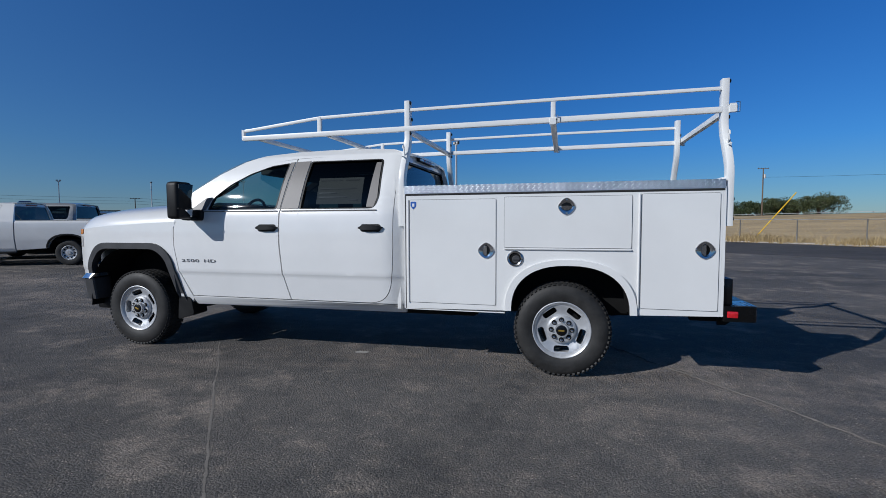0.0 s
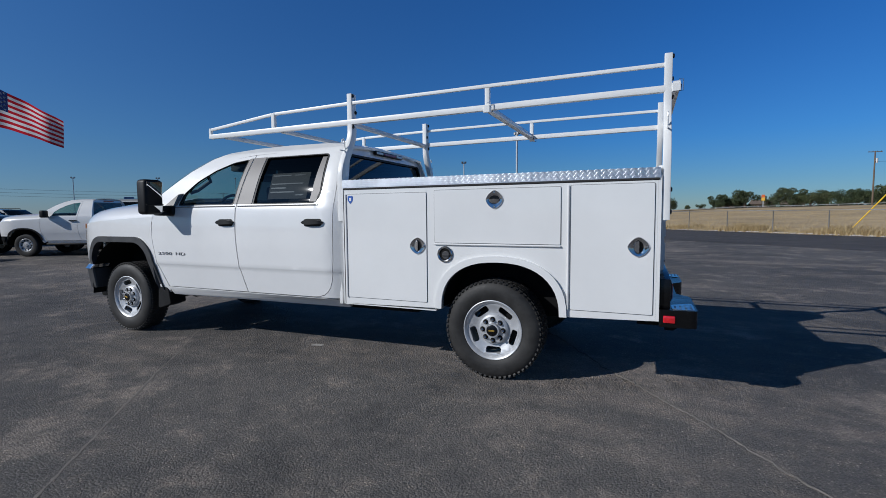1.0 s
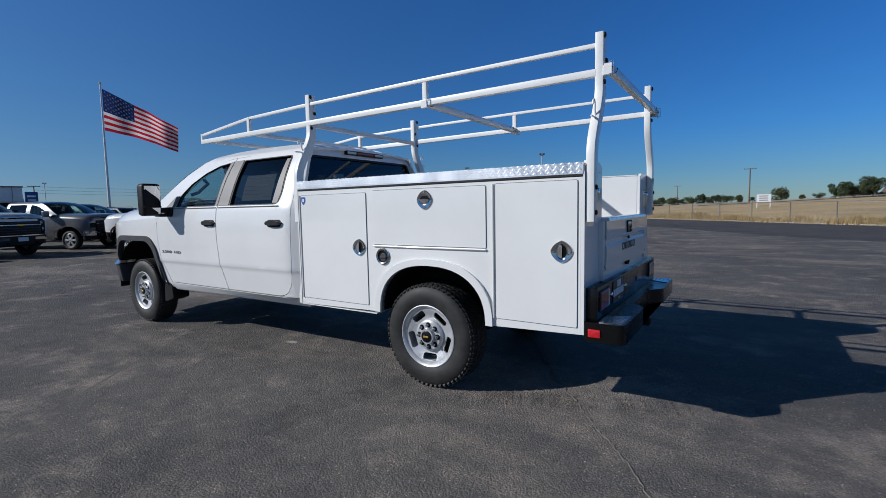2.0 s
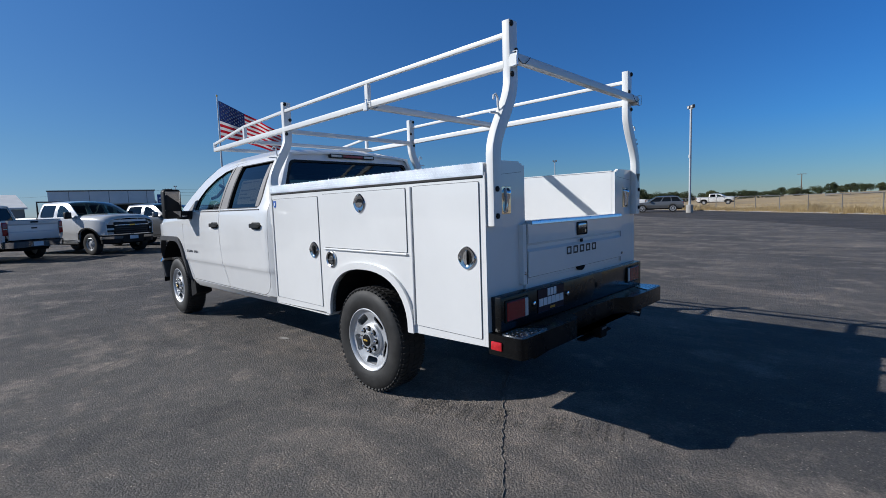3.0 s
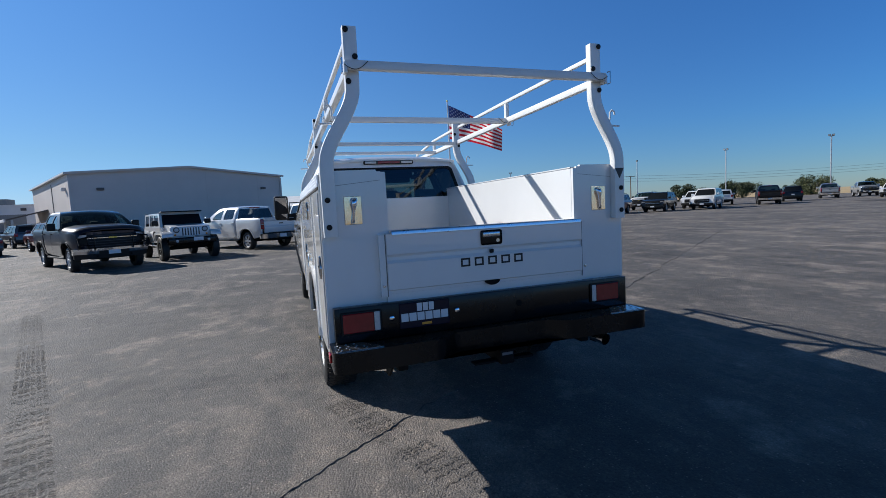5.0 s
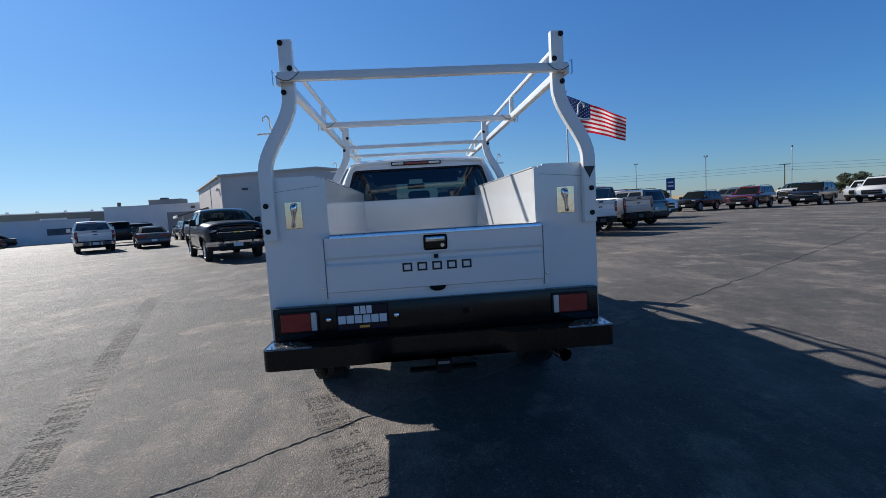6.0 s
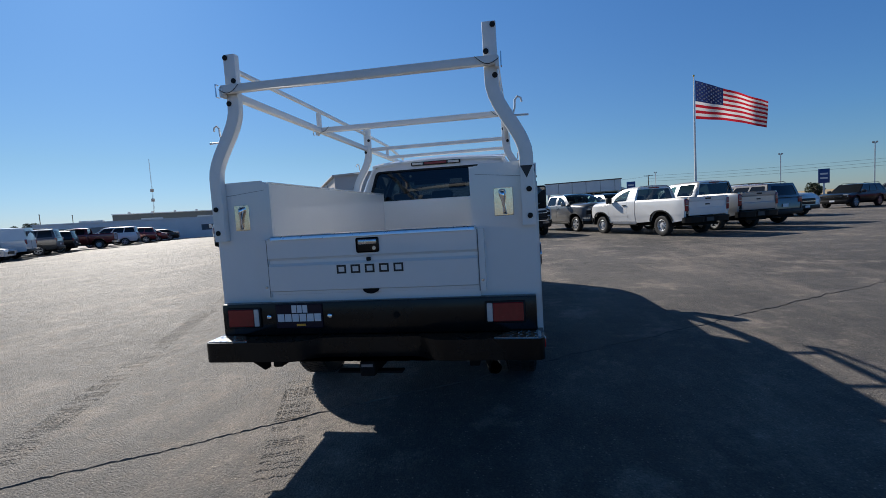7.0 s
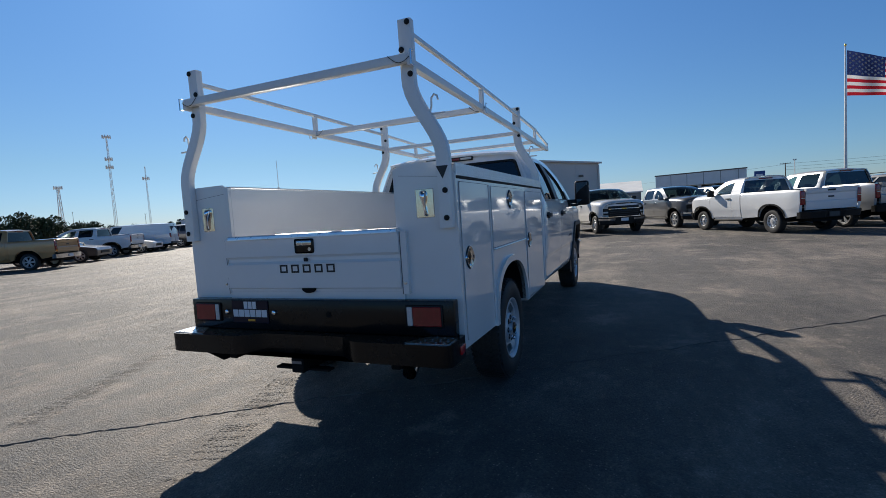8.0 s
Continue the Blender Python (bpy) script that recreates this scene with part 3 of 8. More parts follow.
bg.visible_shadow = False
inner_hole = rounded([(-0.855, 1.455), (0.855, 1.455), (0.722, 1.87), (-0.722, 1.87)], 0.05, 4)
part("window_seal", skin(back_hole, lambda y, z: tuple(Vector(back_at(y, z)) + Vector((0.003, 0, 0))), (-0.01, 0, 0), [inner_hole]), BLACK_PLASTIC, bg)
bl = part("brake_lamp", boxed(-1.475, -1.437, -0.31, 0.27, 1.922, 1.966, 0.012, 2), BLACK_PLASTIC, truck, "dark housing of the high brake lamp")
part("red_lens", boxed(-1.445, -1.434, -0.15, 0.11, 1.931, 1.957, 0.004, 1), RED_LENS, bl)
for yy in (-0.23, 0.19):
    part("cargo_lens", boxed(-1.445, -1.434, yy - 0.065, yy + 0.065, 1.931, 1.957, 0.004, 1), CLEAR_LENS, bl)
part("roof_antenna", prism(rounded([(-2.72, 0), (-2.56, 0), (-2.55, 0.055), (-2.58, 0.055)], 0.01, 2), lambda x, z: (x, -0.012, 2.04 + z), lambda x, z: (x, 0.012, 2.04 + z)), WHITE, truck)

# cabin
part("cabin_floor", boxed(-3.85, -1.42, -0.93, 0.93, 0.52, 0.56), SEAT, truck)
part("dashboard", boxed(-3.85, -3.30, -0.90, 0.90, 1.05, 1.40, 0.08, 3), SEAT, truck)
part("headliner", boxed(-2.90, -1.50, -0.69, 0.69, 1.945, 1.958), SEAT, truck)
for sx, sy in ((-2.75, -0.42), (-2.75, 0.42), (-1.80, -0.48), (-1.80, 0.48), (-1.80, 0.0)):
    seat = bmesh.new()
    box(seat, sx - 0.40, sx + 0.10, sy - 0.25, sy + 0.25, 0.75, 0.92, 0.06, 2)
    box(seat, sx + 0.02, sx + 0.16, sy - 0.24, sy + 0.24, 0.85, 1.42, 0.06, 2)
    so = part("seat", seat, SEAT, truck, "dark cloth seat")
    part("headrest", boxed(sx + 0.06, sx + 0.17, sy - 0.13, sy + 0.13, 1.44, 1.63, 0.04, 2), SEAT, so)
for s in (-1, 1):
    part("pillar_trim", sweep([tuple(Vector(screen_at(u, s * 0.97)) + Vector((0.02, -s * 0.02, -0.045))) for u in steps(0.05, 1, 8)], bar(0.07, 0.05, 0.01), up=(0, 1, 0)), SEAT, truck)
    part("sun_visor", boxed(-3.10, -2.93, 0.10 if s > 0 else -0.62, 0.62 if s > 0 else -0.10, 1.80, 1.93, 0.015, 2), SEAT, truck)
    part("roof_lining", boxed(-2.95, -1.50, 0.62 if s > 0 else -0.74, 0.74 if s > 0 else -0.62, 1.84, 1.90, 0.02, 1), SEAT, truck)
part("header_trim", boxed(-3.04, -2.86, -0.64, 0.64, 1.86, 1.945, 0.01, 1), SEAT, truck)
part("grab_handle", sweep([(-3.56, -0.76, 1.57), (-3.53, -0.69, 1.60), (-3.36, -0.66, 1.70), (-3.31, -0.73, 1.735)], pipe(0.020, 8), up=(0, 1, 0)), BLACK_PLASTIC, truck)
wheel_ring = bmesh.new()
ring = [(-3.34 + 0.06 * math.sin(a), -0.42 + 0.19 * math.cos(a), 1.37 + 0.18 * math.sin(a)) for a in steps(0, 2 * math.pi, 24)]
sweep(ring, pipe(0.016, 6), up=(1, 0, 0), bm=wheel_ring, caps=False)
box(wheel_ring, -3.37, -3.32, -0.60, -0.24, 1.33, 1.38, 0.015, 1)
part("steering_wheel", wheel_ring, BLACK_PLASTIC, truck)
part("rear_view_mirror", boxed(-3.16, -3.12, -0.13, 0.13, 1.72, 1.80, 0.015, 2), BLACK_PLASTIC, truck)
stick = part("window_sticker", skin([(-2.26, 1.47), (-1.80, 1.47), (-1.80, 1.72), (-2.26, 1.72)], lambda x, z: (x, -half_width(x, z) + 0.024, z), (0, 0.001, 0), cuts_v=CUT_V), PAPER, truck, "printed paper price sheet inside the glass")
for bx0, bx1, bz in ((-2.24, -2.02, 1.69), (-1.98, -1.84, 1.69), (-2.24, -1.86, 1.61), (-2.24, -2.06, 1.57), (-2.24, -1.95, 1.53), (-1.93, -1.84, 1.50)):
    part("print_bar", skin([(bx0, bz), (bx1, bz), (bx1, bz + 0.012), (bx0, bz + 0.012)], lambda x, z: (x, -half_width(x, z) + 0.021, z), None), GREY_DECAL, stick)

# lettering on the front doors, one raised character after another
for s in (-1, 1):
    along = -0.215
    for ch in "2500 HD":
        if ch == " ":
            along += 0.045
            continue
        fc = bpy.data.curves.new("numeral", "FONT")
        fc.body = ch
        fc.size = 0.076
        fc.extrude = 0.003
        tmp = new("numeral_source", fc)
        bpy.context.view_layer.update()
        me = bpy.data.meshes.new_from_object(tmp.evaluated_get(bpy.context.evaluated_depsgraph_get()))
        bpy.data.objects.remove(tmp)
        me.materials.clear()
        me.materials.append(GREY_DECAL)
        me.transform(Matrix.Diagonal((1.28, 0.56, 1, 1)))
        wide = max(v.co.x for v in me.vertices)
        lt = new("numeral", me)
        lt.parent = truck
        cx = -3.53 + (along if s < 0 else -along)
        lt.matrix_basis = pose(cx, s * (half_width(-3.53, 0.93) + 0.002), 0.905, 90, 0, 0 if s < 0 else 180)
        lt["label"] = "dark grey raised model numeral"
        along += wide + 0.010

# ---- wheels ----
def slot(a, r=0.166, w=0.122, h=0.050):
    pts = rounded([(-w / 2, -h / 2), (w / 2, -h / 2), (w / 2 * 1.05, h / 2), (-w / 2 * 1.05, h / 2)], 0.02, 4)
    ca, sa = math.cos(a), math.sin(a)
    return [(ca * (r + v) - sa * u, sa * (r + v) + ca * u) for u, v in pts]


def build_wheel(parent, m):
    """A wheel whose outer face looks towards -y."""
    w = thing("wheel", "", "")
    w.parent = parent
    w.matrix_basis = m
    prof = [(0.232, 0.10), (0.232, -0.105), (0.250, -0.118), (0.30, -0.128), (0.345, -0.124), (0.378, -0.105), (0.392, -0.085), (0.394, 0.085), (0.378, 0.105), (0.345, 0.124), (0.30, 0.128), (0.245, 0.115), (0.232, 0.10)]
    ty = lathe(prof, 56)
    for i in range(58):
        for k, y in enumerate((-0.078, -0.026, 0.026, 0.078)):
            a = 2 * math.pi * (i + 0.5 * (k % 2)) / 58
            r = bmesh.ops.create_cube(ty, size=1)
            mm = Matrix.Rotation(-a, 4, "Y") @ Matrix.Translation((0.393, y, 0)) @ Matrix.Rotation(0.25 * (-1) ** k, 4, "X") @ Matrix.Diagonal((0.010, 0.044, 0.029, 1))
            bmesh.ops.transform(ty, matrix=mm, verts=r["verts"])
    for i in range(58):
        a = 2 * math.pi * i / 58
        for y in (-0.106, 0.106):
            r = bmesh.ops.create_cube(ty, size=1)
            mm = Matrix.Rotation(-a, 4, "Y") @ Matrix.Translation((0.378, y, 0)) @ Matrix.Rotation(0.6 * (-1 if y < 0 else 1), 4, "Z") @ Matrix.Diagonal((0.020, 0.008, 0.020, 1))
            bmesh.ops.transform(ty, matrix=mm, verts=r["verts"])
    part("tyre", ty, RUBBER, w, "black all-terrain tyre")
    rim = lathe([(0.222, 0.10), (0.205, 0.09), (0.200, -0.06), (0.212, -0.085), (0.226, -0.102), (0.238, -0.110), (0.240, -0.116), (0.234, -0.118), (0.225, -0.112), (0.214, -0.100), (0.208, -0.088)], 48)
    dish = lambda u, v: (u, -0.066 - 0.026 * max(0.0, min(1.0, (math.hypot(u, v) - 0.11) / 0.09)) ** 1.5, v)
    disc = skin([(0.212 * math.cos(a), 0.212 * math.sin(a)) for a in steps(0, 2 * math.pi, 48)[:-1]], dish, (0, 0.012, 0), [slot(math.pi / 2 + 2 * math.pi * (i + 0.5) / 5) for i in range(5)], steps(-0.2, 0.2, 9), steps(-0.2, 0.2, 9))
    dm = finish(disc, "wheel_disc", RIM)
    ob = part("rim", rim, RIM, w, "silver painted wheel with five slots")
    d = new("wheel_disc", dm)
    d.parent = ob
    part("hub", lathe([(0.122, -0.064), (0.118, -0.088), (0.105, -0.098), (0.062, -0.100), (0.056, -0.125), (0.0, -0.125)], 32), RIM, ob)
    for i in range(8):
        a = 2 * math.pi * i / 8
        # a raised dark disc paints the pocket shade round each nut
        part("lug_pocket", lathe([(0.022, -0.0985), (0.021, -0.1012), (0, -0.1012)], 12, at=(0.084 * math.cos(a), 0, 0.084 * math.sin(a))), FRAME_DARK, ob)
        part("lug_nut", lathe([(0.012, -0.09), (0.012, -0.122), (0.006, -0.127), (0, -0.127)], 6, at=(0.084 * math.cos(a), 0, 0.084 * math.sin(a))), STAINLESS, ob)
    cap = part("centre_cap", lathe([(0.046, -0.118), (0.044, -0.130), (0.036, -0.134), (0, -0.135)], 24), BLACK_COAT, ob, "black centre cap")
    part("emblem", boxed(-0.024, 0.024, -0.139, -0.134, -0.007, 0.007, 0.002, 1), GOLD, ob, "plain gold emblem shape")
    part("brake_drum", lathe([(0.0, -0.03), (0.17, -0.03), (0.17, 0.09), (0, 0.09)], 24), FRAME_DARK, ob)
    return w


def copy_part(w, m):
    made = {}
    for o in (w, *w.children_recursive):
        made[o] = o.copy()
        scene.collection.objects.link(made[o])
        made[o].parent = made.get(o.parent, o.parent)
    made[w].matrix_basis = m
    return made[w]


wheel_l = build_wheel(truck, pose(0, -0.875, HUB_Z, 0, 0, 0))
copy_part(wheel_l, pose(AXLE_F, -0.875, HUB_Z, 0, 20, 0))
copy_part(wheel_l, pose(0, 0.875, HUB_Z, 0, 0, 180))
copy_part(wheel_l, pose(AXLE_F, 0.875, HUB_Z, 0, 33, 180))
# frame and running gear
for y in (-0.42, 0.42):
    part("frame_rail", boxed(-5.0, 1.22, y - 0.04, y + 0.04, 0.50, 0.66, 0.01, 1), FRAME_DARK, truck)
for ax in (0, AXLE_F):
    axle = lathe([(0.0, -0.80), (0.05, -0.80), (0.05, -0.16), (0.15, -0.10), (0.16, 0.06), (0.05, 0.14), (0.05, 0.80), (0, 0.80)], 16, at=(ax, 0, HUB_Z))
    part("axle", axle, FRAME_DARK, truck)
for y in (-0.55, 0.55):
    part("leaf_spring", sweep([(x, y, 0.47 + 0.06 * (x / 0.8) ** 2) for x in steps(-0.8, 0.85, 10)], bar(0.07, 0.06, 0.004)), FRAME_DARK, truck)
part("exhaust_pipe", sweep([(-2.6, 0.40, 0.45), (-0.7, 0.62, 0.48), (0.5, 0.66, 0.56), (1.18, 0.70, 0.50), (1.36, 0.74, 0.47)], pipe(0.04, 12), caps=False), STAINLESS, truck, "tail pipe under the bumper")
part("fuel_tank", boxed(-2.4, -0.75, -0.75, -0.45, 0.42, 0.66, 0.05, 2), FRAME_DARK, truck)
part("drive_shaft", sweep([(-3.0, 0.02, 0.48), (-0.1, 0.0, 0.42)], pipe(0.045, 12)), FRAME_DARK, truck)
part("spare_tyre", lathe([(0.14, -0.09), (0.30, -0.11), (0.37, -0.08), (0.37, 0.08), (0.30, 0.11), (0.14, 0.09)], 28, at=(0, 0, 0)), RUBBER, truck, "spare tyre slung under the bed").matrix_basis = pose(0.72, 0.0, 0.56, 90, 0, 0)

# ---- service body ----
BX0, BX1, BY, BI = -1.355, 1.180, 1.020, 0.640
TOP_Z = 1.530


def soft_diamond(a, b, n=44, p=1.58):
    """The outline of a paddle latch: a diamond with very round corners."""
    pts = []
    for i in range(n):
        t = 2 * math.pi * i / n
        c, q = math.cos(t), math.sin(t)
        r = (abs(c / a) ** p + abs(q / b) ** p) ** (-1 / p)
        pts.append((r * c, r * q))
    return pts


def paddle_latch(parent, x, z, s, turn):
    """A stamped latch; its own u axis points to the key."""
    c, q = math.cos(radians(turn)), math.sin(radians(turn))
    at = lambda u, v, d: (x + (c * u - q * v), s * (BY + d), z + (q * u + c * v))
    n = 44
    oval = [(0.034 * math.cos(2 * math.pi * i / n) - 0.004, 0.047 * math.sin(2 * math.pi * i / n)) for i in range(n)]
    plate = bmesh.new()
    rings = [[plate.verts.new(at(u, v, d)) for u, v in ring] for ring, d in (
        (soft_diamond(0.072, 0.070), 0.006), (soft_diamond(0.072, 0.070), 0.011), (soft_diamond(0.067, 0.065), 0.0165),
        (soft_diamond(0.060, 0.059), 0.0145), ([(u * 1.12, v * 1.10) for u, v in oval], 0.0145), (oval, 0.012),
        ([(u * 0.86, v * 0.88) for u, v in oval], 0.0085), ([(u * 0.5, v * 0.5) for u, v in oval], 0.0075))]
    for a, b in zip(rings, rings[1:]):
        for i in range(n):
            plate.faces.new((a[i], a[(i + 1) % n], b[(i + 1) % n], b[i]))
    plate.faces.new(rings[-1])
    base = part("paddle_latch", plate, LATCH, parent, "polished steel paddle latch", sharp=50)
    # a black inlay stands for the dark shade in the polished dish
    part("latch_recess", prism([(u * 0.84, v * 0.86) for u, v in oval], lambda u, v: at(u, v, 0.0070), lambda u, v: at(u, v, 0.0088)), BLACK_COAT, base, "black inlay for the shade behind the paddle")
    half = [(0.026 * math.sin(a) + 0.002, 0.040 * math.cos(a)) for a in steps(0, math.pi, 16)] + [(-0.004, -0.038), (-0.006, 0.0), (-0.004, 0.038)]
    part("paddle", prism(half, lambda u, v: at(u, v, 0.009), lambda u, v: at(u, v, 0.0145 + 0.25 * max(0.0, 0.02 - u) * (1 - (v / 0.05) ** 2))), LATCH, base, sharp=50)
    for u0, r in ((0.054, 0.0085), (-0.056, 0.006)):
        part("key_barrel", prism([(u0 + r * math.cos(a), r * math.sin(a)) for a in steps(0, 2 * math.pi, 14)[:-1]], lambda u, v: at(u, v, 0.012), lambda u, v: at(u, v, 0.020)), STAINLESS, base)
    return base


for s in (-1, 1):
    on = lambda x, z, s=s: (x, s * BY, z)
    inward = (0, -s * 0.03, 0)
    # arch: flat-topped opening
    archp = []
    for a in steps(180, 0, 24):
        ca, sa = math.cos(radians(a)), math.sin(radians(a))
        e = 2 / 2.35
        archp.append((0.055 + 0.470 * math.copysign(abs(ca) ** e, ca), 0.555 + 0.385 * abs(sa) ** e))
    outline = [(BX0, 0.530), (-0.415, 0.548)] + archp + [(0.53, 0.552), (BX1 - 0.0105, 0.570), (BX1 - 0.0105, TOP_Z), (BX0, TOP_Z)]
    wall = part("body_side", skin(outline, on, inward), WHITE_BODY, truck, "smooth white steel body side")
    lip_o = []
    for p in archp:
        d = Vector((p[0] - 0.055, p[1] - 0.555))
        lip_o.append((0.055 + d.x * 1.115, 0.555 + d.y * 1.125))
    lip = [(-0.47, 0.548)] + lip_o + [(0.58, 0.553), (0.525, 0.552)] + archp[::-1] + [(-0.415, 0.548)]
    part("wheel_arch_lip", skin(lip, lambda x, z: (x, s * (BY + 0.022), z), (0, -s * 0.045, 0)), WHITE_BODY, wall, "white pressed arch lip")
    part("wheel_box", sheet(lambda i, y: (archp[int(i)][0], s * y, archp[int(i)][1]), range(len(archp)), [0.55, BY - 0.002]), FRAME_DARK, wall, "dark inside of the wheel box")
    part("wheel_house", boxed(-0.44, 0.55, min(s * 0.665, s * 0.675), max(s * 0.665, s * 0.675), 0.50, 0.96), FRAME_DARK, wall)
    part("bottom_flange", boxed(BX0, -0.47, min(s * BY, s * (BY - 0.1)) - 0.0, max(s * BY, s * (BY - 0.1)), 0.522, 0.5295), WHITE_BODY, wall)
    # compartment doors
    doors = (((-1.310, 0.590), (-0.548, 1.492), (-0.628, 1.055), 180), ((-0.475, 1.085), (0.528, 1.505), (0.030, 1.422), -90), ((0.602, 0.612), (1.150, 1.512), (1.055, 1.078), 180))
    for (x0, z0), (x1, z1), (lx, lz), turn in doors:
        rim_o = rounded([(x0 - 0.0035, z0 - 0.0035), (x1 + 0.0035, z0 - 0.0035), (x1 + 0.0035, z1 + 0.0035), (x0 - 0.0035, z1 + 0.0035)], 0.012, 2)
        door = part("compartment_door", prism(rounded([(x0, z0), (x1, z0), (x1, z1), (x0, z1)], 0.010, 3), lambda u, v: (u, s * (BY - 0.01), v), lambda u, v: (u, s * (BY + 0.007), v)), WHITE_BODY, truck, "white steel compartment door")
        part("door_gasket", skin(rim_o, lambda u, v: (u, s * (BY + 0.0025), v), None), GAP_GREY, door, "thin dark gap round the door")
        paddle_latch(door, lx, lz, s, turn)
        if turn == -90:
            part("hinge_rod", sweep([(x0, s * (BY + 0.010), z0 - 0.012), (x1, s * (BY + 0.010), z0 - 0.012)], pipe(0.007, 8), up=(0, 0, 1)), WHITE_BODY, door)
        else:
            hx = x0 - 0.018 if x0 > 0 else x0 - 0.014
            part("hinge_rod", sweep([(hx, s * (BY + 0.008), z0), (hx, s * (BY + 0.008), z1)], pipe(0.008, 8), up=(1, 0, 0)), WHITE_BODY, door)
    # drip rail and top lid with tread plate
    part("drip_rail", boxed(BX0, BX1, min(s * (BY + 0.006), s * (BY - 0.02)), max(s * (BY + 0.006), s * (BY - 0.02)), TOP_Z + 0.001, TOP_Z + 0.016, 0.004, 1), SEAM, truck, "dark seal under the lid")
    lid = part("lid", boxed(BX0, BX1, min(s * BI, s * (BY - 0.004)), max(s * BI, s * (BY - 0.004)), TOP_Z + 0.017, 1.608, 0.008, 2), WHITE_BODY, truck, "white hinged top lid")
    plate = bmesh.new()
    box(plate, BX0 - 0.004, BX1 + 0.004, min(s * (BY + 0.004), s * (BY - 0.0035)), max(s * (BY + 0.004), s * (BY - 0.0035)), TOP_Z + 0.018, 1.616)
    box(plate, BX0 - 0.003, BX1 + 0.003, min(s * (BY - 0.0037), s * 0.80), max(s * (BY - 0.0037), s * 0.80), 1.6095, 1.6158)
    plate = part("tread_plate", plate, TREAD_PLATE, lid, "bright aluminium tread plate")
    vv, ff = [], []
    def stud(cx, cb, turned, top):
        ca, sa = math.cos(radians(turned)), math.sin(radians(turned))
        i0 = len(vv)
        for u, v, h in ((-0.0125, 0, 0), (0, -0.0046, 0), (0.0125, 0, 0), (0, 0.0046, 0), (-0.006, 0, 0.0005 if top else 0.0011), (0.006, 0, 0.0005 if top else 0.0011)):
            a, b = cx + ca * u - sa * v, cb + sa * u + ca * v
            vv.append((a, s * b, 1.6158 + h) if top else (a, s * (BY + 0.004 + h), b))
        ff.extend([(i0 + a, i0 + b, i0 + c) for a, b, c in ((0, 1, 4), (1, 5, 4), (1, 2, 5), (2, 3, 5), (3, 4, 5), (3, 0, 4))])
    for i in range(106):
        for k in range(4):
            stud(BX0 + 0.012 + i * 0.0238 + 0.0119 * (k % 2), TOP_Z + 0.0300 + k * 0.0170, 45 if (i + k) % 2 else -45, False)
        for k in range(6):
            stud(BX0 + 0.012 + i * 0.0238 + 0.0119 * (k % 2), 0.82 + k * 0.030, 45 if (i + k) % 2 else -45, True)
    me = bpy.data.meshes.new("tread_studs")
    me.from_pydata(vv, [], ff)
    me.materials.append(TREAD_PLATE)
    st = new("tread_studs", me)
    st.parent = lid
    tagged(st, "raised aluminium tread studs", kind="stuff")
    # inner wall, floor, ends
    part("bed_wall", boxed(BX0, BX1 - 0.011, min(s * (BI - 0.004), s * (BI + 0.020)), max(s * (BI - 0.004), s * (BI + 0.020)), 0.80, 1.611, 0.003, 1), WHITE_BODY, truck, "white inner bed wall")
    part("bed_wall_lip", boxed(BX0, BX1 - 0.011, min(s * (BI - 0.008), s * (BI + 0.030)), max(s * (BI - 0.008), s * (BI + 0.030)), 1.6125, 1.622, 0.003, 1), WHITE_BODY, lid)
    end = skin([(s * BY, 0.57), (s * (BI - 0.004), 0.57), (s * (BI - 0.004), 1.612), (s * (BI + 0.022), 1.612), (s * (BI + 0.024), 1.623), (s * (BI + 0.048), 1.623), (s * (BI + 0.052), 1.634), (s * 0.955, 1.632), (s * BY, 1.56)], lambda y, z: (BX1 + 0.012, y, z), (-0.022, 0, 0))
    rear = part("rear_panel", end, WHITE_BODY, truck, "white rear end of the side box")
    part("lid_seam", skin([(s * (BI + 0.03), 1.572), (s * 0.95, 1.545), (s * 0.95, 1.547), (s * (BI + 0.03), 1.574)], lambda y, z: (BX1 + 0.0135, y, z), None), GAP_GREY, rear)
    part("front_panel", skin([(s * BY, 0.53), (s * 0.45, 0.53), (s * 0.45, 0.82), (s * BI, 0.82), (s * BI, 1.60), (s * BY, 1.60)], lambda y, z: (BX0 - 0.012, y, z), (0.02, 0, 0)), WHITE_BODY, truck)
    part("box_floor", boxed(BX0 + 0.02, -0.45, min(s * 0.45, s * (BY - 0.03)), max(s * 0.45, s * (BY - 0.03)), 0.535, 0.55), WHITE_BODY, truck)
    part("box_floor", boxed(0.56, BX1 - 0.02, min(s * 0.45, s * (BY - 0.03)), max(s * 0.45, s * (BY - 0.03)), 0.575, 0.59), WHITE_BODY, truck)
    # grab handle plate at the rear
    hy0, hy1 = (-0.885, -0.785) if s < 0 else (0.775, 0.885)
    gp = part("handle_plate", boxed(BX1 + 0.0125, BX1 + 0.018, hy0, hy1, 1.325, 1.485, 0.002, 1), TAN_STEEL, truck, "polished steel scuff plate with the ground's tan reflection in its colour")
    hc = (hy0 + hy1) / 2
    grip = bmesh.new()
    rings = []
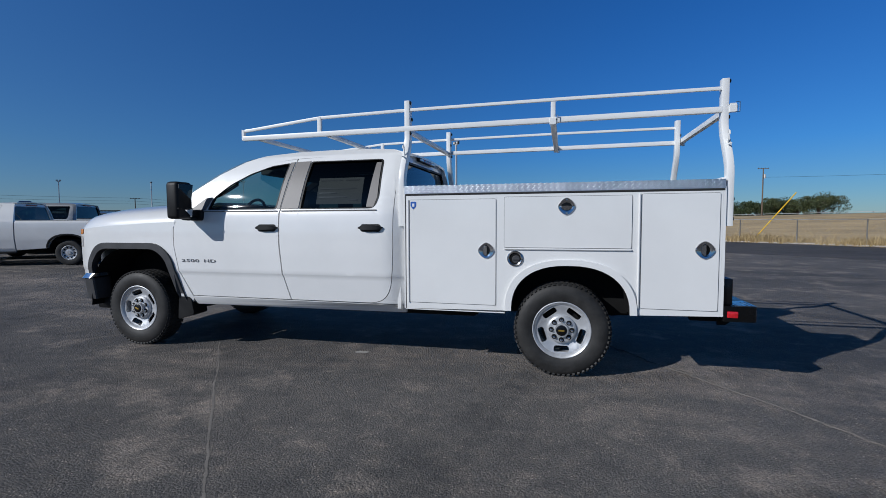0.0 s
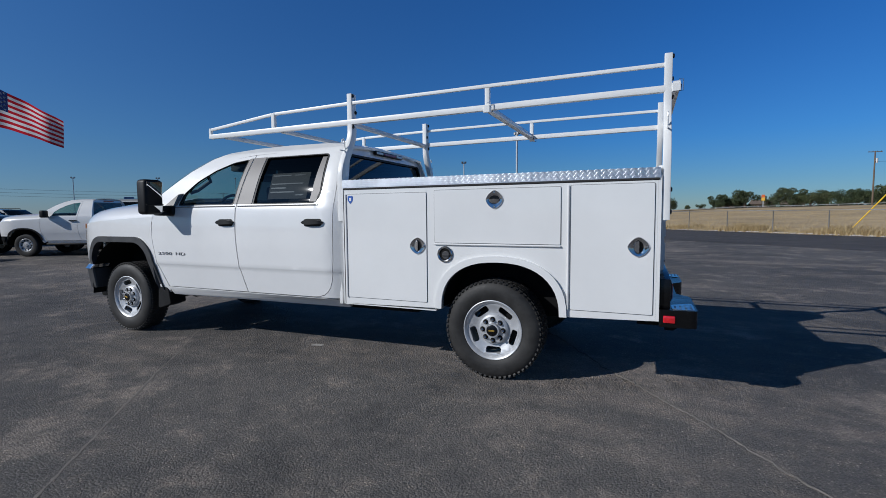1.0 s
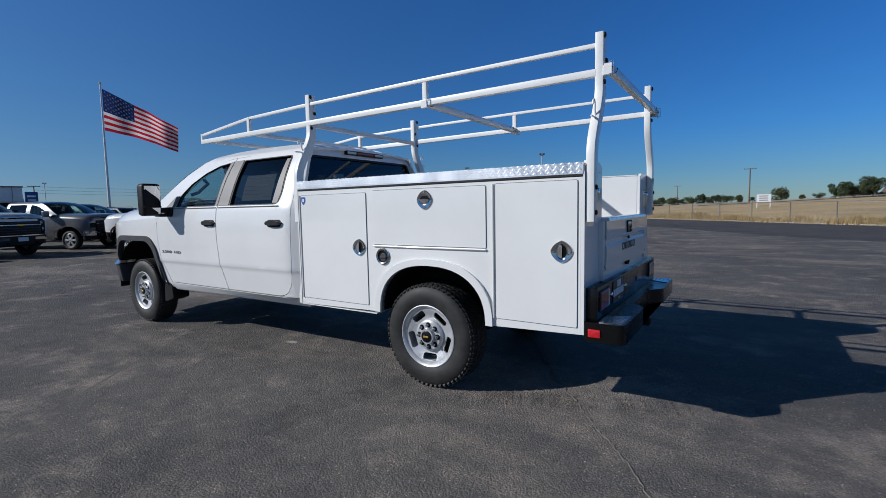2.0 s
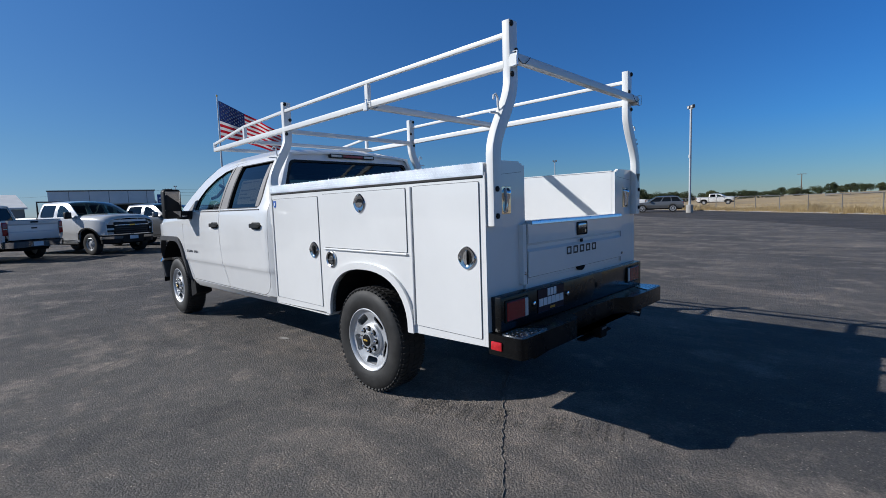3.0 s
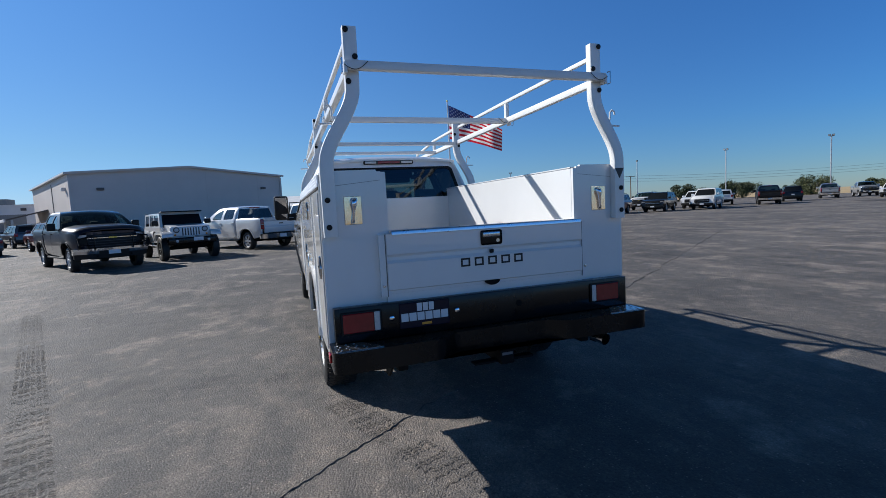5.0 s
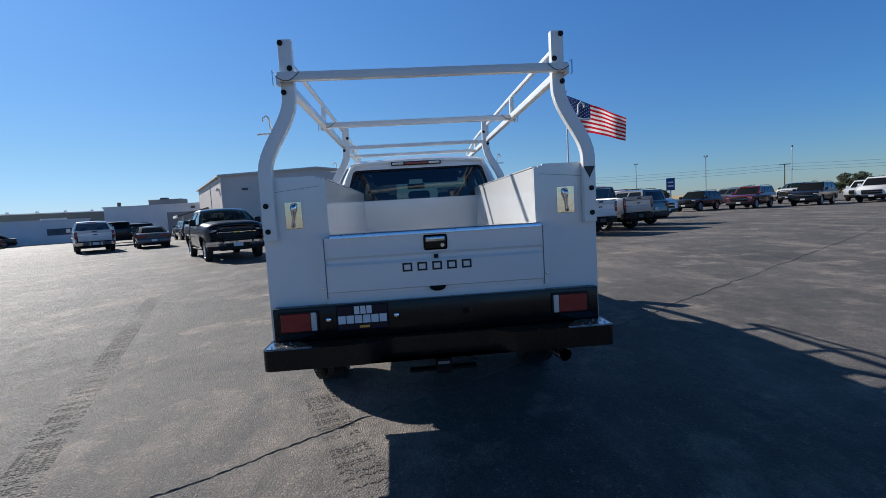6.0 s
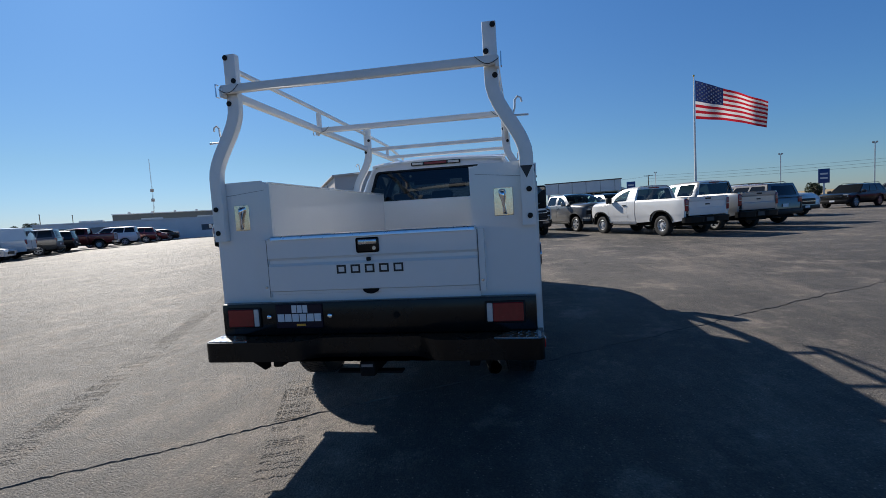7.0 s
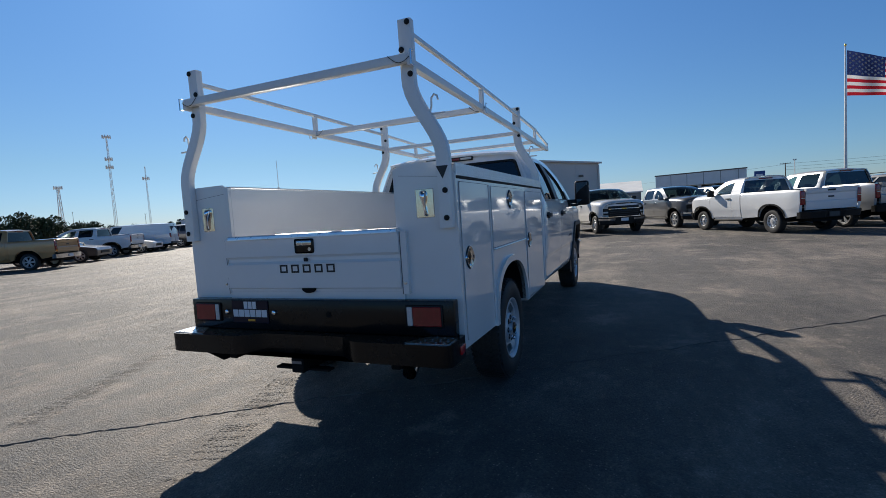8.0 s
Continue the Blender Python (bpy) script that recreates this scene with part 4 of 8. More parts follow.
    for z, w, d in ((1.478, 0.010, 0.006), (1.474, 0.018, 0.018), (1.462, 0.023, 0.030), (1.444, 0.022, 0.034), (1.424, 0.016, 0.030), (1.404, 0.011, 0.024), (1.372, 0.010, 0.022), (1.344, 0.013, 0.020), (1.334, 0.012, 0.012), (1.331, 0.008, 0.005)):
        rings.append([grip.verts.new((BX1 + 0.0165 + d * math.sin(a), hc + w * math.cos(a) + 0.10 * (1.40 - z) * s, z)) for a in steps(0, math.pi, 10)])
    for r0, r1 in zip(rings, rings[1:]):
        for k in range(len(r0) - 1):
            grip.faces.new((r0[k], r0[k + 1], r1[k + 1], r1[k]))
    grip.faces.new(rings[0][::-1])
    grip.faces.new(rings[-1])
    bmesh.ops.recalc_face_normals(grip, faces=grip.faces)
    part("grab_handle", grip, CHROME, gp, "chrome grab handle", sharp=50)

# blue shield emblem beside the front door of the box
shield = rounded([(-1.302, 1.478), (-1.250, 1.478), (-1.250, 1.438), (-1.276, 1.408), (-1.302, 1.438)], 0.008, 2)
part("shield_emblem", prism(shield, lambda x, z: (x, -(BY + 0.0072), z), lambda x, z: (x, -(BY + 0.0092), z)), BLUE_BADGE, truck, "small blue shield emblem")
part("shield_mark", boxed(-1.286, -1.266, -(BY + 0.0102), -(BY + 0.0090), 1.435, 1.462), DECAL_WHITE, truck)
# fuel filler
ff_ring = lathe([(0.066, 0.0), (0.066, -0.010), (0.058, -0.016), (0.048, -0.010), (0.046, 0.004)], 32, at=(-0.385, -BY, 0.992))
fuel = part("fuel_filler", ff_ring, STAINLESS, truck, "round steel fuel filler ring")
part("filler_bowl", lathe([(0.047, -0.003), (0.0, -0.003)], 24, at=(-0.385, -BY, 0.992)), FRAME_DARK, fuel)
cap = part("filler_cap", lathe([(0.033, -0.002), (0.033, -0.010), (0.029, -0.013), (0.0, -0.013)], 20, at=(-0.376, -BY, 0.985)), GREY_PLASTIC, fuel, "grey screw cap")
part("cap_grip", boxed(-0.406, -0.346, -BY - 0.022, -BY - 0.012, 0.979, 0.991, 0.003, 1), GREY_PLASTIC, cap)

# bed floor, head wall
part("bed_floor", boxed(BX0, BX1, -BI, BI, 0.80, 0.83), WHITE_BODY, truck, "white steel bed floor")
part("head_wall", boxed(BX0 - 0.005, BX0 + 0.03, -BI, BI, 0.82, 1.53, 0.006, 1), WHITE_BODY, truck, "white bulkhead of the bed")
# tailgate with folded bands
GX = 1.215
gate_prof = [(GX, 0.905), (GX + 0.001, 0.922), (GX + 0.018, 0.930), (GX + 0.020, 1.085), (GX + 0.001, 1.102), (GX + 0.001, 1.122), (GX + 0.020, 1.138), (GX + 0.018, 1.255), (GX + 0.006, 1.262), (GX - 0.03, 1.262), (GX - 0.03, 0.905)]
gate = part("tailgate", prism(gate_prof, lambda x, z: (x, -0.662, z), lambda x, z: (x, 0.662, z)), WHITE_BODY, truck, "white folded steel tailgate", sharp=20)
cap_prof = rounded([(GX - 0.060, 1.256), (GX + 0.028, 1.250), (GX + 0.023, 1.278), (GX - 0.060, 1.276)], [0.004, 0.003, 0.010, 0.004], 4)
part("tailgate_cap", prism(cap_prof, lambda x, z: (x, -0.63, z), lambda x, z: (x, 0.655, z)), BRIGHT_STRIP, gate, "bright steel top strip", sharp=40)
for y in (-0.672, 0.672):
    side = 1 if y > 0 else -1
    part("gate_post", prism([(0.662, 0.89), (0.706, 0.89), (0.706, 1.255), (0.662, 1.255)], lambda u, v: (BX1, side * u, v), lambda u, v: (GX + 0.010, side * u, v)), WHITE_BODY, gate)
    part("post_gap", boxed(GX + 0.0102, GX + 0.0110, side * 0.668 - 0.003, side * 0.668 + 0.003, 0.89, 1.255), GAP_GREY, gate, "dark gap beside the post")
    part("gate_bolt", lathe([(0.010, 0), (0.008, -0.008), (0, -0.009)], 10), STAINLESS, gate).matrix_basis = pose(GX + 0.009, y * 1.025, 0.955, 0, 0, 90)
lt = part("gate_latch", boxed(GX + 0.016, GX + 0.024, -0.072, 0.072, 1.150, 1.242, 0.012, 3), BLACK_COAT, gate, "black tailgate latch")
part("latch_lever", boxed(GX + 0.022, GX + 0.030, -0.058, 0.058, 1.200, 1.230, 0.006, 2), STAINLESS, lt)
part("latch_key", lathe([(0.012, 0), (0.012, -0.006), (0, -0.006)], 14), STAINLESS, lt).matrix_basis = pose(GX + 0.023, 0.042, 1.176, 0, 0, 90)
part("camera_eye", boxed(GX + 0.012, GX + 0.026, -0.014, 0.014, 1.098, 1.122, 0.004, 1), BLACK_PLASTIC, gate)
for i in range(5):
    yc = -0.178 + i * 0.0905
    ring = [(yc - 0.030, 1.027), (yc + 0.030, 1.027), (yc + 0.030, 1.080), (yc - 0.030, 1.080)]
    hollow = [(yc - 0.019, 1.038), (yc + 0.019, 1.038), (yc + 0.019, 1.069), (yc - 0.019, 1.069)]
    part("letter_block", skin(ring, lambda y, z: (GX + 0.0188 + 0.0129 * (z - 0.93), y, z), (0.002, 0, 0), [hollow]), INK, gate, "plain black letter-sized outline")
half = [(0.05 * math.cos(a), 0.030 * math.sin(a)) for a in steps(math.pi, 2 * math.pi, 12)]
part("gate_notch", prism(half, lambda y, z: (GX - 0.002, y, 0.926 + z), lambda y, z: (GX + 0.0195, y, 0.926 + z)), FRAME_DARK, truck)
part("rear_sill", boxed(BX1 - 0.02, GX - 0.002, -0.67, 0.67, 0.80, 0.904), WHITE_BODY, truck)

# ---- rear bumper ----
bump_face = part("rear_bumper", boxed(1.215, 1.285, -0.99, 0.99, 0.655, 0.858, 0.006, 2), BLACK_COAT, truck, "glossy black steel rear bumper")
plan = rounded([(1.215, -1.022), (1.452, -1.022), (1.452, -0.42), (1.36, -0.30), (1.36, 0.30), (1.452, 0.42), (1.452, 1.022), (1.215, 1.022)], [0.01, 0.05, 0.05, 0.03, 0.03, 0.05, 0.05, 0.01], 4)
part("bumper_step", prism(plan, lambda x, y: (x, y, 0.535), lambda x, y: (x, y, 0.654)), BLACK_COAT, bump_face)
for s in (-1, 1):
    tp = part("step_pad", prism(rounded([(1.295, s * 1.005), (1.435, s * 1.005), (1.435, s * 0.74), (1.295, s * 0.84)], 0.02, 2), lambda x, y: (x, y, 0.6545), lambda x, y: (x, y, 0.659)), STAINLESS, bump_face, "bright punched step tread")
    for i, k in ((i, k) for i in range(4) for k in range(4)):
        px, py = 1.318 + i * 0.033, s * (0.985 - k * 0.045 - 0.012 * (i % 2))
        if abs(py) > 0.84 + 0.6 * (1.40 - px):
            part("grip_stud", lathe([(0.007, 0), (0.0055, 0.002), (0.0035, 0.0024), (0.003, 0.001), (0, 0.001)], 10), STAINLESS, tp).matrix_basis = pose(px, py, 0.659, 90, 0, 0)
    y0, y1 = (-0.945, -0.735) if s < 0 else (0.705, 0.915)
    tl = part("tail_lamp", boxed(1.283, 1.294, y0 - 0.012, y1 + 0.012, 0.705, 0.835, 0.008, 2), BLACK_PLASTIC, bump_face, "flush tail lamp housing")
    inner0, inner1 = (y1 - 0.033, y1) if s < 0 else (y0, y0 + 0.033)
    ry0, ry1 = (y0, y1 - 0.035) if s < 0 else (y0 + 0.035, y1)
    part("red_lens", boxed(1.292, 1.299, ry0, ry1, 0.715, 0.825, 0.004, 1), RED_LENS, tl, "red tail lamp lens")
    part("white_lens", boxed(1.292, 1.299, inner0, inner1, 0.715, 0.825, 0.004, 1), CLEAR_LENS, tl, "clear reversing lens")
    part("side_marker", boxed(1.24, 1.315, min(s * 1.021, s * 1.033), max(s * 1.021, s * 1.033), 0.565, 0.615, 0.006, 2), RED_REFLECTOR, bump_face, "bright red side marker")
plate = part("licence_plate", boxed(1.286, 1.290, -0.62, -0.31, 0.700, 0.850, 0.004, 1), PLATE_BLUE, truck, "navy dealer plate with white bars")
for y0, y1, z0, z1 in ((-0.515, -0.405, 0.796, 0.844), (-0.612, -0.318, 0.741, 0.789)):
    n = 3 if y1 - y0 < 0.2 else 6
    for i in range(n):
        w = (y1 - y0) / n
        part("plate_bar", boxed(1.2902, 1.2925, y0 + i * w + 0.003, y0 + (i + 1) * w - 0.003, z0, z1), DECAL_WHITE, plate)
part("plate_mark", boxed(1.2902, 1.2925, -0.485, -0.425, 0.712, 0.726), GOLD, plate)
for y in (-0.665, -0.262):
    part("plate_lamp", lathe([(0.017, 0), (0.015, -0.010), (0.008, -0.014), (0, -0.014)], 16), CHROME, bump_face, "round plate lamp").matrix_basis = pose(1.286, y, 0.772, 0, 0, 90)
part("bumper_hole", lathe([(0.020, 0), (0.020, -0.002), (0, -0.002)], 16), FRAME_DARK, bump_face).matrix_basis = pose(1.2855, 0.16, 0.768, 0, 0, 90)
bump_face.location.x = plate.location.x = -0.022
hitch = part("hitch_receiver", boxed(1.02, 1.40, -0.045, 0.045, 0.435, 0.525, 0.006, 1), FRAME_DARK, truck, "black hitch receiver")
part("chain_plate", boxed(1.30, 1.36, -0.20, 0.20, 0.44, 0.455, 0.004, 1), FRAME_DARK, hitch)
part("hitch_label", boxed(1.4005, 1.402, -0.035, 0.035, 0.492, 0.508), GREY_DECAL, hitch)
part("hitch_tube", boxed(1.05, 1.12, -0.45, 0.45, 0.45, 0.53, 0.008, 1), FRAME_DARK, truck)
for s in (-1, 1):
    part("step_gusset", prism([(1.24, 0.534), (1.42, 0.534), (1.30, 0.445), (1.24, 0.445)], lambda x, z: (x, s * 0.70, z), lambda x, z: (x, s * 0.712, z)), FRAME_DARK, truck)
    part("bumper_bracket", boxed(1.05, 1.30, s * 0.62 - 0.03, s * 0.62 + 0.03, 0.46, 0.54, 0.006, 1), FRAME_DARK, truck)

# ---- ladder rack ----
def post_path(s, x):
    pts = []
    for z in steps(1.262, 2.408, 26):
        t = max(0.0, min(1.0, (z - 1.655) / 0.43))
        t = t * t * (3 - 2 * t)
        pts.append((x, s * (0.970 + (0.797 - 0.970) * t), z))
    return pts


def rail_z(x):
    return 2.146 + 0.024 * (x + 3.14) / 4.34


for s in (-1, 1):
    for x, nm in ((1.219, "rear"), (-1.395, "front")):
        po = part("rack_post", sweep(post_path(s, x), bar(0.078, 0.052, 0.008), up=(1, 0, 0)), RACK_WHITE, truck, "white S-bent steel rack post")
        fx = x + 0.027
        for z, dy in ((1.317, -0.008), (1.467, -0.008), (2.112, -0.022), (2.246, 0.022), (2.388, -0.022)):
            y = np.interp(z, [p[2] for p in post_path(s, x)], [p[1] for p in post_path(s, x)]) - s * dy
            part("post_bolt", lathe([(0.016, 0), (0.016, -0.006), (0.010, -0.010), (0, -0.010)], 10), BLACK_PLASTIC, po, "black plastic plug").matrix_basis = pose(fx, y, z, 0, 0, 90)
        hk_y = float(np.interp(1.87, [p[2] for p in post_path(s, x)], [p[1] for p in post_path(s, x)])) + s * 0.026
        hook = sweep([(x, hk_y - s * 0.01, 1.87), (x, hk_y + s * 0.01, 1.93), (x, hk_y + s * 0.012, 1.972), (x, hk_y + s * 0.028, 1.990), (x, hk_y + s * 0.046, 1.980), (x, hk_y + s * 0.050, 1.958)], pipe(0.006, 8), up=(1, 0, 0))
        sweep([(x, hk_y - s * 0.02, 1.888), (x, hk_y + s * 0.085, 1.885)], pipe(0.006, 8), up=(1, 0, 0), bm=hook)
        part("tie_hook", hook, RACK_WHITE, po)
    part("rack_badge", prism([(s * 0.968 - 0.035, 1.60), (s * 0.968 + 0.035, 1.60), (s * 0.968, 1.53)], lambda y, z: (1.2455, y, z), lambda y, z: (1.248, y, z)), INK, truck, "small dark triangular emblem") if s > 0 else None
    y = s * 0.815
    part("main_rail", sweep([(x, y, rail_z(x)) for x in (-3.14, -1.4, 0, 1.20)], bar(0.044, 0.046, 0.006)), RACK_WHITE, truck, "white square-tube lower rail")
    part("upper_rail", sweep([(-3.155, y, 2.217), (-2.29, y, 2.306), (-1.40, y, 2.325), (0, y, 2.335), (1.20, y, 2.335)], bar(0.026, 0.027, 0.004)), RACK_WHITE, truck, "white thin upper rail")
    part("rail_end", sweep([(-3.143, y, 2.13), (-3.143, y, 2.232)], bar(0.032, 0.030, 0.005), up=(1, 0, 0)), RACK_WHITE, truck)
    for x in (-2.29, -0.09):
        part("rail_upright", sweep([(x, y, rail_z(x) + 0.02), (x, y, 2.315)], bar(0.034, 0.040, 0.005), up=(1, 0, 0)), RACK_WHITE, truck)
for x in (-2.95, -2.20, -1.40):
    part("crossbar", sweep([(x, -0.80, rail_z(x) - 0.012), (x, 0.80, rail_z(x) - 0.012)], bar(0.045, 0.038, 0.005)), RACK_WHITE, truck, "white tube crossbar")
cb = part("crossbar", sweep([(-0.09, -0.792, 2.160), (-0.09, 0.792, 2.160)], bar(0.052, 0.044, 0.005)), RACK_WHITE, truck, "white removable crossbar")
rb = part("rear_crossbar", sweep([(1.272, -0.838, 2.190), (1.272, 0.838, 2.186)], bar(0.046, 0.048, 0.005)), RACK_WHITE, truck, "white removable rear crossbar")
for owner, x, z in ((rb, 1.272, 2.172), (cb, -0.09, 2.150)):
    for s in (-1, 1):
        part("bar_bracket", boxed(x - 0.028, x + 0.028, min(s * 0.826, s * 0.846), max(s * 0.826, s * 0.846), z - 0.030, z + 0.030, 0.004, 1), RACK_WHITE, owner)
        loop = [(x + 0.012, s * 0.858, z + 0.045), (x + 0.04, s * 0.858, z + 0.045), (x + 0.04, s * 0.858, z - 0.03), (x + 0.012, s * 0.858, z - 0.03)]
        part("lock_pin", sweep(loop, pipe(0.004, 6), up=(0, 1, 0)), STAINLESS, owner, "wire lock pin")
        cable = [(x + 0.03, s * (0.845 - 0.13 * t), z + 0.015 - 0.035 * math.sin(math.pi * t) + 0.02 * t) for t in steps(0, 1, 10)]
        part("pin_lanyard", sweep(cable, pipe(0.002, 6), up=(1, 0, 0)), BLACK_PLASTIC, owner, "thin wire lanyard")

# ---- ground, lot, fence ----
FX, FY, FDX, FDY = 8.0, 29.8, -0.68, 0.733   # a point of the fence line and its direction
FNX, FNY = FDY, -FDX                          # the way out of the lot


def past_fence(x, y):
    return (x - FX) * FNX + (y - FY) * FNY


def ground_z(x, y):
    az = math.degrees(math.atan2(y, x))
    crest = smooth_at(az, [-60, 0, 40, 65, 75, 80, 86, 94, 99, 112], [0, 2.2, 3.4, 2.6, 2.35, 2.4, 1.95, 1.4, 0.5, 0.0])
    d = past_fence(x, y)
    t = max(0.0, min(1.0, (d - 4) / 95))
    return crest * t * t * (3 - 2 * t) - 0.04


DRY = varied("dry_grass_soil", (0.50, 0.37, 0.20), 0.95, amount=0.35, scale=0.12, grain=3.0, relief=0.03)
gb = bmesh.new()
rads = [0, 8, 16, 24, 30, 36, 42, 50, 58, 66, 75, 85, 95, 105, 115, 128, 145, 170, 220, 320, 600, 1400, 3500]
rings = []
for r in rads:
    n = 96
    rings.append([gb.verts.new((r * math.cos(2 * math.pi * i / n), r * math.sin(2 * math.pi * i / n), ground_z(r * math.cos(2 * math.pi * i / n), r * math.sin(2 * math.pi * i / n)))) for i in range(n)] if r else [gb.verts.new((0, 0, -0.04))] * 96)
for a, b in zip(rings, rings[1:]):
    for i in range(96):
        f = [a[i], b[i], b[(i + 1) % 96], a[(i + 1) % 96]]
        f = [v for k, v in enumerate(f) if v not in f[:k]]
        gb.faces.new(f)
tagged(new("ground", finish(gb, "ground", DRY)), "dry straw-coloured field rising to a road", "ground", kind="structure")


def fence_pt(s, out=0.0):
    return (FX + FDX * s + FNX * out, FY + FDY * s + FNY * out)


edge = [fence_pt(s, -0.75 + 0.10 * math.sin(s * 0.7)) for s in steps(-60, 58, 60)]
lot_outline = edge + [(-45, 110), (-160, 110), (-160, -130), (80, -130), (80, -25)]
part_lot = prism(lot_outline, lambda x, y: (x, y, -0.18), lambda x, y: (x, y, 0.0))
tagged(new("lot_pavement", finish(part_lot, "lot_pavement", ASPHALT)), "worn grey asphalt lot with pale stains", "pavement", kind="structure")
strip = [fence_pt(s, -0.95) for s in steps(-60, 40, 30)] + [fence_pt(s, -10.5 + 0.5 * math.sin(s * 0.3)) for s in steps(40, -60, 30)]
tagged(new("road", finish(prism(strip, lambda x, y: (x, y, -0.02), lambda x, y: (x, y, 0.005)), "road", ASPHALT_NEW)), "newer dark asphalt lane along the fence", "road", kind="structure")


def seam(name, p0, p1, w, seed, mat, label, rise=0.42, wander=0.016):
    """A wandering crack in the asphalt."""
    rnd = random.Random(seed)
    a, b = Vector(p0), Vector(p1)
    n = int((b - a).length / 0.035)
    nrm = Vector((-(b - a).y, (b - a).x)).normalized()
    bm = bmesh.new()
    off, prev = 0.0, None
    for i in range(n + 1):
        off = off * 0.90 + rnd.uniform(-wander, wander)
        c = a.lerp(b, i / n) + nrm * off
        ww = w * rnd.uniform(0.25, 1.0)
        cur = [bm.verts.new((*(c + nrm * ww / 2), 0.0015)), bm.verts.new((*c, 0.0015 + ww * rise)), bm.verts.new((*(c - nrm * ww / 2), 0.0015))]
        if prev:
            bm.faces.new((prev[0], prev[1], cur[1], cur[0]))
            bm.faces.new((prev[1], prev[2], cur[2], cur[1]))
        prev = cur
    tagged(new(name, finish(bm, name, mat)), label, "crack", kind="structure")


ROCK_CHALK = varied("chalk", (0.42, 0.40, 0.37), 0.95, amount=0.3, scale=20)
CRACK_PALE = varied("crack_dust", (0.15, 0.137, 0.124), 0.95, amount=0.4, scale=4)
seam("crack", (2.9, -3.32), (-9.5, 14.4), 0.013, 3, CRACK_PALE, "long dusty crack ridge across the asphalt", 0.6)
seam("crack", (-0.6, -4.5), (-3.6, -0.7), 0.022, 5, varied("seam_dust", (0.215, 0.197, 0.178), 0.95, amount=0.3, scale=4), "pale dusty seam in the asphalt", 0.05, 0.004)

# a tread print across the asphalt: rows of small slanted lug marks
PRINT = asphalt("tyre_print", (0.104, 0.094, 0.085), (0.142, 0.127, 0.113), (0.21, 0.18, 0.155), 0.6)


def tread_print(p0, p1, seed, keep):
    """Rows of slanted lug marks pressed into the dust from p0 to p1, fading in and out."""
    rp = random.Random(seed)
    a, b = Vector(p0), Vector(p1)
    d = (b - a).normalized()
    n = Vector((-d.y, d.x))
    pv, pf = [], []
    for i in range(int((b - a).length / 0.030)):
        c = a + d * (i * 0.030)
        if rp.random() > keep + 0.2 * math.sin(i * 0.06):
            continue
        for k in range(6):
            if rp.random() < 0.18:
                continue
            q = c + n * (-0.10 + 0.04 * k)
            sl = 0.008 if k % 2 else -0.008
            i0 = len(pv)
            for u, v in ((-0.006 + sl, -0.015), (0.006 + sl, -0.016), (0.007 - sl, 0.015), (-0.006 - sl, 0.016)):
                e = q + d * (u + rp.uniform(-0.002, 0.002)) + n * (v + rp.uniform(-0.002, 0.002))
                pv.append((e.x, e.y, 0.0025))
            pf.append((i0, i0 + 1, i0 + 2, i0 + 3))
    pm = bpy.data.meshes.new("tyre_print")
    pm.from_pydata(pv, [], pf)
    pm.materials.append(PRINT)
    tagged(new("tyre_print", pm), "faint dark tread print across the worn asphalt", "tyre mark", kind="structure")


tread_print((1.75, -2.28), (-5.4, -5.20), 77, 0.62)
tread_print((1.95, -0.36), (0.10, -1.07), 78, 0.42)

smb = bmesh.new()
rs_ = random.Random(21)
sm = [smb.verts.new((-1.93 + (0.05 + 0.05 * rs_.random()) * math.cos(a), -0.70 + (0.025 + 0.03 * rs_.random()) * math.sin(a), 0.003)) for a in steps(0, 6.0, 14)]
smb.faces.new(sm)
tagged(new("chalk_mark", finish(smb, "chalk_mark", ROCK_CHALK)), "small pale smear on the asphalt", "mark", kind="structure")
# white rubble along the pavement's edge
ROCK = varied("pale_rock", (0.52, 0.48, 0.42), 0.9, amount=0.25, scale=4)
rk = random.Random(4)
vv, ff = [], []
for i in range(1400):
    s = rk.uniform(-35, 40)
    x, y = fence_pt(s, -0.72 + rk.gauss(0.10, 0.12))
    r = rk.uniform(0.02, 0.085)
    i0 = len(vv)
    for k in range(6):
        d = ((1, 0, 0), (-1, 0, 0), (0, 1, 0), (0, -1, 0), (0, 0, 1), (0, 0, -0.5))[k]
        vv.append((x + d[0] * r * rk.uniform(0.7, 1.4), y + d[1] * r * rk.uniform(0.7, 1.4), 0.0 + r * 0.4 + d[2] * r * 0.7))
    for a, b in ((0, 2), (2, 1), (1, 3), (3, 0)):
        ff.extend([(i0 + a, i0 + b, i0 + 4), (i0 + b, i0 + a, i0 + 5)])
me = bpy.data.meshes.new("rubble")
me.from_pydata(vv, [], ff)
me.materials.append(ROCK)
tagged(new("rubble", me), "pale rubble along the edge of the asphalt", "rubble", kind="stuff")

# dry grass
GRASS = bpy.data.materials.new("straw_grass")
GRASS.use_nodes = True
gnt = GRASS.node_tree
gbs = gnt.nodes["Principled BSDF"]
gbs.inputs["Roughness"].default_value = 0.9
geo = gnt.nodes.new("ShaderNodeNewGeometry")
gr = ramp(gnt, geo.outputs["Random Per Island"], [(0.0, (0.30, 0.21, 0.10)), (0.5, (0.50, 0.37, 0.18)), (1.0, (0.62, 0.49, 0.27))])
gnt.links.new(gr.outputs[0], gbs.inputs["Base Color"])
rg = random.Random(9)


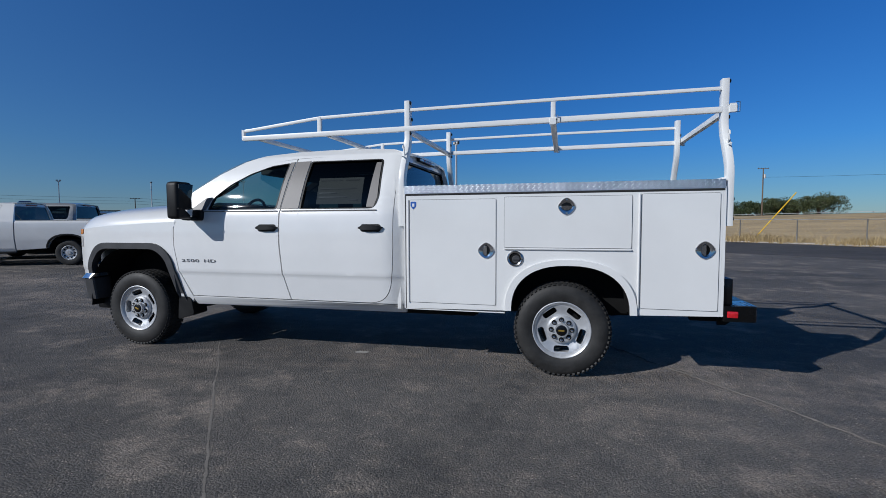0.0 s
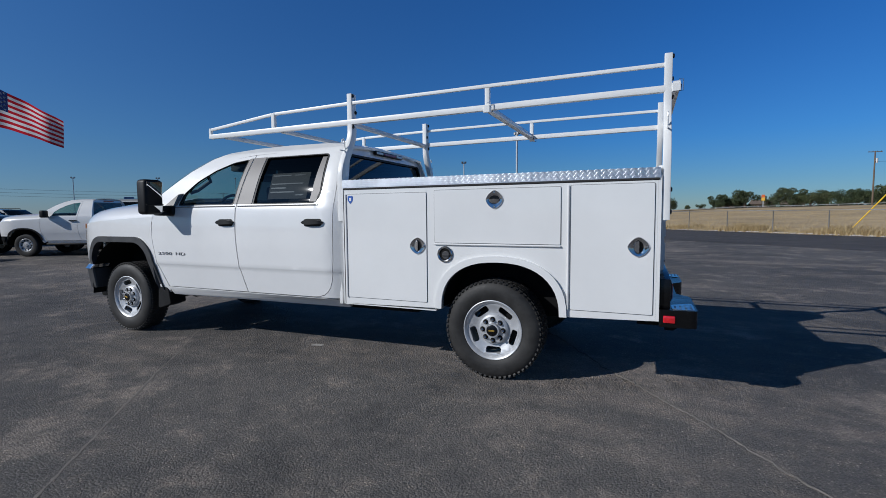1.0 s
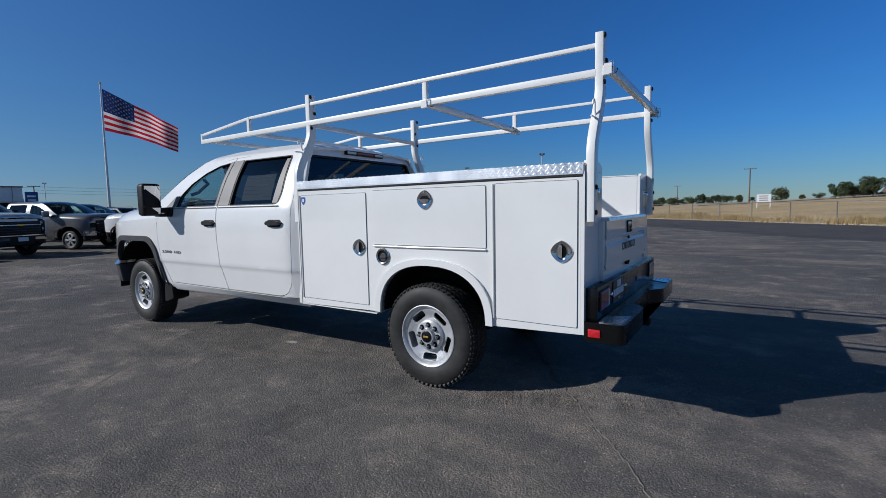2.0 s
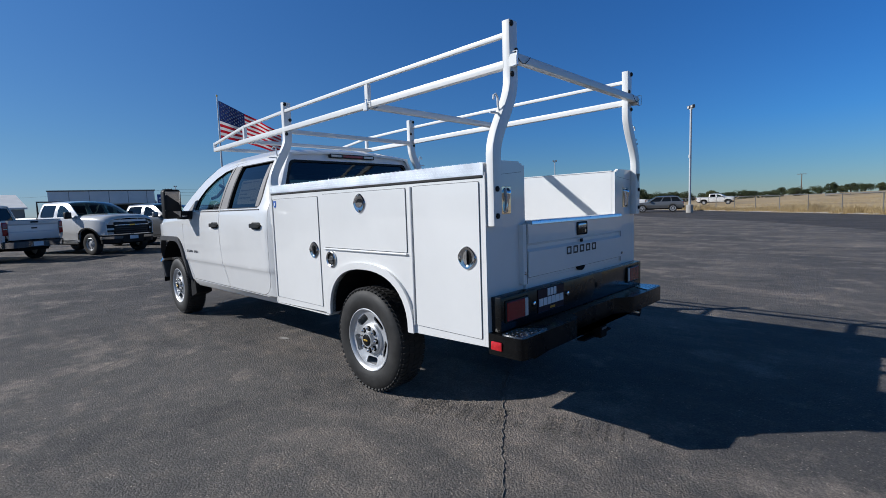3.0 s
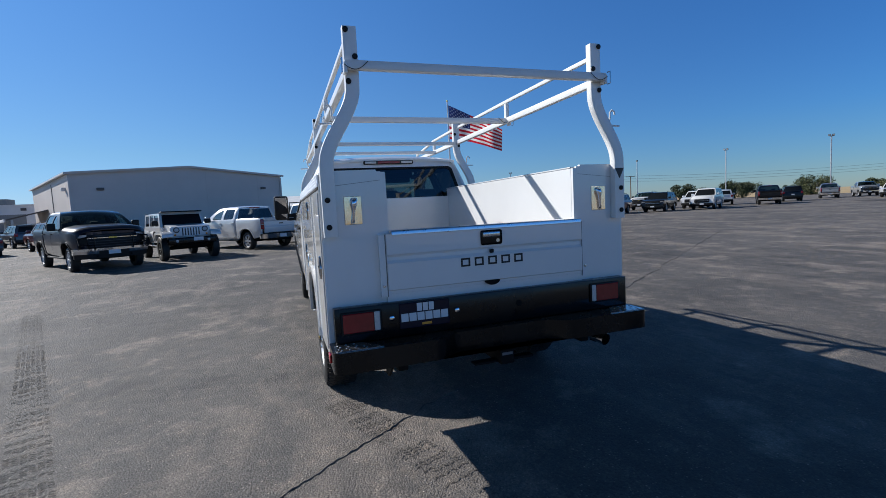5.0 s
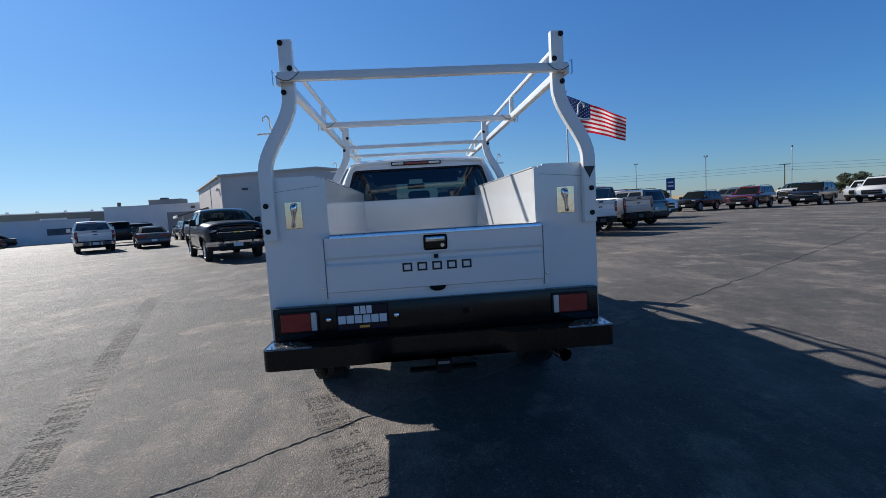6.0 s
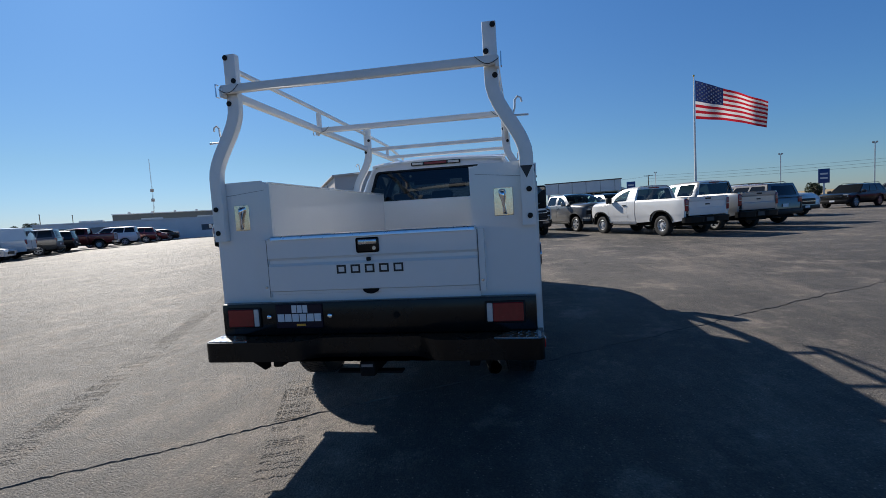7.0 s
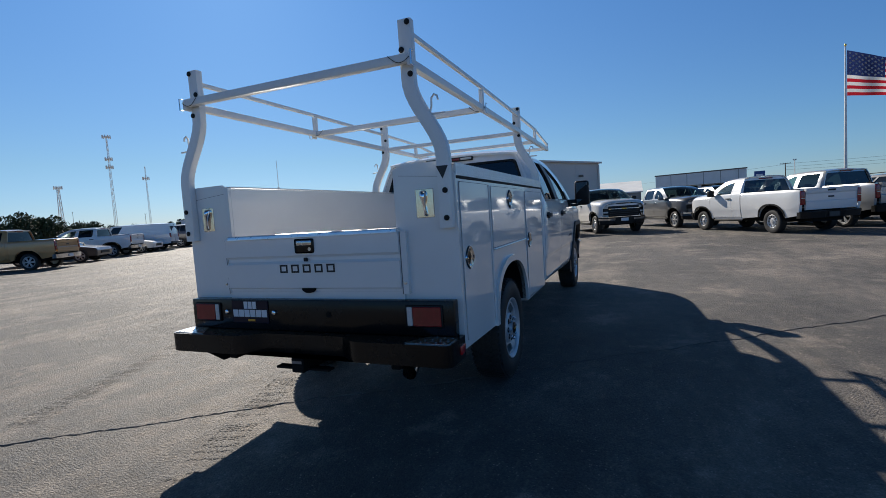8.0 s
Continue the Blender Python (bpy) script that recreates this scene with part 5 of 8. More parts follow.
def blades(name, count, where, hmin, hmax, label):
    vv, ff = [], []
    for i in range(count):
        x, y, k = where()
        z = ground_z(x, y)
        h = rg.uniform(hmin, hmax) * k
        for q in range(5):
            a = rg.uniform(0, 6.283)
            lean = rg.uniform(0.2, 1.1) * h
            bx, by = x + rg.uniform(-0.15, 0.15), y + rg.uniform(-0.15, 0.15)
            w = 0.006 + 0.008 * h
            dx, dy = math.cos(a), math.sin(a)
            i0 = len(vv)
            vv.extend([(bx - dy * w, by + dx * w, z), (bx + dy * w, by - dx * w, z), (bx + dx * lean * 0.4 + dy * w * 0.6, by + dy * lean * 0.4 - dx * w * 0.6, z + h * 0.6), (bx + dx * lean * 0.4 - dy * w * 0.6, by + dy * lean * 0.4 + dx * w * 0.6, z + h * 0.6), (bx + dx * lean, by + dy * lean, z + h)])
            ff.extend([(i0, i0 + 1, i0 + 2, i0 + 3), (i0 + 3, i0 + 2, i0 + 4)])
    me = bpy.data.meshes.new(name)
    me.from_pydata(vv, [], ff)
    me.materials.append(GRASS)
    tagged(new(name, me), label, "grass", kind="stuff")


def by_fence():
    s = rg.uniform(-34, 44)
    o = -0.50 + abs(rg.gauss(0, 1.6))
    n = noise.noise(Vector((s * 0.35, o * 0.3, 0)))
    return (*fence_pt(s, o), max(0.25, 0.75 + 1.1 * n))


def in_field():
    s, o = rg.uniform(-60, 60), rg.uniform(1.0, 60) ** 1.0
    return (*fence_pt(s, o), 0.5)


blades("dry_grass", 17000, by_fence, 0.15, 0.60, "tall dry grass along the wire fence")
blades("dry_grass", 16000, in_field, 0.10, 0.40, "short dry grass over the field")

# wire fence
GALV = varied("galvanised_steel", (0.42, 0.42, 0.41), 0.45, 0.8, amount=0.2, scale=5)
mesh_mat = bpy.data.materials.new("chain_link")
mesh_mat.use_nodes = True
mnt = mesh_mat.node_tree
mb = mnt.nodes["Principled BSDF"]
mb.inputs["Base Color"].default_value = (0.40, 0.40, 0.39, 1)
mb.inputs["Metallic"].default_value = 0.6
mb.inputs["Roughness"].default_value = 0.5
tcm = mnt.nodes.new("ShaderNodeTexCoord")
alphas = []
for rot in (45, -45):
    mp = mnt.nodes.new("ShaderNodeMapping")
    mp.inputs["Rotation"].default_value = (0, 0, radians(rot))
    wv = mnt.nodes.new("ShaderNodeTexWave")
    wv.inputs["Scale"].default_value = 5.0
    mnt.links.new(tcm.outputs["UV"], mp.inputs[0])
    mnt.links.new(mp.outputs[0], wv.inputs["Vector"])
    alphas.append(ramp(mnt, wv.outputs["Fac"], [(0.9975, (0, 0, 0)), (0.9998, (1, 1, 1))]))
mnt.links.new(mix_color(mnt, alphas[0].outputs[0], alphas[1].outputs[0], 1.0, "LIGHTEN"), mb.inputs["Alpha"])
fence = thing("chain_link_fence", "grey chain-link fence with thin steel posts", "fence")
post0 = None
for i in range(30):
    x, y = fence_pt(-34 + i * 3.05)
    if post0 is None:
        post0 = part("fence_post", lathe([(0, 0), (0.030, 0), (0.030, 1.36), (0.036, 1.37), (0, 1.40)], 10), GALV, fence)
        post0.data.transform(Matrix.Rotation(radians(90), 4, "X"))
        post0.matrix_basis = pose(x, y, -0.04)
    else:
        share(post0, "fence_post", fence, pose(x, y, -0.04))
part("top_rail", sweep([(*fence_pt(s), 1.335) for s in (-34, 54.5)], pipe(0.020, 8)), GALV, fence)
part("bottom_wire", sweep([(*fence_pt(s), 0.08) for s in (-34, 54.5)], pipe(0.006, 5)), GALV, fence)
net = bmesh.new()
uvl = net.loops.layers.uv.new("UVMap")
cs = [net.verts.new((*fence_pt(-34), 0.03)), net.verts.new((*fence_pt(54.5), 0.03)), net.verts.new((*fence_pt(54.5), 1.33)), net.verts.new((*fence_pt(-34), 1.33))]
fc = net.faces.new(cs)
for lp, uvv in zip(fc.loops, ((0, 0), (88.5, 0), (88.5, 1.3), (0, 1.3))):
    lp[uvl].uv = uvv
part("wire_mesh", net, mesh_mat, fence, "chain-link wire mesh")

# far road on the rise, with its guard rail
crest = [(132 * math.cos(radians(a)), 132 * math.sin(radians(a))) for a in steps(50, 94, 24)]
tagged(new("road", finish(sweep([(x, y, ground_z(x, y) + 0.03) for x, y in crest], [(-3.4, -0.02), (3.4, -0.02), (3.4, 0.02), (-3.4, 0.02)]), "far_road", ASPHALT_NEW)), "narrow road along the top of the rise", "road", kind="structure")
gr_thing = thing("guard_rail", "pale steel guard rail along the far road", "guard rail")
part("rail_beam", sweep([(x * 0.968, y * 0.968, ground_z(x * 0.968, y * 0.968) + 0.36) for x, y in crest], [(-0.03, -0.05), (0.03, -0.05), (0.03, 0.05), (-0.03, 0.05)]), GALV, gr_thing)
for x, y in crest:
    z = ground_z(x * 0.968, y * 0.968)
    part("rail_post", boxed(x * 0.968 - 0.06, x * 0.968 + 0.06, y * 0.968 - 0.06, y * 0.968 + 0.06, z, z + 0.44), GALV, gr_thing)

# ---- poles, lamps, towers, signs ----
WOOD_POLE = varied("weathered_pole_wood", (0.16, 0.115, 0.08), 0.9, amount=0.3, scale=2)
POLE_PAINT = varied("pale_pole_paint", (0.62, 0.63, 0.64), 0.45, 0.2, amount=0.1, scale=2)
CONCRETE = varied("concrete", (0.42, 0.40, 0.37), 0.9, amount=0.2, scale=3, relief=0.004)
BLUE_SIGN = varied("blue_sign", (0.015, 0.06, 0.22), 0.4, amount=0.1, scale=1)
LAMP_HEAD = varied("lamp_housing", (0.10, 0.11, 0.12), 0.5, amount=0.2)


def lamp_pole(x, y, h, turn):
    lp = thing("lot_lamp", "pale steel pole with two floodlights on a concrete base", "street lamp", "lamps round the lot", m=pose(x, y, 0, 0, 0, turn))
    part("base", lathe([(0, 0.0), (0.30, 0.0), (0.30, 0.7), (0.27, 0.74), (0, 0.74)], 16), CONCRETE, lp).data.transform(Matrix.Rotation(radians(90), 4, "X"))
    part("pole", sweep([(0, 0, 0.7), (0, 0, h)], bar(0.15, 0.15, 0.02), up=(1, 0, 0)), POLE_PAINT, lp)
    part("cross_arm", boxed(-0.05, 0.05, -0.24, 0.24, h - 0.10, h - 0.02, 0.01, 1), POLE_PAINT, lp)
    for yy in (-0.24, 0.24):
        hd = part("floodlight", boxed(-0.13, 0.13, yy - 0.17, yy + 0.17, h - 0.02, h + 0.28, 0.04, 2), LAMP_HEAD, lp, "dark floodlight housing")
        part("lens", boxed(0.13, 0.142, yy - 0.13, yy + 0.13, h + 0.03, h + 0.23, 0.01, 1), CLEAR_LENS, hd)
    part("junction_box", boxed(0.075, 0.13, -0.09, 0.09, h * 0.53, h * 0.53 + 0.3, 0.01, 1), POLE_PAINT, lp)
    return lp


for x, y, turn in ((-11.1, 43.9, 230), (-25.8, 67.6, 120), (-47.1, 80.9, 310), (-63.8, 78.7, 300), (-83, 74.9, 60), (-96, 66, 320), (-109, 56.6, 330), (-147.7, 41.5, 0)):
    lamp_pole(x, y, 9.4, turn)


def utility_pole(x, y, h, turn, arms=1):
    z = ground_z(x, y)
    up = thing("utility_pole", "brown wooden utility pole with a crossarm", "utility pole", "utility poles", m=pose(x, y, z, 0, 0, turn))
    part("pole", lathe([(0, 0), (0.17, 0), (0.11, h), (0, h)], 12), WOOD_POLE, up).data.transform(Matrix.Rotation(radians(90), 4, "X"))
    for k in range(arms):
        part("crossarm", boxed(-1.25, 1.25, -0.06, 0.06, h - 0.25 - k * 0.8, h - 0.11 - k * 0.8, 0.01, 1), WOOD_POLE, up)
    for xx in (-1.1, -0.4, 0.4, 1.1):
        part("insulator", boxed(xx - 0.04, xx + 0.04, -0.04, 0.04, h - 0.11, h + 0.06, 0.01, 1), GREY_PLASTIC, up)
    return up


up1 = utility_pole(44.5, 119.7, 11.0, 10)
part("transformer", lathe([(0, 8.6), (0.22, 8.6), (0.24, 9.5), (0, 9.55)], 12, at=(0.35, 0, 0)), POLE_PAINT, up1).data.transform(Matrix.Rotation(radians(90), 4, "X"))
for x, y, h, tn in ((1.62, 128, 8.2, 0), (-22.0, 200, 7.4, 0), (-118, 103, 8.2, 50), (-150, 40, 9.0, 70), (-75, 190, 8.8, 20), (-250, -440, 24, 30), (-235, -330, 16, 10), (-160, -178, 9.5, 40), (-140, -170, 9.5, 40)):
    utility_pole(x, y, h, tn, 1)


def wire(a, b, sag):
    bm = sweep([(a[0] + (b[0] - a[0]) * t, a[1] + (b[1] - a[1]) * t, a[2] + (b[2] - a[2]) * t - sag * 4 * t * (1 - t)) for t in steps(0, 1, 14)], pipe(0.022, 4))
    tagged(new("overhead_wire", finish(bm, "overhead_wire", INK)), "thin dark overhead power line", "wire", "overhead wires")


for dz in (8.15, 7.3, 6.5):
    wire((-150, 40, dz + 0.6), (-118, 103, dz), 0.5)
    wire((-118, 103, dz), (-75, 190, dz + 0.5), 1.2)
wire((44.5, 119.7, 11.2), (105, 95, 11.0), 0.6)
wire((-150, 40, 8.6), (-260, -60, 8.6), 1.0)
tagged(new("guy_wire_guard", finish(sweep([(12.75, 31.9, 0.0), (14.65, 30.6, 3.1)], pipe(0.035, 8)), "guy_wire_guard", varied("yellow_plastic", (0.85, 0.55, 0.02), 0.5))), "bright yellow plastic guy-wire guard leaning over the grass", "guy guard")


def tower(x, y, h, w, heads, label):
    tw = thing("radio_tower", label, "tower", "distant masts", m=pose(x, y, 0))
    for k in range(3):
        a = 2.094 * k
        part("leg", sweep([(w * math.cos(a), w * math.sin(a), 0), (w * 0.35 * math.cos(a), w * 0.35 * math.sin(a), h)], pipe(w * 0.10, 6), up=(1, 0, 0)), POLE_PAINT, tw)
    bm = bmesh.new()
    n = max(8, int(h / (w * 2.2)))
    for i in range(n):
        z0, z1 = h * i / n, h * (i + 1) / n
        for k in range(3):
            a, b = 2.094 * (k + i), 2.094 * (k + i + 1)
            r0, r1 = w * (1 - 0.65 * i / n), w * (1 - 0.65 * (i + 1) / n)
            sweep([(r0 * math.cos(a), r0 * math.sin(a), z0), (r1 * math.cos(b), r1 * math.sin(b), z1)], pipe(w * 0.05, 4), up=(1, 0, 0), bm=bm)
    part("lattice", bm, POLE_PAINT, tw)
    for hz, hr in heads:
        for k in range(9):
            a = 2 * math.pi * k / 9
            part("antenna", boxed(hr * math.cos(a) - 0.12, hr * math.cos(a) + 0.12, hr * math.sin(a) - 0.12, hr * math.sin(a) + 0.12, hz - 0.7, hz + 0.7), POLE_PAINT, tw)
        part("antenna_arm", boxed(-hr, hr, -0.12, 0.12, hz - 0.1, hz + 0.1), POLE_PAINT, tw)
        part("antenna_arm", boxed(-0.12, 0.12, -hr, hr, hz - 0.1, hz + 0.1), POLE_PAINT, tw)


def far(az, d, ex=3.7, ey=1.5):
    return ex + d * math.cos(radians(az)), ey + d * math.sin(radians(az))


tower(*far(-123.25, 250), 44.5, 0.75, ((44.0, 1.5), (34.5, 1.3), (31.0, 1.3)), "tall slim mast with rings of antennas")
tower(*far(-126.2, 260), 32.5, 0.5, ((27.0, 1.3),), "slim mast with one ring of antennas")
tower(*far(-119.05, 270), 24.5, 1.35, ((24.2, 1.5),), "pale tapering lattice tower")
tower(*far(-139.1, 260), 34.5, 0.35, ((20.0, 0.6), (15.5, 0.6)), "thin lattice radio mast")
for az, d, top, w, h in ((150.7, 90, 4.4, 1.35, 2.1), (167.9, 85, 4.6, 1.35, 1.7)):
    x, y = far(az, d)
    sg = thing("pole_sign", "blue illuminated pole sign with plain white bars", "sign", "blue pole signs", m=pose(x, y, 0, 0, 0, az))
    part("post", boxed(-0.12, 0.12, -0.12, 0.12, 0, top - h, 0.02, 1), POLE_PAINT, sg)
    part("cabinet", boxed(-0.18, 0.18, -w / 2, w / 2, top - h, top, 0.04, 2), BLUE_SIGN, sg)
    for zz in (0.35, 0.65):
        part("sign_bar", boxed(-0.19, -0.182, -w * 0.32, w * 0.32, top - h * zz - 0.12, top - h * zz + 0.12), DECAL_WHITE, sg)
x, y = far(88.67, 92, 1.56, -4.18)
bb = thing("billboard", "white roadside board on two posts with plain dark bars", "sign", m=pose(x, y, ground_z(x, y), 0, 0, 0))
part("board", boxed(-0.82, 0.82, -0.05, 0.05, 0.95, 2.15), DECAL_WHITE, bb)
for zz in (1.88, 1.55, 1.22):
    part("text_bar", boxed(-0.6, 0.6, -0.06, -0.052, zz - 0.07, zz + 0.07), GREY_DECAL, bb)
for xx in (-0.88, 0.88):
    part("board_post", boxed(xx - 0.06, xx + 0.06, -0.05, 0.05, 0, 2.15), DECAL_WHITE, bb)
x, y = far(79.03, 150, 1.56, -4.18)
rs = thing("roadside_sign", "orange and yellow roadside pole sign", "sign", m=pose(x, y, ground_z(x, y) - 0.5, 0, 0, 0))
part("post", boxed(-0.08, 0.08, -0.08, 0.08, 0, 2.2), POLE_PAINT, rs)
part("upper_panel", boxed(-0.38, 0.38, -0.1, 0.1, 3.02, 3.75), varied("orange_panel", (0.75, 0.16, 0.04), 0.5), rs)
part("lower_panel", boxed(-0.38, 0.38, -0.1, 0.1, 2.2, 2.98), varied("yellow_panel", (0.85, 0.50, 0.05), 0.5), rs)

# ---- flag ----
FLAG_RED = varied("flag_red", (0.55, 0.02, 0.035), 0.8, amount=0.12, scale=0.6)
FLAG_WHITE = varied("flag_white", (0.78, 0.77, 0.76), 0.8, amount=0.08, scale=0.6)
FLAG_BLUE = varied("flag_navy", (0.02, 0.035, 0.13), 0.8, amount=0.12, scale=0.6)
for fm in (FLAG_RED, FLAG_WHITE, FLAG_BLUE):
    fnt = fm.node_tree
    fb_ = fnt.nodes["Principled BSDF"]
    ft = fnt.nodes.new("ShaderNodeBsdfTranslucent")
    fx_ = fnt.nodes.new("ShaderNodeMixShader")
    fx_.inputs[0].default_value = 0.55
    src = fb_.inputs["Base Color"].links[0].from_socket
    fnt.links.new(src, ft.inputs[0])
    fnt.links.new(fb_.outputs[0], fx_.inputs[1])
    fnt.links.new(ft.outputs[0], fx_.inputs[2])
    fnt.links.new(fx_.outputs[0], fnt.nodes["Material Output"].inputs[0])
FPX, FPY, FTOP = -95.5, 34.9, 24.4
pole = thing("flagpole", "tall tapering silver flagpole with a gold ball", "flagpole", m=pose(FPX, FPY, 0))
part("shaft", lathe([(0, 0), (0.26, 0), (0.10, FTOP), (0, FTOP)], 16), POLE_PAINT, pole).data.transform(Matrix.Rotation(radians(90), 4, "X"))
part("ball", lathe([(0, 0.22), (0.13, 0.18), (0.18, 0), (0.13, -0.18), (0, -0.22)], 12), GOLD, pole).matrix_basis = pose(0, 0, FTOP + 0.2, 90)
flag = thing("flag", "large striped flag in red, white and navy streaming from its pole", "flag", m=pose(FPX, FPY, 0))
FL, FH = 11.8, 7.3
fdir = Vector((0.36, 0.93, 0)).normalized()
fnor = Vector((-fdir.y, fdir.x, 0))


def flag_at(u, v):
    """u along the fly and v down the hoist, both from 0 to 1."""
    amp = 0.25 + 1.0 * u
    wave = amp * (0.55 * math.sin(9.0 * u + 1.6 * v) + 0.22 * math.sin(19 * u - 2.5 * v))
    z = FTOP - 0.7 - v * FH * (1 - 0.42 * u) - 6.2 * u ** 1.1 - 0.3 * u * math.sin(5 * u + 2 * v)
    p = fdir * (0.2 + FL * u * (0.985 - 0.03 * v)) + fnor * wave
    return (p.x, p.y, z)


for i in range(13):
    u0 = 0.40 if i < 7 else 0.0
    part("red_stripe" if i % 2 == 0 else "white_stripe", sheet(flag_at, steps(u0, 1, 30), steps(i / 13, (i + 1) / 13, 2)), FLAG_RED if i % 2 == 0 else FLAG_WHITE, flag)
canton = part("canton", sheet(flag_at, steps(0, 0.40, 14), steps(0, 7 / 13, 10)), FLAG_BLUE, flag, "navy canton")
for r in range(9):
    for c in range(6 if r % 2 == 0 else 5):
        u = 0.40 * (c * 2 + 1 + r % 2) / 12
        v = (r + 1) / 10 * 7 / 13
        c0 = Vector(flag_at(u, v))
        du, dv = (Vector(flag_at(u + 0.004, v)) - c0).normalized(), (Vector(flag_at(u, v + 0.004)) - c0).normalized()
        nn = du.cross(dv) * 0.03
        for sgn in (1, -1):
            bm = bmesh.new()
            vs = [bm.verts.new(c0 + nn * sgn + (du * math.sin(k * 0.6283) + dv * -math.cos(k * 0.6283)) * (0.24 if k % 2 == 0 else 0.10)) for k in range(10)]
            bm.faces.new(vs)
            part("star", bm, FLAG_WHITE, canton)

# ---- buildings ----
TAN_METAL = varied("tan_metal_siding", (0.68, 0.60, 0.54), 0.6, amount=0.06, scale=0.4)
TRIM_DARK = varied("brown_metal_trim", (0.12, 0.10, 0.09), 0.5, amount=0.15)
ROOF_PALE = varied("pale_metal_roof", (0.82, 0.82, 0.80), 0.5, amount=0.1, scale=0.5)
WALL_WHITE = varied("white_painted_wall", (0.82, 0.82, 0.81), 0.8, amount=0.07, scale=0.6)
WALL_GREY = varied("grey_painted_wall", (0.30, 0.30, 0.29), 0.8, amount=0.1, scale=0.6)


def shed(name, label, ax, ay, bx, by, depth, eave, peak, wall_mat, roof_mat):
    """A gabled metal building; the gable runs from a to b, the rest lies behind it."""
    a, b = Vector((ax, ay, 0)), Vector((bx, by, 0))
    u = (b - a).normalized()
    back = Vector((-u.y, u.x, 0))
    if back.dot(a) < 0:
        back = -back
    wdt = (b - a).length
    m = Matrix(((u.x, back.x, 0, ax), (u.y, back.y, 0, ay), (0, 0, 1, 0), (0, 0, 0, 1)))
    h = thing(name, label, "building", m=m)
    t = 0.2
    part("gable_wall", prism([(0, 0), (wdt, 0), (wdt, eave), (wdt / 2, peak), (0, eave)], lambda x, z: (x, 0, z), lambda x, z: (x, t, z)), wall_mat, h)
    part("gable_wall", prism([(0, 0), (wdt, 0), (wdt, eave), (wdt / 2, peak), (0, eave)], lambda x, z: (x, depth - t, z), lambda x, z: (x, depth, z)), wall_mat, h)
    for x0, x1 in ((0, t), (wdt - t, wdt)):
        part("side_wall", boxed(x0, x1, t, depth - t, 0, eave), wall_mat, h)
    for i in range(int(wdt / 4.6)):
        x = 2.3 + i * 4.6
        zt = eave + (peak - eave) * (1 - abs(x - wdt / 2) / (wdt / 2)) - 0.25
        part("siding_joint", boxed(x - 0.015, x + 0.015, -0.012, -0.001, 0, zt), wall_mat, h)
    k = (peak - eave) / (wdt / 2)
    for sgn in (0, 1):
        xs = (-0.25, wdt / 2) if sgn == 0 else (wdt / 2, wdt + 0.25)
        zs = (eave - 0.25 * k, peak) if sgn == 0 else (peak, eave - 0.25 * k)
        rf = prism([(xs[0], zs[0] + 0.02), (xs[1], zs[1] + 0.02), (xs[1], zs[1] + 0.14), (xs[0], zs[0] + 0.14)], lambda x, z: (x, -0.25, z), lambda x, z: (x, depth + 0.25, z))
        part("roof", rf, roof_mat, h)
        part("rake_trim", prism([(xs[0], zs[0] - 0.02), (xs[1], zs[1] - 0.02), (xs[1], zs[1] + 0.15), (xs[0], zs[0] + 0.15)], lambda x, z: (x, -0.31, z), lambda x, z: (x, -0.255, z)), TAN_METAL, h)
    for x in (-0.06, wdt - 0.14):
        part("downspout", boxed(x, x + 0.16, -0.12, -0.03, 0, eave - 0.1), TAN_METAL, h)
    return h, wdt


barn, bw = shed("metal_building", "large tan metal-sided building with a low gable", -45.2, -1.2, -37.5, -15.8, 20, 5.25, 5.9, TAN_METAL, ROOF_PALE)
for x in (1.8, bw - 1.9):
    part("wall_vent", boxed(x - 0.24, x + 0.24, -0.12, -0.03, 4.05, 4.25, 0.02, 1), TRIM_DARK, barn, "dark wall-mounted light")
part("wall_lamp", boxed(bw - 0.02, bw + 0.25, 1.2, 1.6, 4.1, 4.35, 0.03, 1), POLE_PAINT, barn)
part("service_door", boxed(bw + 0.0, bw + 0.06, 3.0, 4.1, 0, 2.1, 0.01, 1), TRIM_DARK, barn)
part("awning", prism([(0, 2.95), (2.9, 2.2), (2.9, 2.32), (0, 3.07)], lambda x, z: (bw + 0.02 + x, 10.8, z), lambda x, z: (bw + 0.02 + x, 18.5, z)), TRIM_DARK, barn, "small dark lean-to roof")
part("awning_gutter", boxed(bw + 2.9, bw + 3.02, 10.7, 18.6, 2.08, 2.34, 0.02, 1), ROOF_PALE, barn)
for yy in (11.0, 14.6, 18.3):
    part("awning_post", boxed(bw + 2.4, bw + 2.55, yy - 0.08, yy + 0.08, 0, 2.28), POLE_PAINT, barn)
part("wall_trim", boxed(bw - 0.005, bw + 0.03, 7.6, 7.9, 0, 5.0), TRIM_DARK, barn)


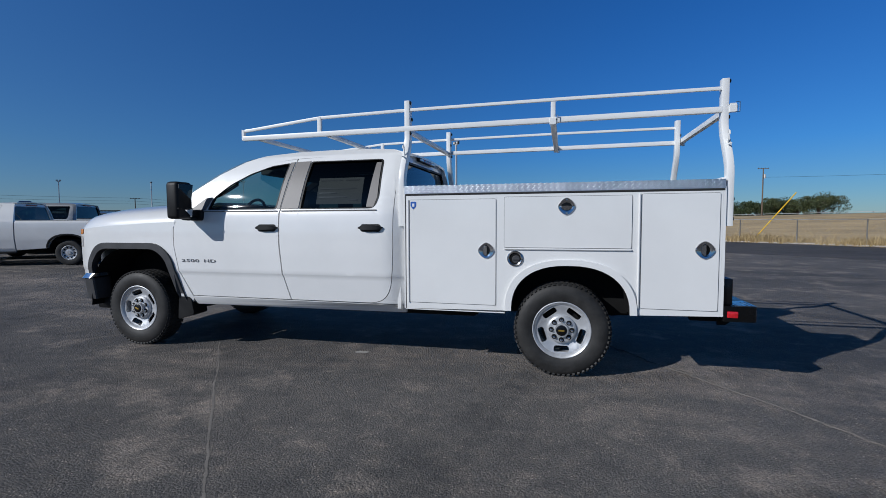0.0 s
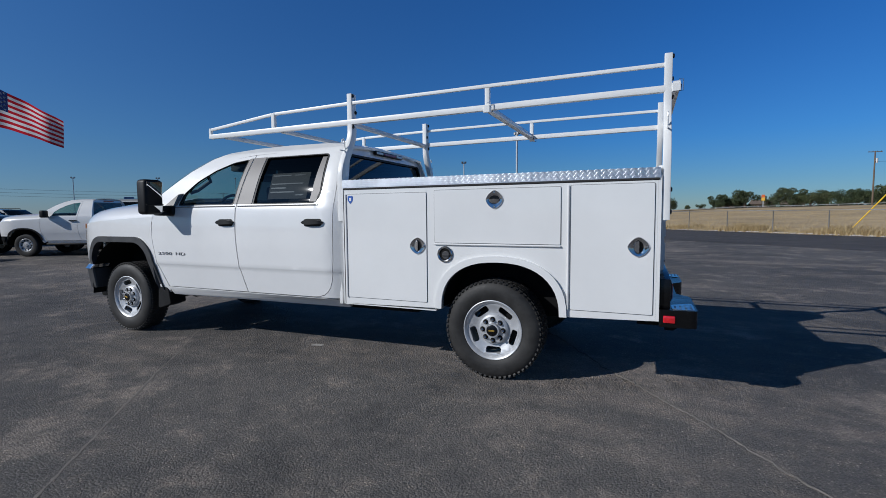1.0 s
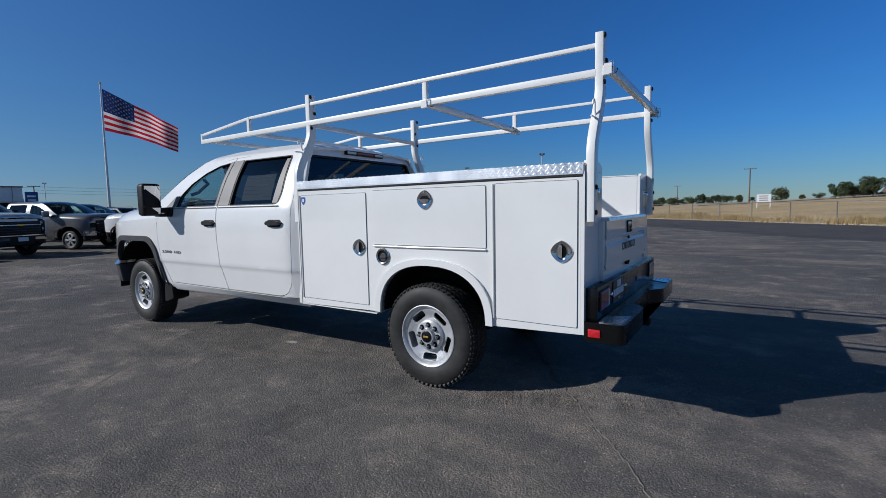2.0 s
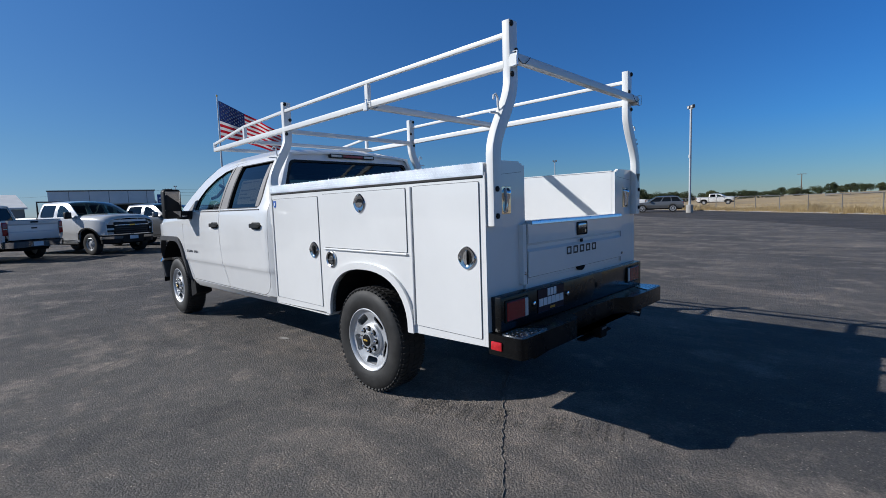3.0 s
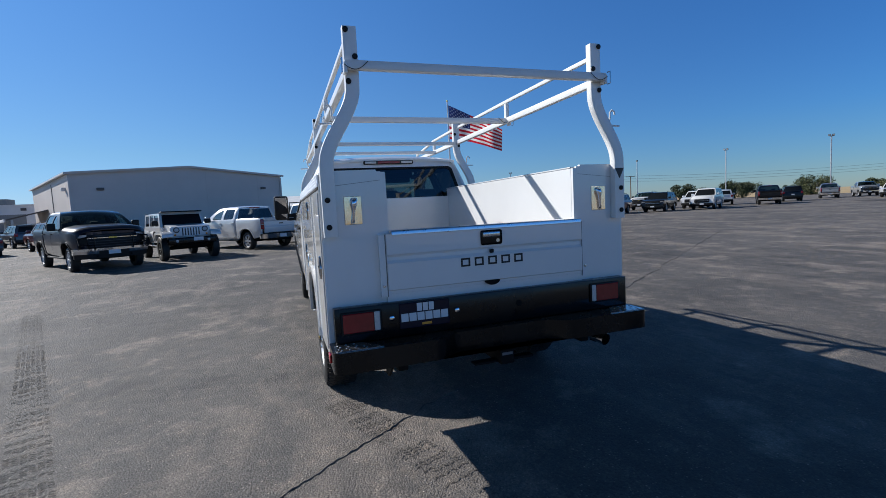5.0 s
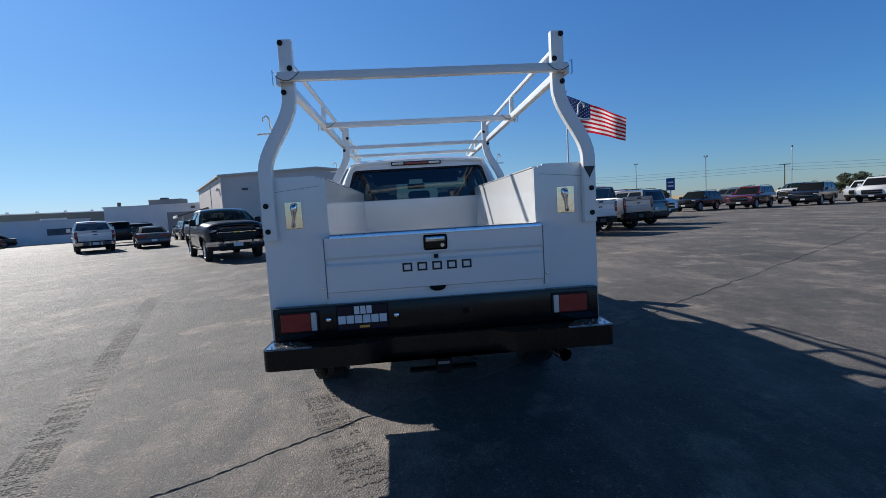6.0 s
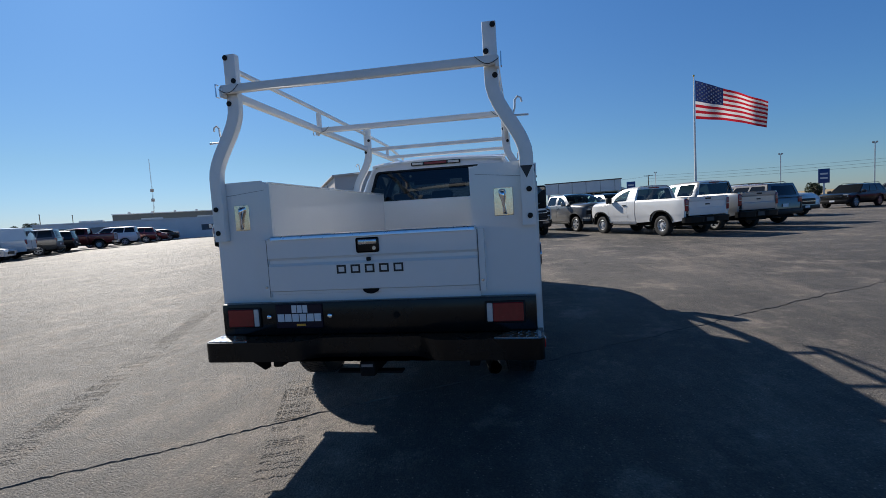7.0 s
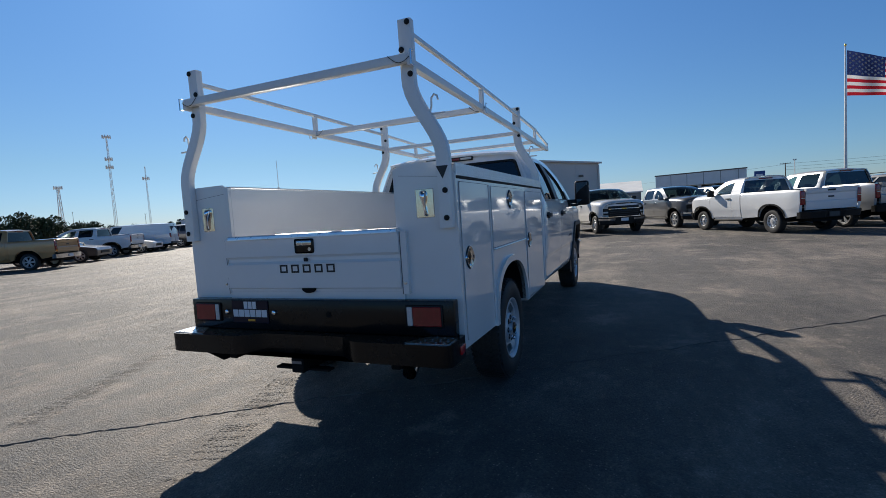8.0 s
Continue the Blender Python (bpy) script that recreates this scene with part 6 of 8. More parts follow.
def block(name, label, a, b, depth, h, wall_mat, roof_mat, lip=0.3):
    """A flat-roofed block behind the front line a-b."""
    av, bv = Vector((*a, 0)), Vector((*b, 0))
    u = (bv - av).normalized()
    back = Vector((-u.y, u.x, 0))
    if back.dot(av) < 0:
        back = -back
    m = Matrix(((u.x, back.x, 0, a[0]), (u.y, back.y, 0, a[1]), (0, 0, 1, 0), (0, 0, 0, 1)))
    w = (bv - av).length
    t = thing(name, label, "building", m=m)
    for nm, bx in (("front_wall", (0, w, 0, 0.25)), ("back_wall", (0, w, depth - 0.25, depth)), ("side_wall", (0, 0.25, 0.25, depth - 0.25)), ("side_wall", (w - 0.25, w, 0.25, depth - 0.25))):
        part(nm, boxed(*bx, -0.04, h), wall_mat, t)
    part("roof", boxed(0.25, w - 0.25, 0.25, depth - 0.25, h - 0.35, h - 0.15), roof_mat, t)
    part("parapet_cap", boxed(-0.12, w + 0.12, -0.14, 0.30, h + 0.001, h + lip * 0.5), ROOF_PALE, t)
    return t, w


wb, ww = block("white_workshop", "long white workshop with rooftop air conditioners", (-60.0, -39.2), (-63.0, -10.0), 24, 4.05, WALL_WHITE, WALL_GREY)
for x, zz in ((1.0, 0.7), (23.5, 0.8)):
    part("roof_pipe", lathe([(0, 0), (0.22, 0), (0.22, zz), (0, zz)], 10), TRIM_DARK, wb).matrix_basis = pose(x, 2, 4.1, 90) @ Matrix.Diagonal((1, -1, 1, 1)) @ pose(0, 0, 0, 180)
for x, w, hh in ((4.2, 4.2, 0.75), (12.5, 4.0, 0.8), (20.8, 2.6, 0.85)):
    ac = part("roof_unit", boxed(x, x + w, 3.0, 5.4, 4.05, 4.25 + hh, 0.04, 1), WALL_GREY, wb, "grey rooftop air conditioner")
    part("fan_cover", boxed(x + w * 0.3, x + w * 0.5, 3.6, 4.6, 4.25 + hh, 4.5 + hh, 0.04, 1), TRIM_DARK, ac)
for x in (7.5, 17.0):
    part("bay_door", boxed(x, x + 3.4, -0.06, -0.002, 0, 3.1, 0.01, 1), WALL_GREY, wb, "grey roller door")
part("wall_vent", boxed(10.5, 11.0, -0.10, -0.002, 3.5, 3.8), TRIM_DARK, wb)
lw = block("low_strip_building", "long low white building with a window and painted panel", (-59.0, -40.4), (-44.8, -58.2), 16, 2.75, WALL_WHITE, WALL_GREY)[0]
part("wall_panel", boxed(1.75, 4.3, -0.05, -0.002, 1.0, 1.8), varied("grey_blue_mural", (0.10, 0.13, 0.16), 0.6, amount=0.4, scale=0.8), lw, "grey-blue painted wall panel")
part("side_door", boxed(12.5, 13.5, -0.05, -0.002, 0, 2.05), GREY_PLASTIC, lw)
part("wall_panel", boxed(15.5, 21.5, -0.05, -0.002, 0.0, 2.2), WALL_GREY, lw, "grey roller doors")
for x in (2.0, 9.0, 16.0):
    part("roof_box", boxed(x, x + 2.6, 3, 5, 2.6, 3.15, 0.04, 1), ROOF_PALE, lw)
hw = block("long_hall", "long grey-green hall behind the low building", (-85.5, -46.0), (-67.5, -69.0), 20, 4.4, varied("grey_green_siding", (0.16, 0.165, 0.15), 0.7, amount=0.1, scale=0.5), ROOF_PALE)[0]
for i in range(8):
    part("roof_vent", boxed(1.5 + i * 3.6, 1.9 + i * 3.6, 2, 2.4, 4.2, 4.9), POLE_PAINT, hw)
# service canopy and the showroom's sloping roof
cn = thing("service_canopy", "white canopy with a deep fascia on steel columns", "canopy", m=Matrix(((0.272, -0.962, 0, -73.6), (0.962, 0.272, 0, 5.0), (0, 0, 1, 0), (0, 0, 0, 1))))
part("fascia", boxed(0, 11.4, 0, 0.3, 3.1, 4.75), ROOF_PALE, cn, "pale ribbed metal fascia")
for i in range(5):
    part("fascia_joint", boxed(2.1 * (i + 1) - 0.03, 2.1 * (i + 1) + 0.03, -0.03, -0.001, 3.1, 4.75), WALL_GREY, cn)
part("fascia_cap", boxed(-0.1, 11.5, -0.08, 0.4, 4.752, 4.9), TRIM_DARK, cn)
part("canopy_roof", boxed(0, 11.4, 0.3, 14, 3.3, 3.6), ROOF_PALE, cn)
for xx in (0.4, 5.7, 11.0):
    for yy in (0.6, 13.4):
        part("column", boxed(xx - 0.2, xx + 0.2, yy - 0.2, yy + 0.2, 0, 3.3, 0.02, 1), POLE_PAINT, cn)
part("dark_glazing", boxed(0, 11.4, 13.9, 14.2, 0, 3.29), GREY_PLASTIC, cn)
sr = thing("showroom", "low showroom with a pale sloping metal roof", "building", m=pose(-78, -13.5, 0, 0, 0, 0))
part("front_wall", boxed(0, 0.3, 0, 16.5, 0, 2.7), WALL_GREY, sr)
part("back_wall", boxed(-14, -13.7, 0, 16.5, 0, 4.6), WALL_GREY, sr)
for yy in (0.0, 16.2):
    part("side_wall", boxed(-13.7, 0, yy, yy + 0.3, 0, 2.7), WALL_GREY, sr)
part("roof", prism([(0.6, 2.705), (-14.2, 4.9), (-14.2, 5.1), (0.6, 2.92)], lambda x, z: (x, -0.3, z), lambda x, z: (x, 16.8, z)), ROOF_PALE, sr, "pale sloping metal roof")
# small far houses on the rise
BRICK_FAR = varied("far_brick", (0.26, 0.21, 0.17), 0.9, amount=0.2, scale=0.6)
SHINGLE = varied("brown_shingle", (0.17, 0.13, 0.10), 0.9, amount=0.2, scale=0.8)
for az, d, w in ((82.2, 215, 8), (79.3, 220, 7), (76.8, 225, 6)):
    x, y = far(az, d)
    hs = thing("far_house", "small far house with a brown pitched roof", "house", "far houses", m=pose(x, y, ground_z(x, y) - 0.9, 0, 0, 5))
    part("wall", boxed(-w / 2, w / 2, -3.5, 3.5, 0, 2.5), BRICK_FAR, hs)
    part("roof", prism([(-4.1, 2.505), (4.1, 2.505), (0, 4.3)], lambda yy, z: (-w / 2 - 0.4, yy, z), lambda yy, z: (w / 2 + 0.4, yy, z)), SHINGLE, hs)
    for xx in (-w * 0.3, w * 0.1):
        part("window", boxed(xx, xx + 1.2, -3.53, -3.502, 0.9, 2.0), GREY_PLASTIC, hs)
    part("door", boxed(w * 0.3, w * 0.3 + 0.95, -3.53, -3.502, 0, 2.05), DECAL_WHITE, hs)

# ---- trees ----
BARK = varied("bark", (0.10, 0.075, 0.055), 0.95, amount=0.3, scale=3, relief=0.02, grain=12)
LEAF = bpy.data.materials.new("live_oak_leaf")
LEAF.use_nodes = True
lnt = LEAF.node_tree
lb = lnt.nodes["Principled BSDF"]
lb.inputs["Roughness"].default_value = 0.65
lgeo = lnt.nodes.new("ShaderNodeNewGeometry")
loi = lnt.nodes.new("ShaderNodeObjectInfo")
l1 = ramp(lnt, lgeo.outputs["Random Per Island"], [(0.0, (0.022, 0.038, 0.012)), (0.6, (0.046, 0.066, 0.022)), (1.0, (0.085, 0.096, 0.038))])
l2 = ramp(lnt, loi.outputs["Random"], [(0.0, (0.75, 0.85, 0.8)), (0.6, (1.05, 1.0, 1.0)), (1.0, (1.4, 1.22, 0.95))])
lnt.links.new(mix_color(lnt, l1.outputs[0], l2.outputs[0], 1.0, "MULTIPLY"), lb.inputs["Base Color"])


def build_tree(seed, spread, height, leaves, name="tree"):
    rnd = random.Random(seed)
    t = thing(name, "dense dark green live oak with a broad uneven crown", "tree", "far trees")
    bm = bmesh.new()
    sweep([(0, 0, 0), (0.06, 0.03, height * 0.2), (0.0, 0.1, height * 0.42)], pipe(0.055 * height, 8), up=(1, 0, 0), bm=bm)
    clumps = []
    for i in range(9):
        a = rnd.uniform(0, 6.28)
        r = spread * rnd.uniform(0.25, 0.8)
        tip = Vector((r * math.cos(a), r * math.sin(a), height * rnd.uniform(0.45, 0.88)))
        root = Vector((0, 0.05, height * rnd.uniform(0.2, 0.4)))
        sweep([root, root.lerp(tip, 0.5) + Vector((0, 0, 0.05 * height)), tip], pipe(0.016 * height, 5), up=(0.3, 1, 0.2), bm=bm)
        clumps.append((tip, spread * rnd.uniform(0.26, 0.46)))
    for i in range(9):
        a = rnd.uniform(0, 6.28)
        r = spread * rnd.uniform(0.1, 0.85)
        clumps.append((Vector((r * math.cos(a), r * math.sin(a), height * rnd.uniform(0.18, 0.82) * (1 - 0.25 * r / spread))), spread * rnd.uniform(0.2, 0.4)))
    part("trunk", bm, BARK, t)
    vv, ff = [], []
    for i in range(leaves):
        c, r = clumps[rnd.randrange(len(clumps))]
        d = Vector((rnd.gauss(0, 1), rnd.gauss(0, 1), rnd.gauss(0, 1))).normalized() * r * rnd.uniform(0.55, 1.05)
        p = c + Vector((d.x, d.y, d.z * 0.72))
        p.z = max(p.z, height * 0.06)
        q = Euler((rnd.uniform(0, 6), rnd.uniform(0, 6), rnd.uniform(0, 6))).to_matrix()
        sz = rnd.uniform(0.10, 0.25) * (height / 7)
        i0 = len(vv)
        for u, v in ((-1, -0.2), (0, -0.6), (1, 0.1), (0.1, 0.7)):
            vv.append(p + q @ Vector((u * sz, v * sz, rnd.uniform(-0.2, 0.2) * sz)))
        ff.append((i0, i0 + 1, i0 + 2, i0 + 3))
    me = bpy.data.meshes.new("crown")
    me.from_pydata(vv, [], ff)
    me.materials.append(LEAF)
    cr = new("crown", me)
    cr.parent = t
    return t


protos = [build_tree(k, sp, 7.0, 5600) for k, sp in ((1, 4.6), (2, 5.4), (3, 3.8), (4, 6.2))]
tr = random.Random(12)
TREES = [(94.4, 205, 2.6), (95.8, 210, 2.6), (97.8, 190, 3.0), (99.8, 190, 2.6), (101.8, 200, 2.8), (103.5, 180, 3.2), (105.4, 170, 3.6), (107.6, 170, 3.4), (109.2, 165, 3.6), (110.8, 150, 3.6), (112.6, 150, 4.8), (114.6, 150, 4.2), (116.3, 140, 5.0), (117.8, 140, 3.6), (119.2, 160, 3.6), (123.8, 130, 4.4), (125.6, 150, 2.8), (129.5, 130, 4.6), (131.2, 120, 4.2), (133.2, 150, 3.2), (135.4, 115, 4.0), (137.2, 130, 3.0), (151.4, 100, 2.9), (143.0, 170, 3.2), (-127.2, 125, 3.2), (-130.6, 130, 4.4), (-132.8, 140, 2.8), (-136.0, 150, 3.6), (93.7, 184, 2.9), (92.7, 184, 2.8), (91.7, 184, 2.6), (88.0, 174, 4.0), (83.4, 169, 4.7), (82.6, 172, 4.0), (80.9, 169, 6.0), (78.6, 184, 4.4), (77.0, 158, 5.8), (75.5, 158, 4.8), (74.1, 168, 5.2), (72.8, 166, 4.6), (72.0, 163, 4.9), (70.9, 163, 4.8), (70.1, 163, 5.9), (68.9, 165, 5.4), (67.8, 165, 5.0), (66.2, 143, 6.0), (86.2, 190, 1.8), (85.0, 190, 2.0), (90.4, 195, 1.7), (89.4, 195, 1.9), (-111.5, 76, 4.4), (-113.2, 84, 5.0), (-114.9, 80, 5.4), (-116.4, 92, 4.6), (-117.8, 84, 5.0), (-119.3, 96, 4.3), (-120.6, 104, 4.4), (-122.0, 110, 3.6), (-123.6, 120, 3.8), (-125.2, 125, 3.6), (-128.8, 130, 4.6), (-129.8, 135, 4.2)]
TREES += [(az, 205 + 12 * math.sin(az * 2.3), 3.0 + 0.8 * math.sin(az * 5.1)) for az in steps(95.2, 118.5, 26)]
for k, (az, d, h) in enumerate(TREES):
    x, y = far(az, d)
    m = pose(x, y, ground_z(x, y) - 0.22 * h, 0, 0, tr.uniform(0, 360)) @ Matrix.Diagonal((h / 7 * tr.uniform(0.9, 1.25), h / 7 * tr.uniform(0.9, 1.25), 1.18 * h / 7, 1))
    if k < 4:
        protos[k].matrix_world = m
    else:
        made = copy_thing(protos[k % 4], Matrix.Identity(4))
        made.matrix_basis = m

# ---- parked vehicles ----
PAINTS = {
    "white": paint("fleet_white", (0.76, 0.76, 0.75)),
    "silver": paint("silver_metallic", (0.40, 0.41, 0.42), 0.5),
    "pale": paint("pale_silver_metallic", (0.68, 0.69, 0.69), 0.15),
    "grey": paint("grey_metallic", (0.055, 0.058, 0.064), 0.3),
    "black": paint("black_metallic", (0.008, 0.008, 0.010), 0.0, coat=0.4),
    "navy": paint("navy_metallic", (0.005, 0.008, 0.022), 0.0, coat=0.4),
    "red": paint("dark_red_metallic", (0.16, 0.012, 0.016), 0.3),
    "tan": paint("tan_metallic", (0.50, 0.27, 0.11), 0.15),
    "steel": paint("steel_grey_metallic", (0.17, 0.172, 0.175), 0.35),
}
GLASS_CAR = varied("dark_car_glass", (0.012, 0.014, 0.016), 0.06, coat=0.15, amount=0.1, rvar=0.02, spec=0.25)


def arch_line(cx, r, zc, z0, n=10):
    """The lower edge of a body over one wheel, front to rear."""
    a0 = math.asin(max(-1.0, min(1.0, (z0 - zc) / r)))
    return [(cx + r * math.cos(a), zc + r * math.sin(a)) for a in steps(a0, math.pi - a0, n)]


def slab(outline, w, top_in=0.05, bevel=0.04, z_in=0.95):
    """A body from its side outline: pulled in towards the top, with softened long edges."""
    def where(s):
        return lambda x, z: (x, s * (w - top_in * max(0.0, min(1.0, (z - z_in) / 0.4)) - 0.05 * max(0.0, min(1.0, (0.62 - z) / 0.2))), z)
    bm = bmesh.new()
    rows = []
    for s, k in ((-1, 1.0), (-1, -1), (1, -1), (1, 1.0)):
        f = where(s)
        c = Vector((sum(p[0] for p in outline) / len(outline), 0, sum(p[1] for p in outline) / len(outline)))
        ring = []
        for x, z in outline:
            p = Vector(f(x, z))
            if k == 1.0:
                q = Vector((x, 0, z)) - c
                ln = max(0.2, q.length)
                p.x -= q.x / ln * bevel
                p.z -= q.z / ln * bevel
            else:
                p.y -= s * bevel
            ring.append(bm.verts.new(p))
        rows.append(ring)
    n = len(outline)
    for a, b in zip(rows, rows[1:]):
        for i in range(n):
            bm.faces.new((a[i], a[(i + 1) % n], b[(i + 1) % n], b[i]))
    fa = bm.faces.new(rows[0])
    fb = bm.faces.new(rows[-1][::-1])
    bmesh.ops.triangulate(bm, faces=[fa, fb])
    return bm


CAR_WHEELS = {}


def car_wheel(style, r):
    """The shared meshes of a tyre and a rim; the outer face looks to -y."""
    key = (style, r)
    if key in CAR_WHEELS:
        return CAR_WHEELS[key]
    q = r * (0.60 if style != "alloy" else 0.70)
    ty = finish(lathe([(q, 0.11), (q, -0.11), (r * 0.80, -0.13), (r * 0.95, -0.115), (r, -0.09), (r, 0.09), (r * 0.95, 0.115), (r * 0.8, 0.13), (q, 0.11)], 28), "tyre", RUBBER)
    rim = lathe([(q, -0.10), (q * 0.93, -0.112), (q * 0.88, -0.095), (q * 0.85, -0.02), (0, -0.02)], 28)
    well = bmesh.new()
    metal = RIM if style != "black" else BLACK_COAT
    if style == "steel":
        lathe([(q * 0.86, -0.085), (q * 0.55, -0.065), (q * 0.45, -0.095), (q * 0.22, -0.10), (q * 0.2, -0.12), (0, -0.12)], 20, bm=rim)
        lathe([(0.026, -0.0845), (0, -0.0845)], 8, bm=well)
    else:
        lathe([(q * 0.3, -0.09), (q * 0.2, -0.105), (0, -0.105)], 16, bm=rim)
        for i in range(6):
            a = 2 * math.pi * i / 6
            for da in (-0.14, 0.14):
                c0, c1 = a + da * 0.3, a + da
                sweep([(q * 0.15 * math.cos(c0), -0.095, q * 0.15 * math.sin(c0)), (q * 0.92 * math.cos(c1), -0.092, q * 0.92 * math.sin(c1))], bar(0.034 * r / 0.4, 0.03, 0.006), up=(0, 1, 0), bm=rim)
        lathe([(q * 0.84, -0.025), (0, -0.025)], 20, bm=well)
    CAR_WHEELS[key] = (ty, finish(rim, "rim", metal), finish(well, "rim_recess", FRAME_DARK))
    return CAR_WHEELS[key]


def add_wheels(car, xf, xr, half, r, style):
    ty, rim, well = car_wheel(style, r)
    for x in (xf, xr):
        for s in (-1, 1):
            w = new("wheel")
            w.parent = car
            w.matrix_basis = pose(x, s * (half - 0.14), r, 0, 0, 0 if s < 0 else 180)
            for nm, me in (("tyre", ty), ("rim", rim), ("rim_recess", well)):
                for k in range(10 if nm == "rim_recess" and style == "steel" else 1):
                    o = new(nm, me)
                    o.parent = w
                    if style == "steel" and nm == "rim_recess":
                        q = r * 0.42
                        o.location = (q * math.cos(0.628 * k), 0, q * math.sin(0.628 * k))


def bulge(hw, z, zt):
    """Half the width of a body side at height z: fullest at the wheels, with a shoulder below the windows."""
    return hw - 0.055 * max(0.0, (0.72 - z) / 0.25) ** 1.5 - (0.03 * max(0.0, (z - 0.95) / 0.2) if z < zt - 0.12 else 0.03 + 0.25 * (z - zt + 0.12))


def body_sides(car, outline, hw, zt, mat, axles, arch, r):
    """Curved side panels with a pressed lip round each wheel."""
    for s in (-1, 1):
        part("side_panel", skin(outline, lambda x, z: (x, s * bulge(hw, z, zt), z), (0, -s * 0.05, 0), cuts_v=[0.55, 0.64, 0.74, 0.86, 0.98, 1.08, zt - 0.12, zt - 0.06]), mat, car)
        for ax in axles:
            ring = [(ax + (arch + 0.045) * math.cos(a), r + (arch + 0.045) * math.sin(a)) for a in steps(0.12, math.pi - 0.12, 16)] + [(ax + (arch - 0.012) * math.cos(a), r + (arch - 0.012) * math.sin(a)) for a in steps(math.pi - 0.12, 0.12, 16)]
            part("wheel_arch", skin(ring, lambda x, z: (x, s * (bulge(hw, z, zt) + 0.016), z), (0, -s * 0.03, 0)), mat, car)


def lamps(car, x, half, z0, z1, w, mat, nm, face):
    for s in (-1, 1):
        y0, y1 = sorted((s * half, s * (half - w)))
        part(nm, boxed(x - 0.10 if face > 0 else x - 0.02, x + 0.02 if face > 0 else x + 0.10, y0, y1, z0, z1, 0.015, 2), mat, car)


def greenhouse(car, mat, x0, x1, yb, zb, x2, x3, yt, zt, splits, front=True, rear=True, glass_mat=None, body_name="cab_roof"):
    """Roof, bowed sides with real window openings, and curved end panes. x0, x2: rear, x1, x3: front, below and above."""
    glass_mat = glass_mat or GLASS_CAR
    lo, eave = zb - 0.03, zt - 0.055
    def wide(z):
        v = max(0.0, min(1.0, (z - lo) / (eave - lo)))
        return yb + (yt + 0.03 - yb) * (0.55 * v + 0.45 * v * v)
    def ends(v):
        return x0 + (x2 - x0) * v ** 1.15, x1 + (x3 - x1) * v
    outline = [(ends(v)[0], lo + (eave - lo) * v) for v in steps(0, 1, 6)] + [(x2 + (x3 - x2) * k, eave + 0.02 * math.sin(math.pi * k)) for k in steps(0.1, 0.9, 6)] + [(ends(v)[1], lo + (eave - lo) * v) for v in steps(1, 0, 6)]
    holes = []
    for ua, ub in splits:
        pts = []
        for u, v in ((ua, 0.12), (ub, 0.12), (ub, 0.90), (ua, 0.90)):
            a, b = ends(v)
            pts.append((a + (b - a) * u, lo + (eave - lo) * v))
        holes.append(rounded(pts, 0.045, 3))
    cuts = steps(lo, eave, 6)[1:-1]
    for s in (-1, 1):
        part("cab_side", skin(outline, lambda x, z: (x, s * wide(z), z), (0, -s * 0.05, 0), holes, cuts_v=cuts), mat, car)
        for h in holes:
            part("side_window", skin(h, lambda x, z: (x, s * (wide(z) - 0.014), z), None, cuts_v=cuts), glass_mat, car)
    top = lambda u, v: (x2 + (x3 - x2) * u, v * wide(eave), eave + 0.02 * math.sin(math.pi * max(0.0, min(1.0, u))) + 0.055 * (1 - abs(v) ** 2.4) * min(1.0, 0.35 + 3.0 * min(u, 1 - u)))
    part(body_name, sheet(top, steps(0, 1, 10), [-1, -0.96, -0.88, -0.7, -0.4, 0, 0.4, 0.7, 0.88, 0.96, 1], (0, 0, -0.02)), mat, car)
    for wanted, end, nm in ((front, 1, "windscreen"), (rear, 0, "rear_window")):
        sgn = 1 if end else -1
        def face(u, v, out=0.0):
            z = lo + (eave + 0.03 - lo) * u
            return (ends(u)[end] + sgn * (0.09 * (1 - v * v) * (1 - 0.5 * u) + out), v * (wide(z) - 0.012), z)
        part(nm if wanted else "end_panel", sheet(face, steps(0, 1, 6), steps(-1, 1, 8)), glass_mat if wanted else mat, car)
        if wanted:
            for s in (-1, 1):
                part("pillar", sheet(lambda u, v: face(u, s * v, 0.012), steps(0, 1, 6), [0.91 if end else 0.80, 0.96, 1.0]), mat, car)
            part("header", sheet(lambda u, v: face(u, v, 0.012), [0.86 if end else 0.82, 0.93, 1.0], steps(-1, 1, 8)), mat, car)
            if not end:
                part("window_ledge", sheet(lambda u, v: face(u, v, 0.012), [0.0, 0.08, 0.14], steps(-1, 1, 8)), mat, car)


def seams_and_handles(car, xs, half, z0, z1, handles, mat):
    for s in (-1, 1):
        for x in xs:
            part("door_gap", boxed(x - 0.006, x + 0.006, min(s * (half - 0.05), s * (half + 0.026)), max(s * (half - 0.05), s * (half + 0.026)), z0, z1 - 0.14), SEAM, car)
        for x in handles:
            part("door_handle", boxed(x - 0.11, x + 0.11, min(s * half, s * (half + 0.045)), max(s * half, s * (half + 0.045)), z1 - 0.17, z1 - 0.12, 0.008, 1), mat, car)


def side_mirrors(car, x, half, z, mat, size=1.0):
    for s in (-1, 1):
        y0, y1 = sorted((s * (half + 0.02), s * (half + 0.02 + 0.24 * size)))
        part("wing_mirror", boxed(x - 0.07, x + 0.10, y0, y1, z, z + 0.20 * size, 0.03, 2), mat, car)


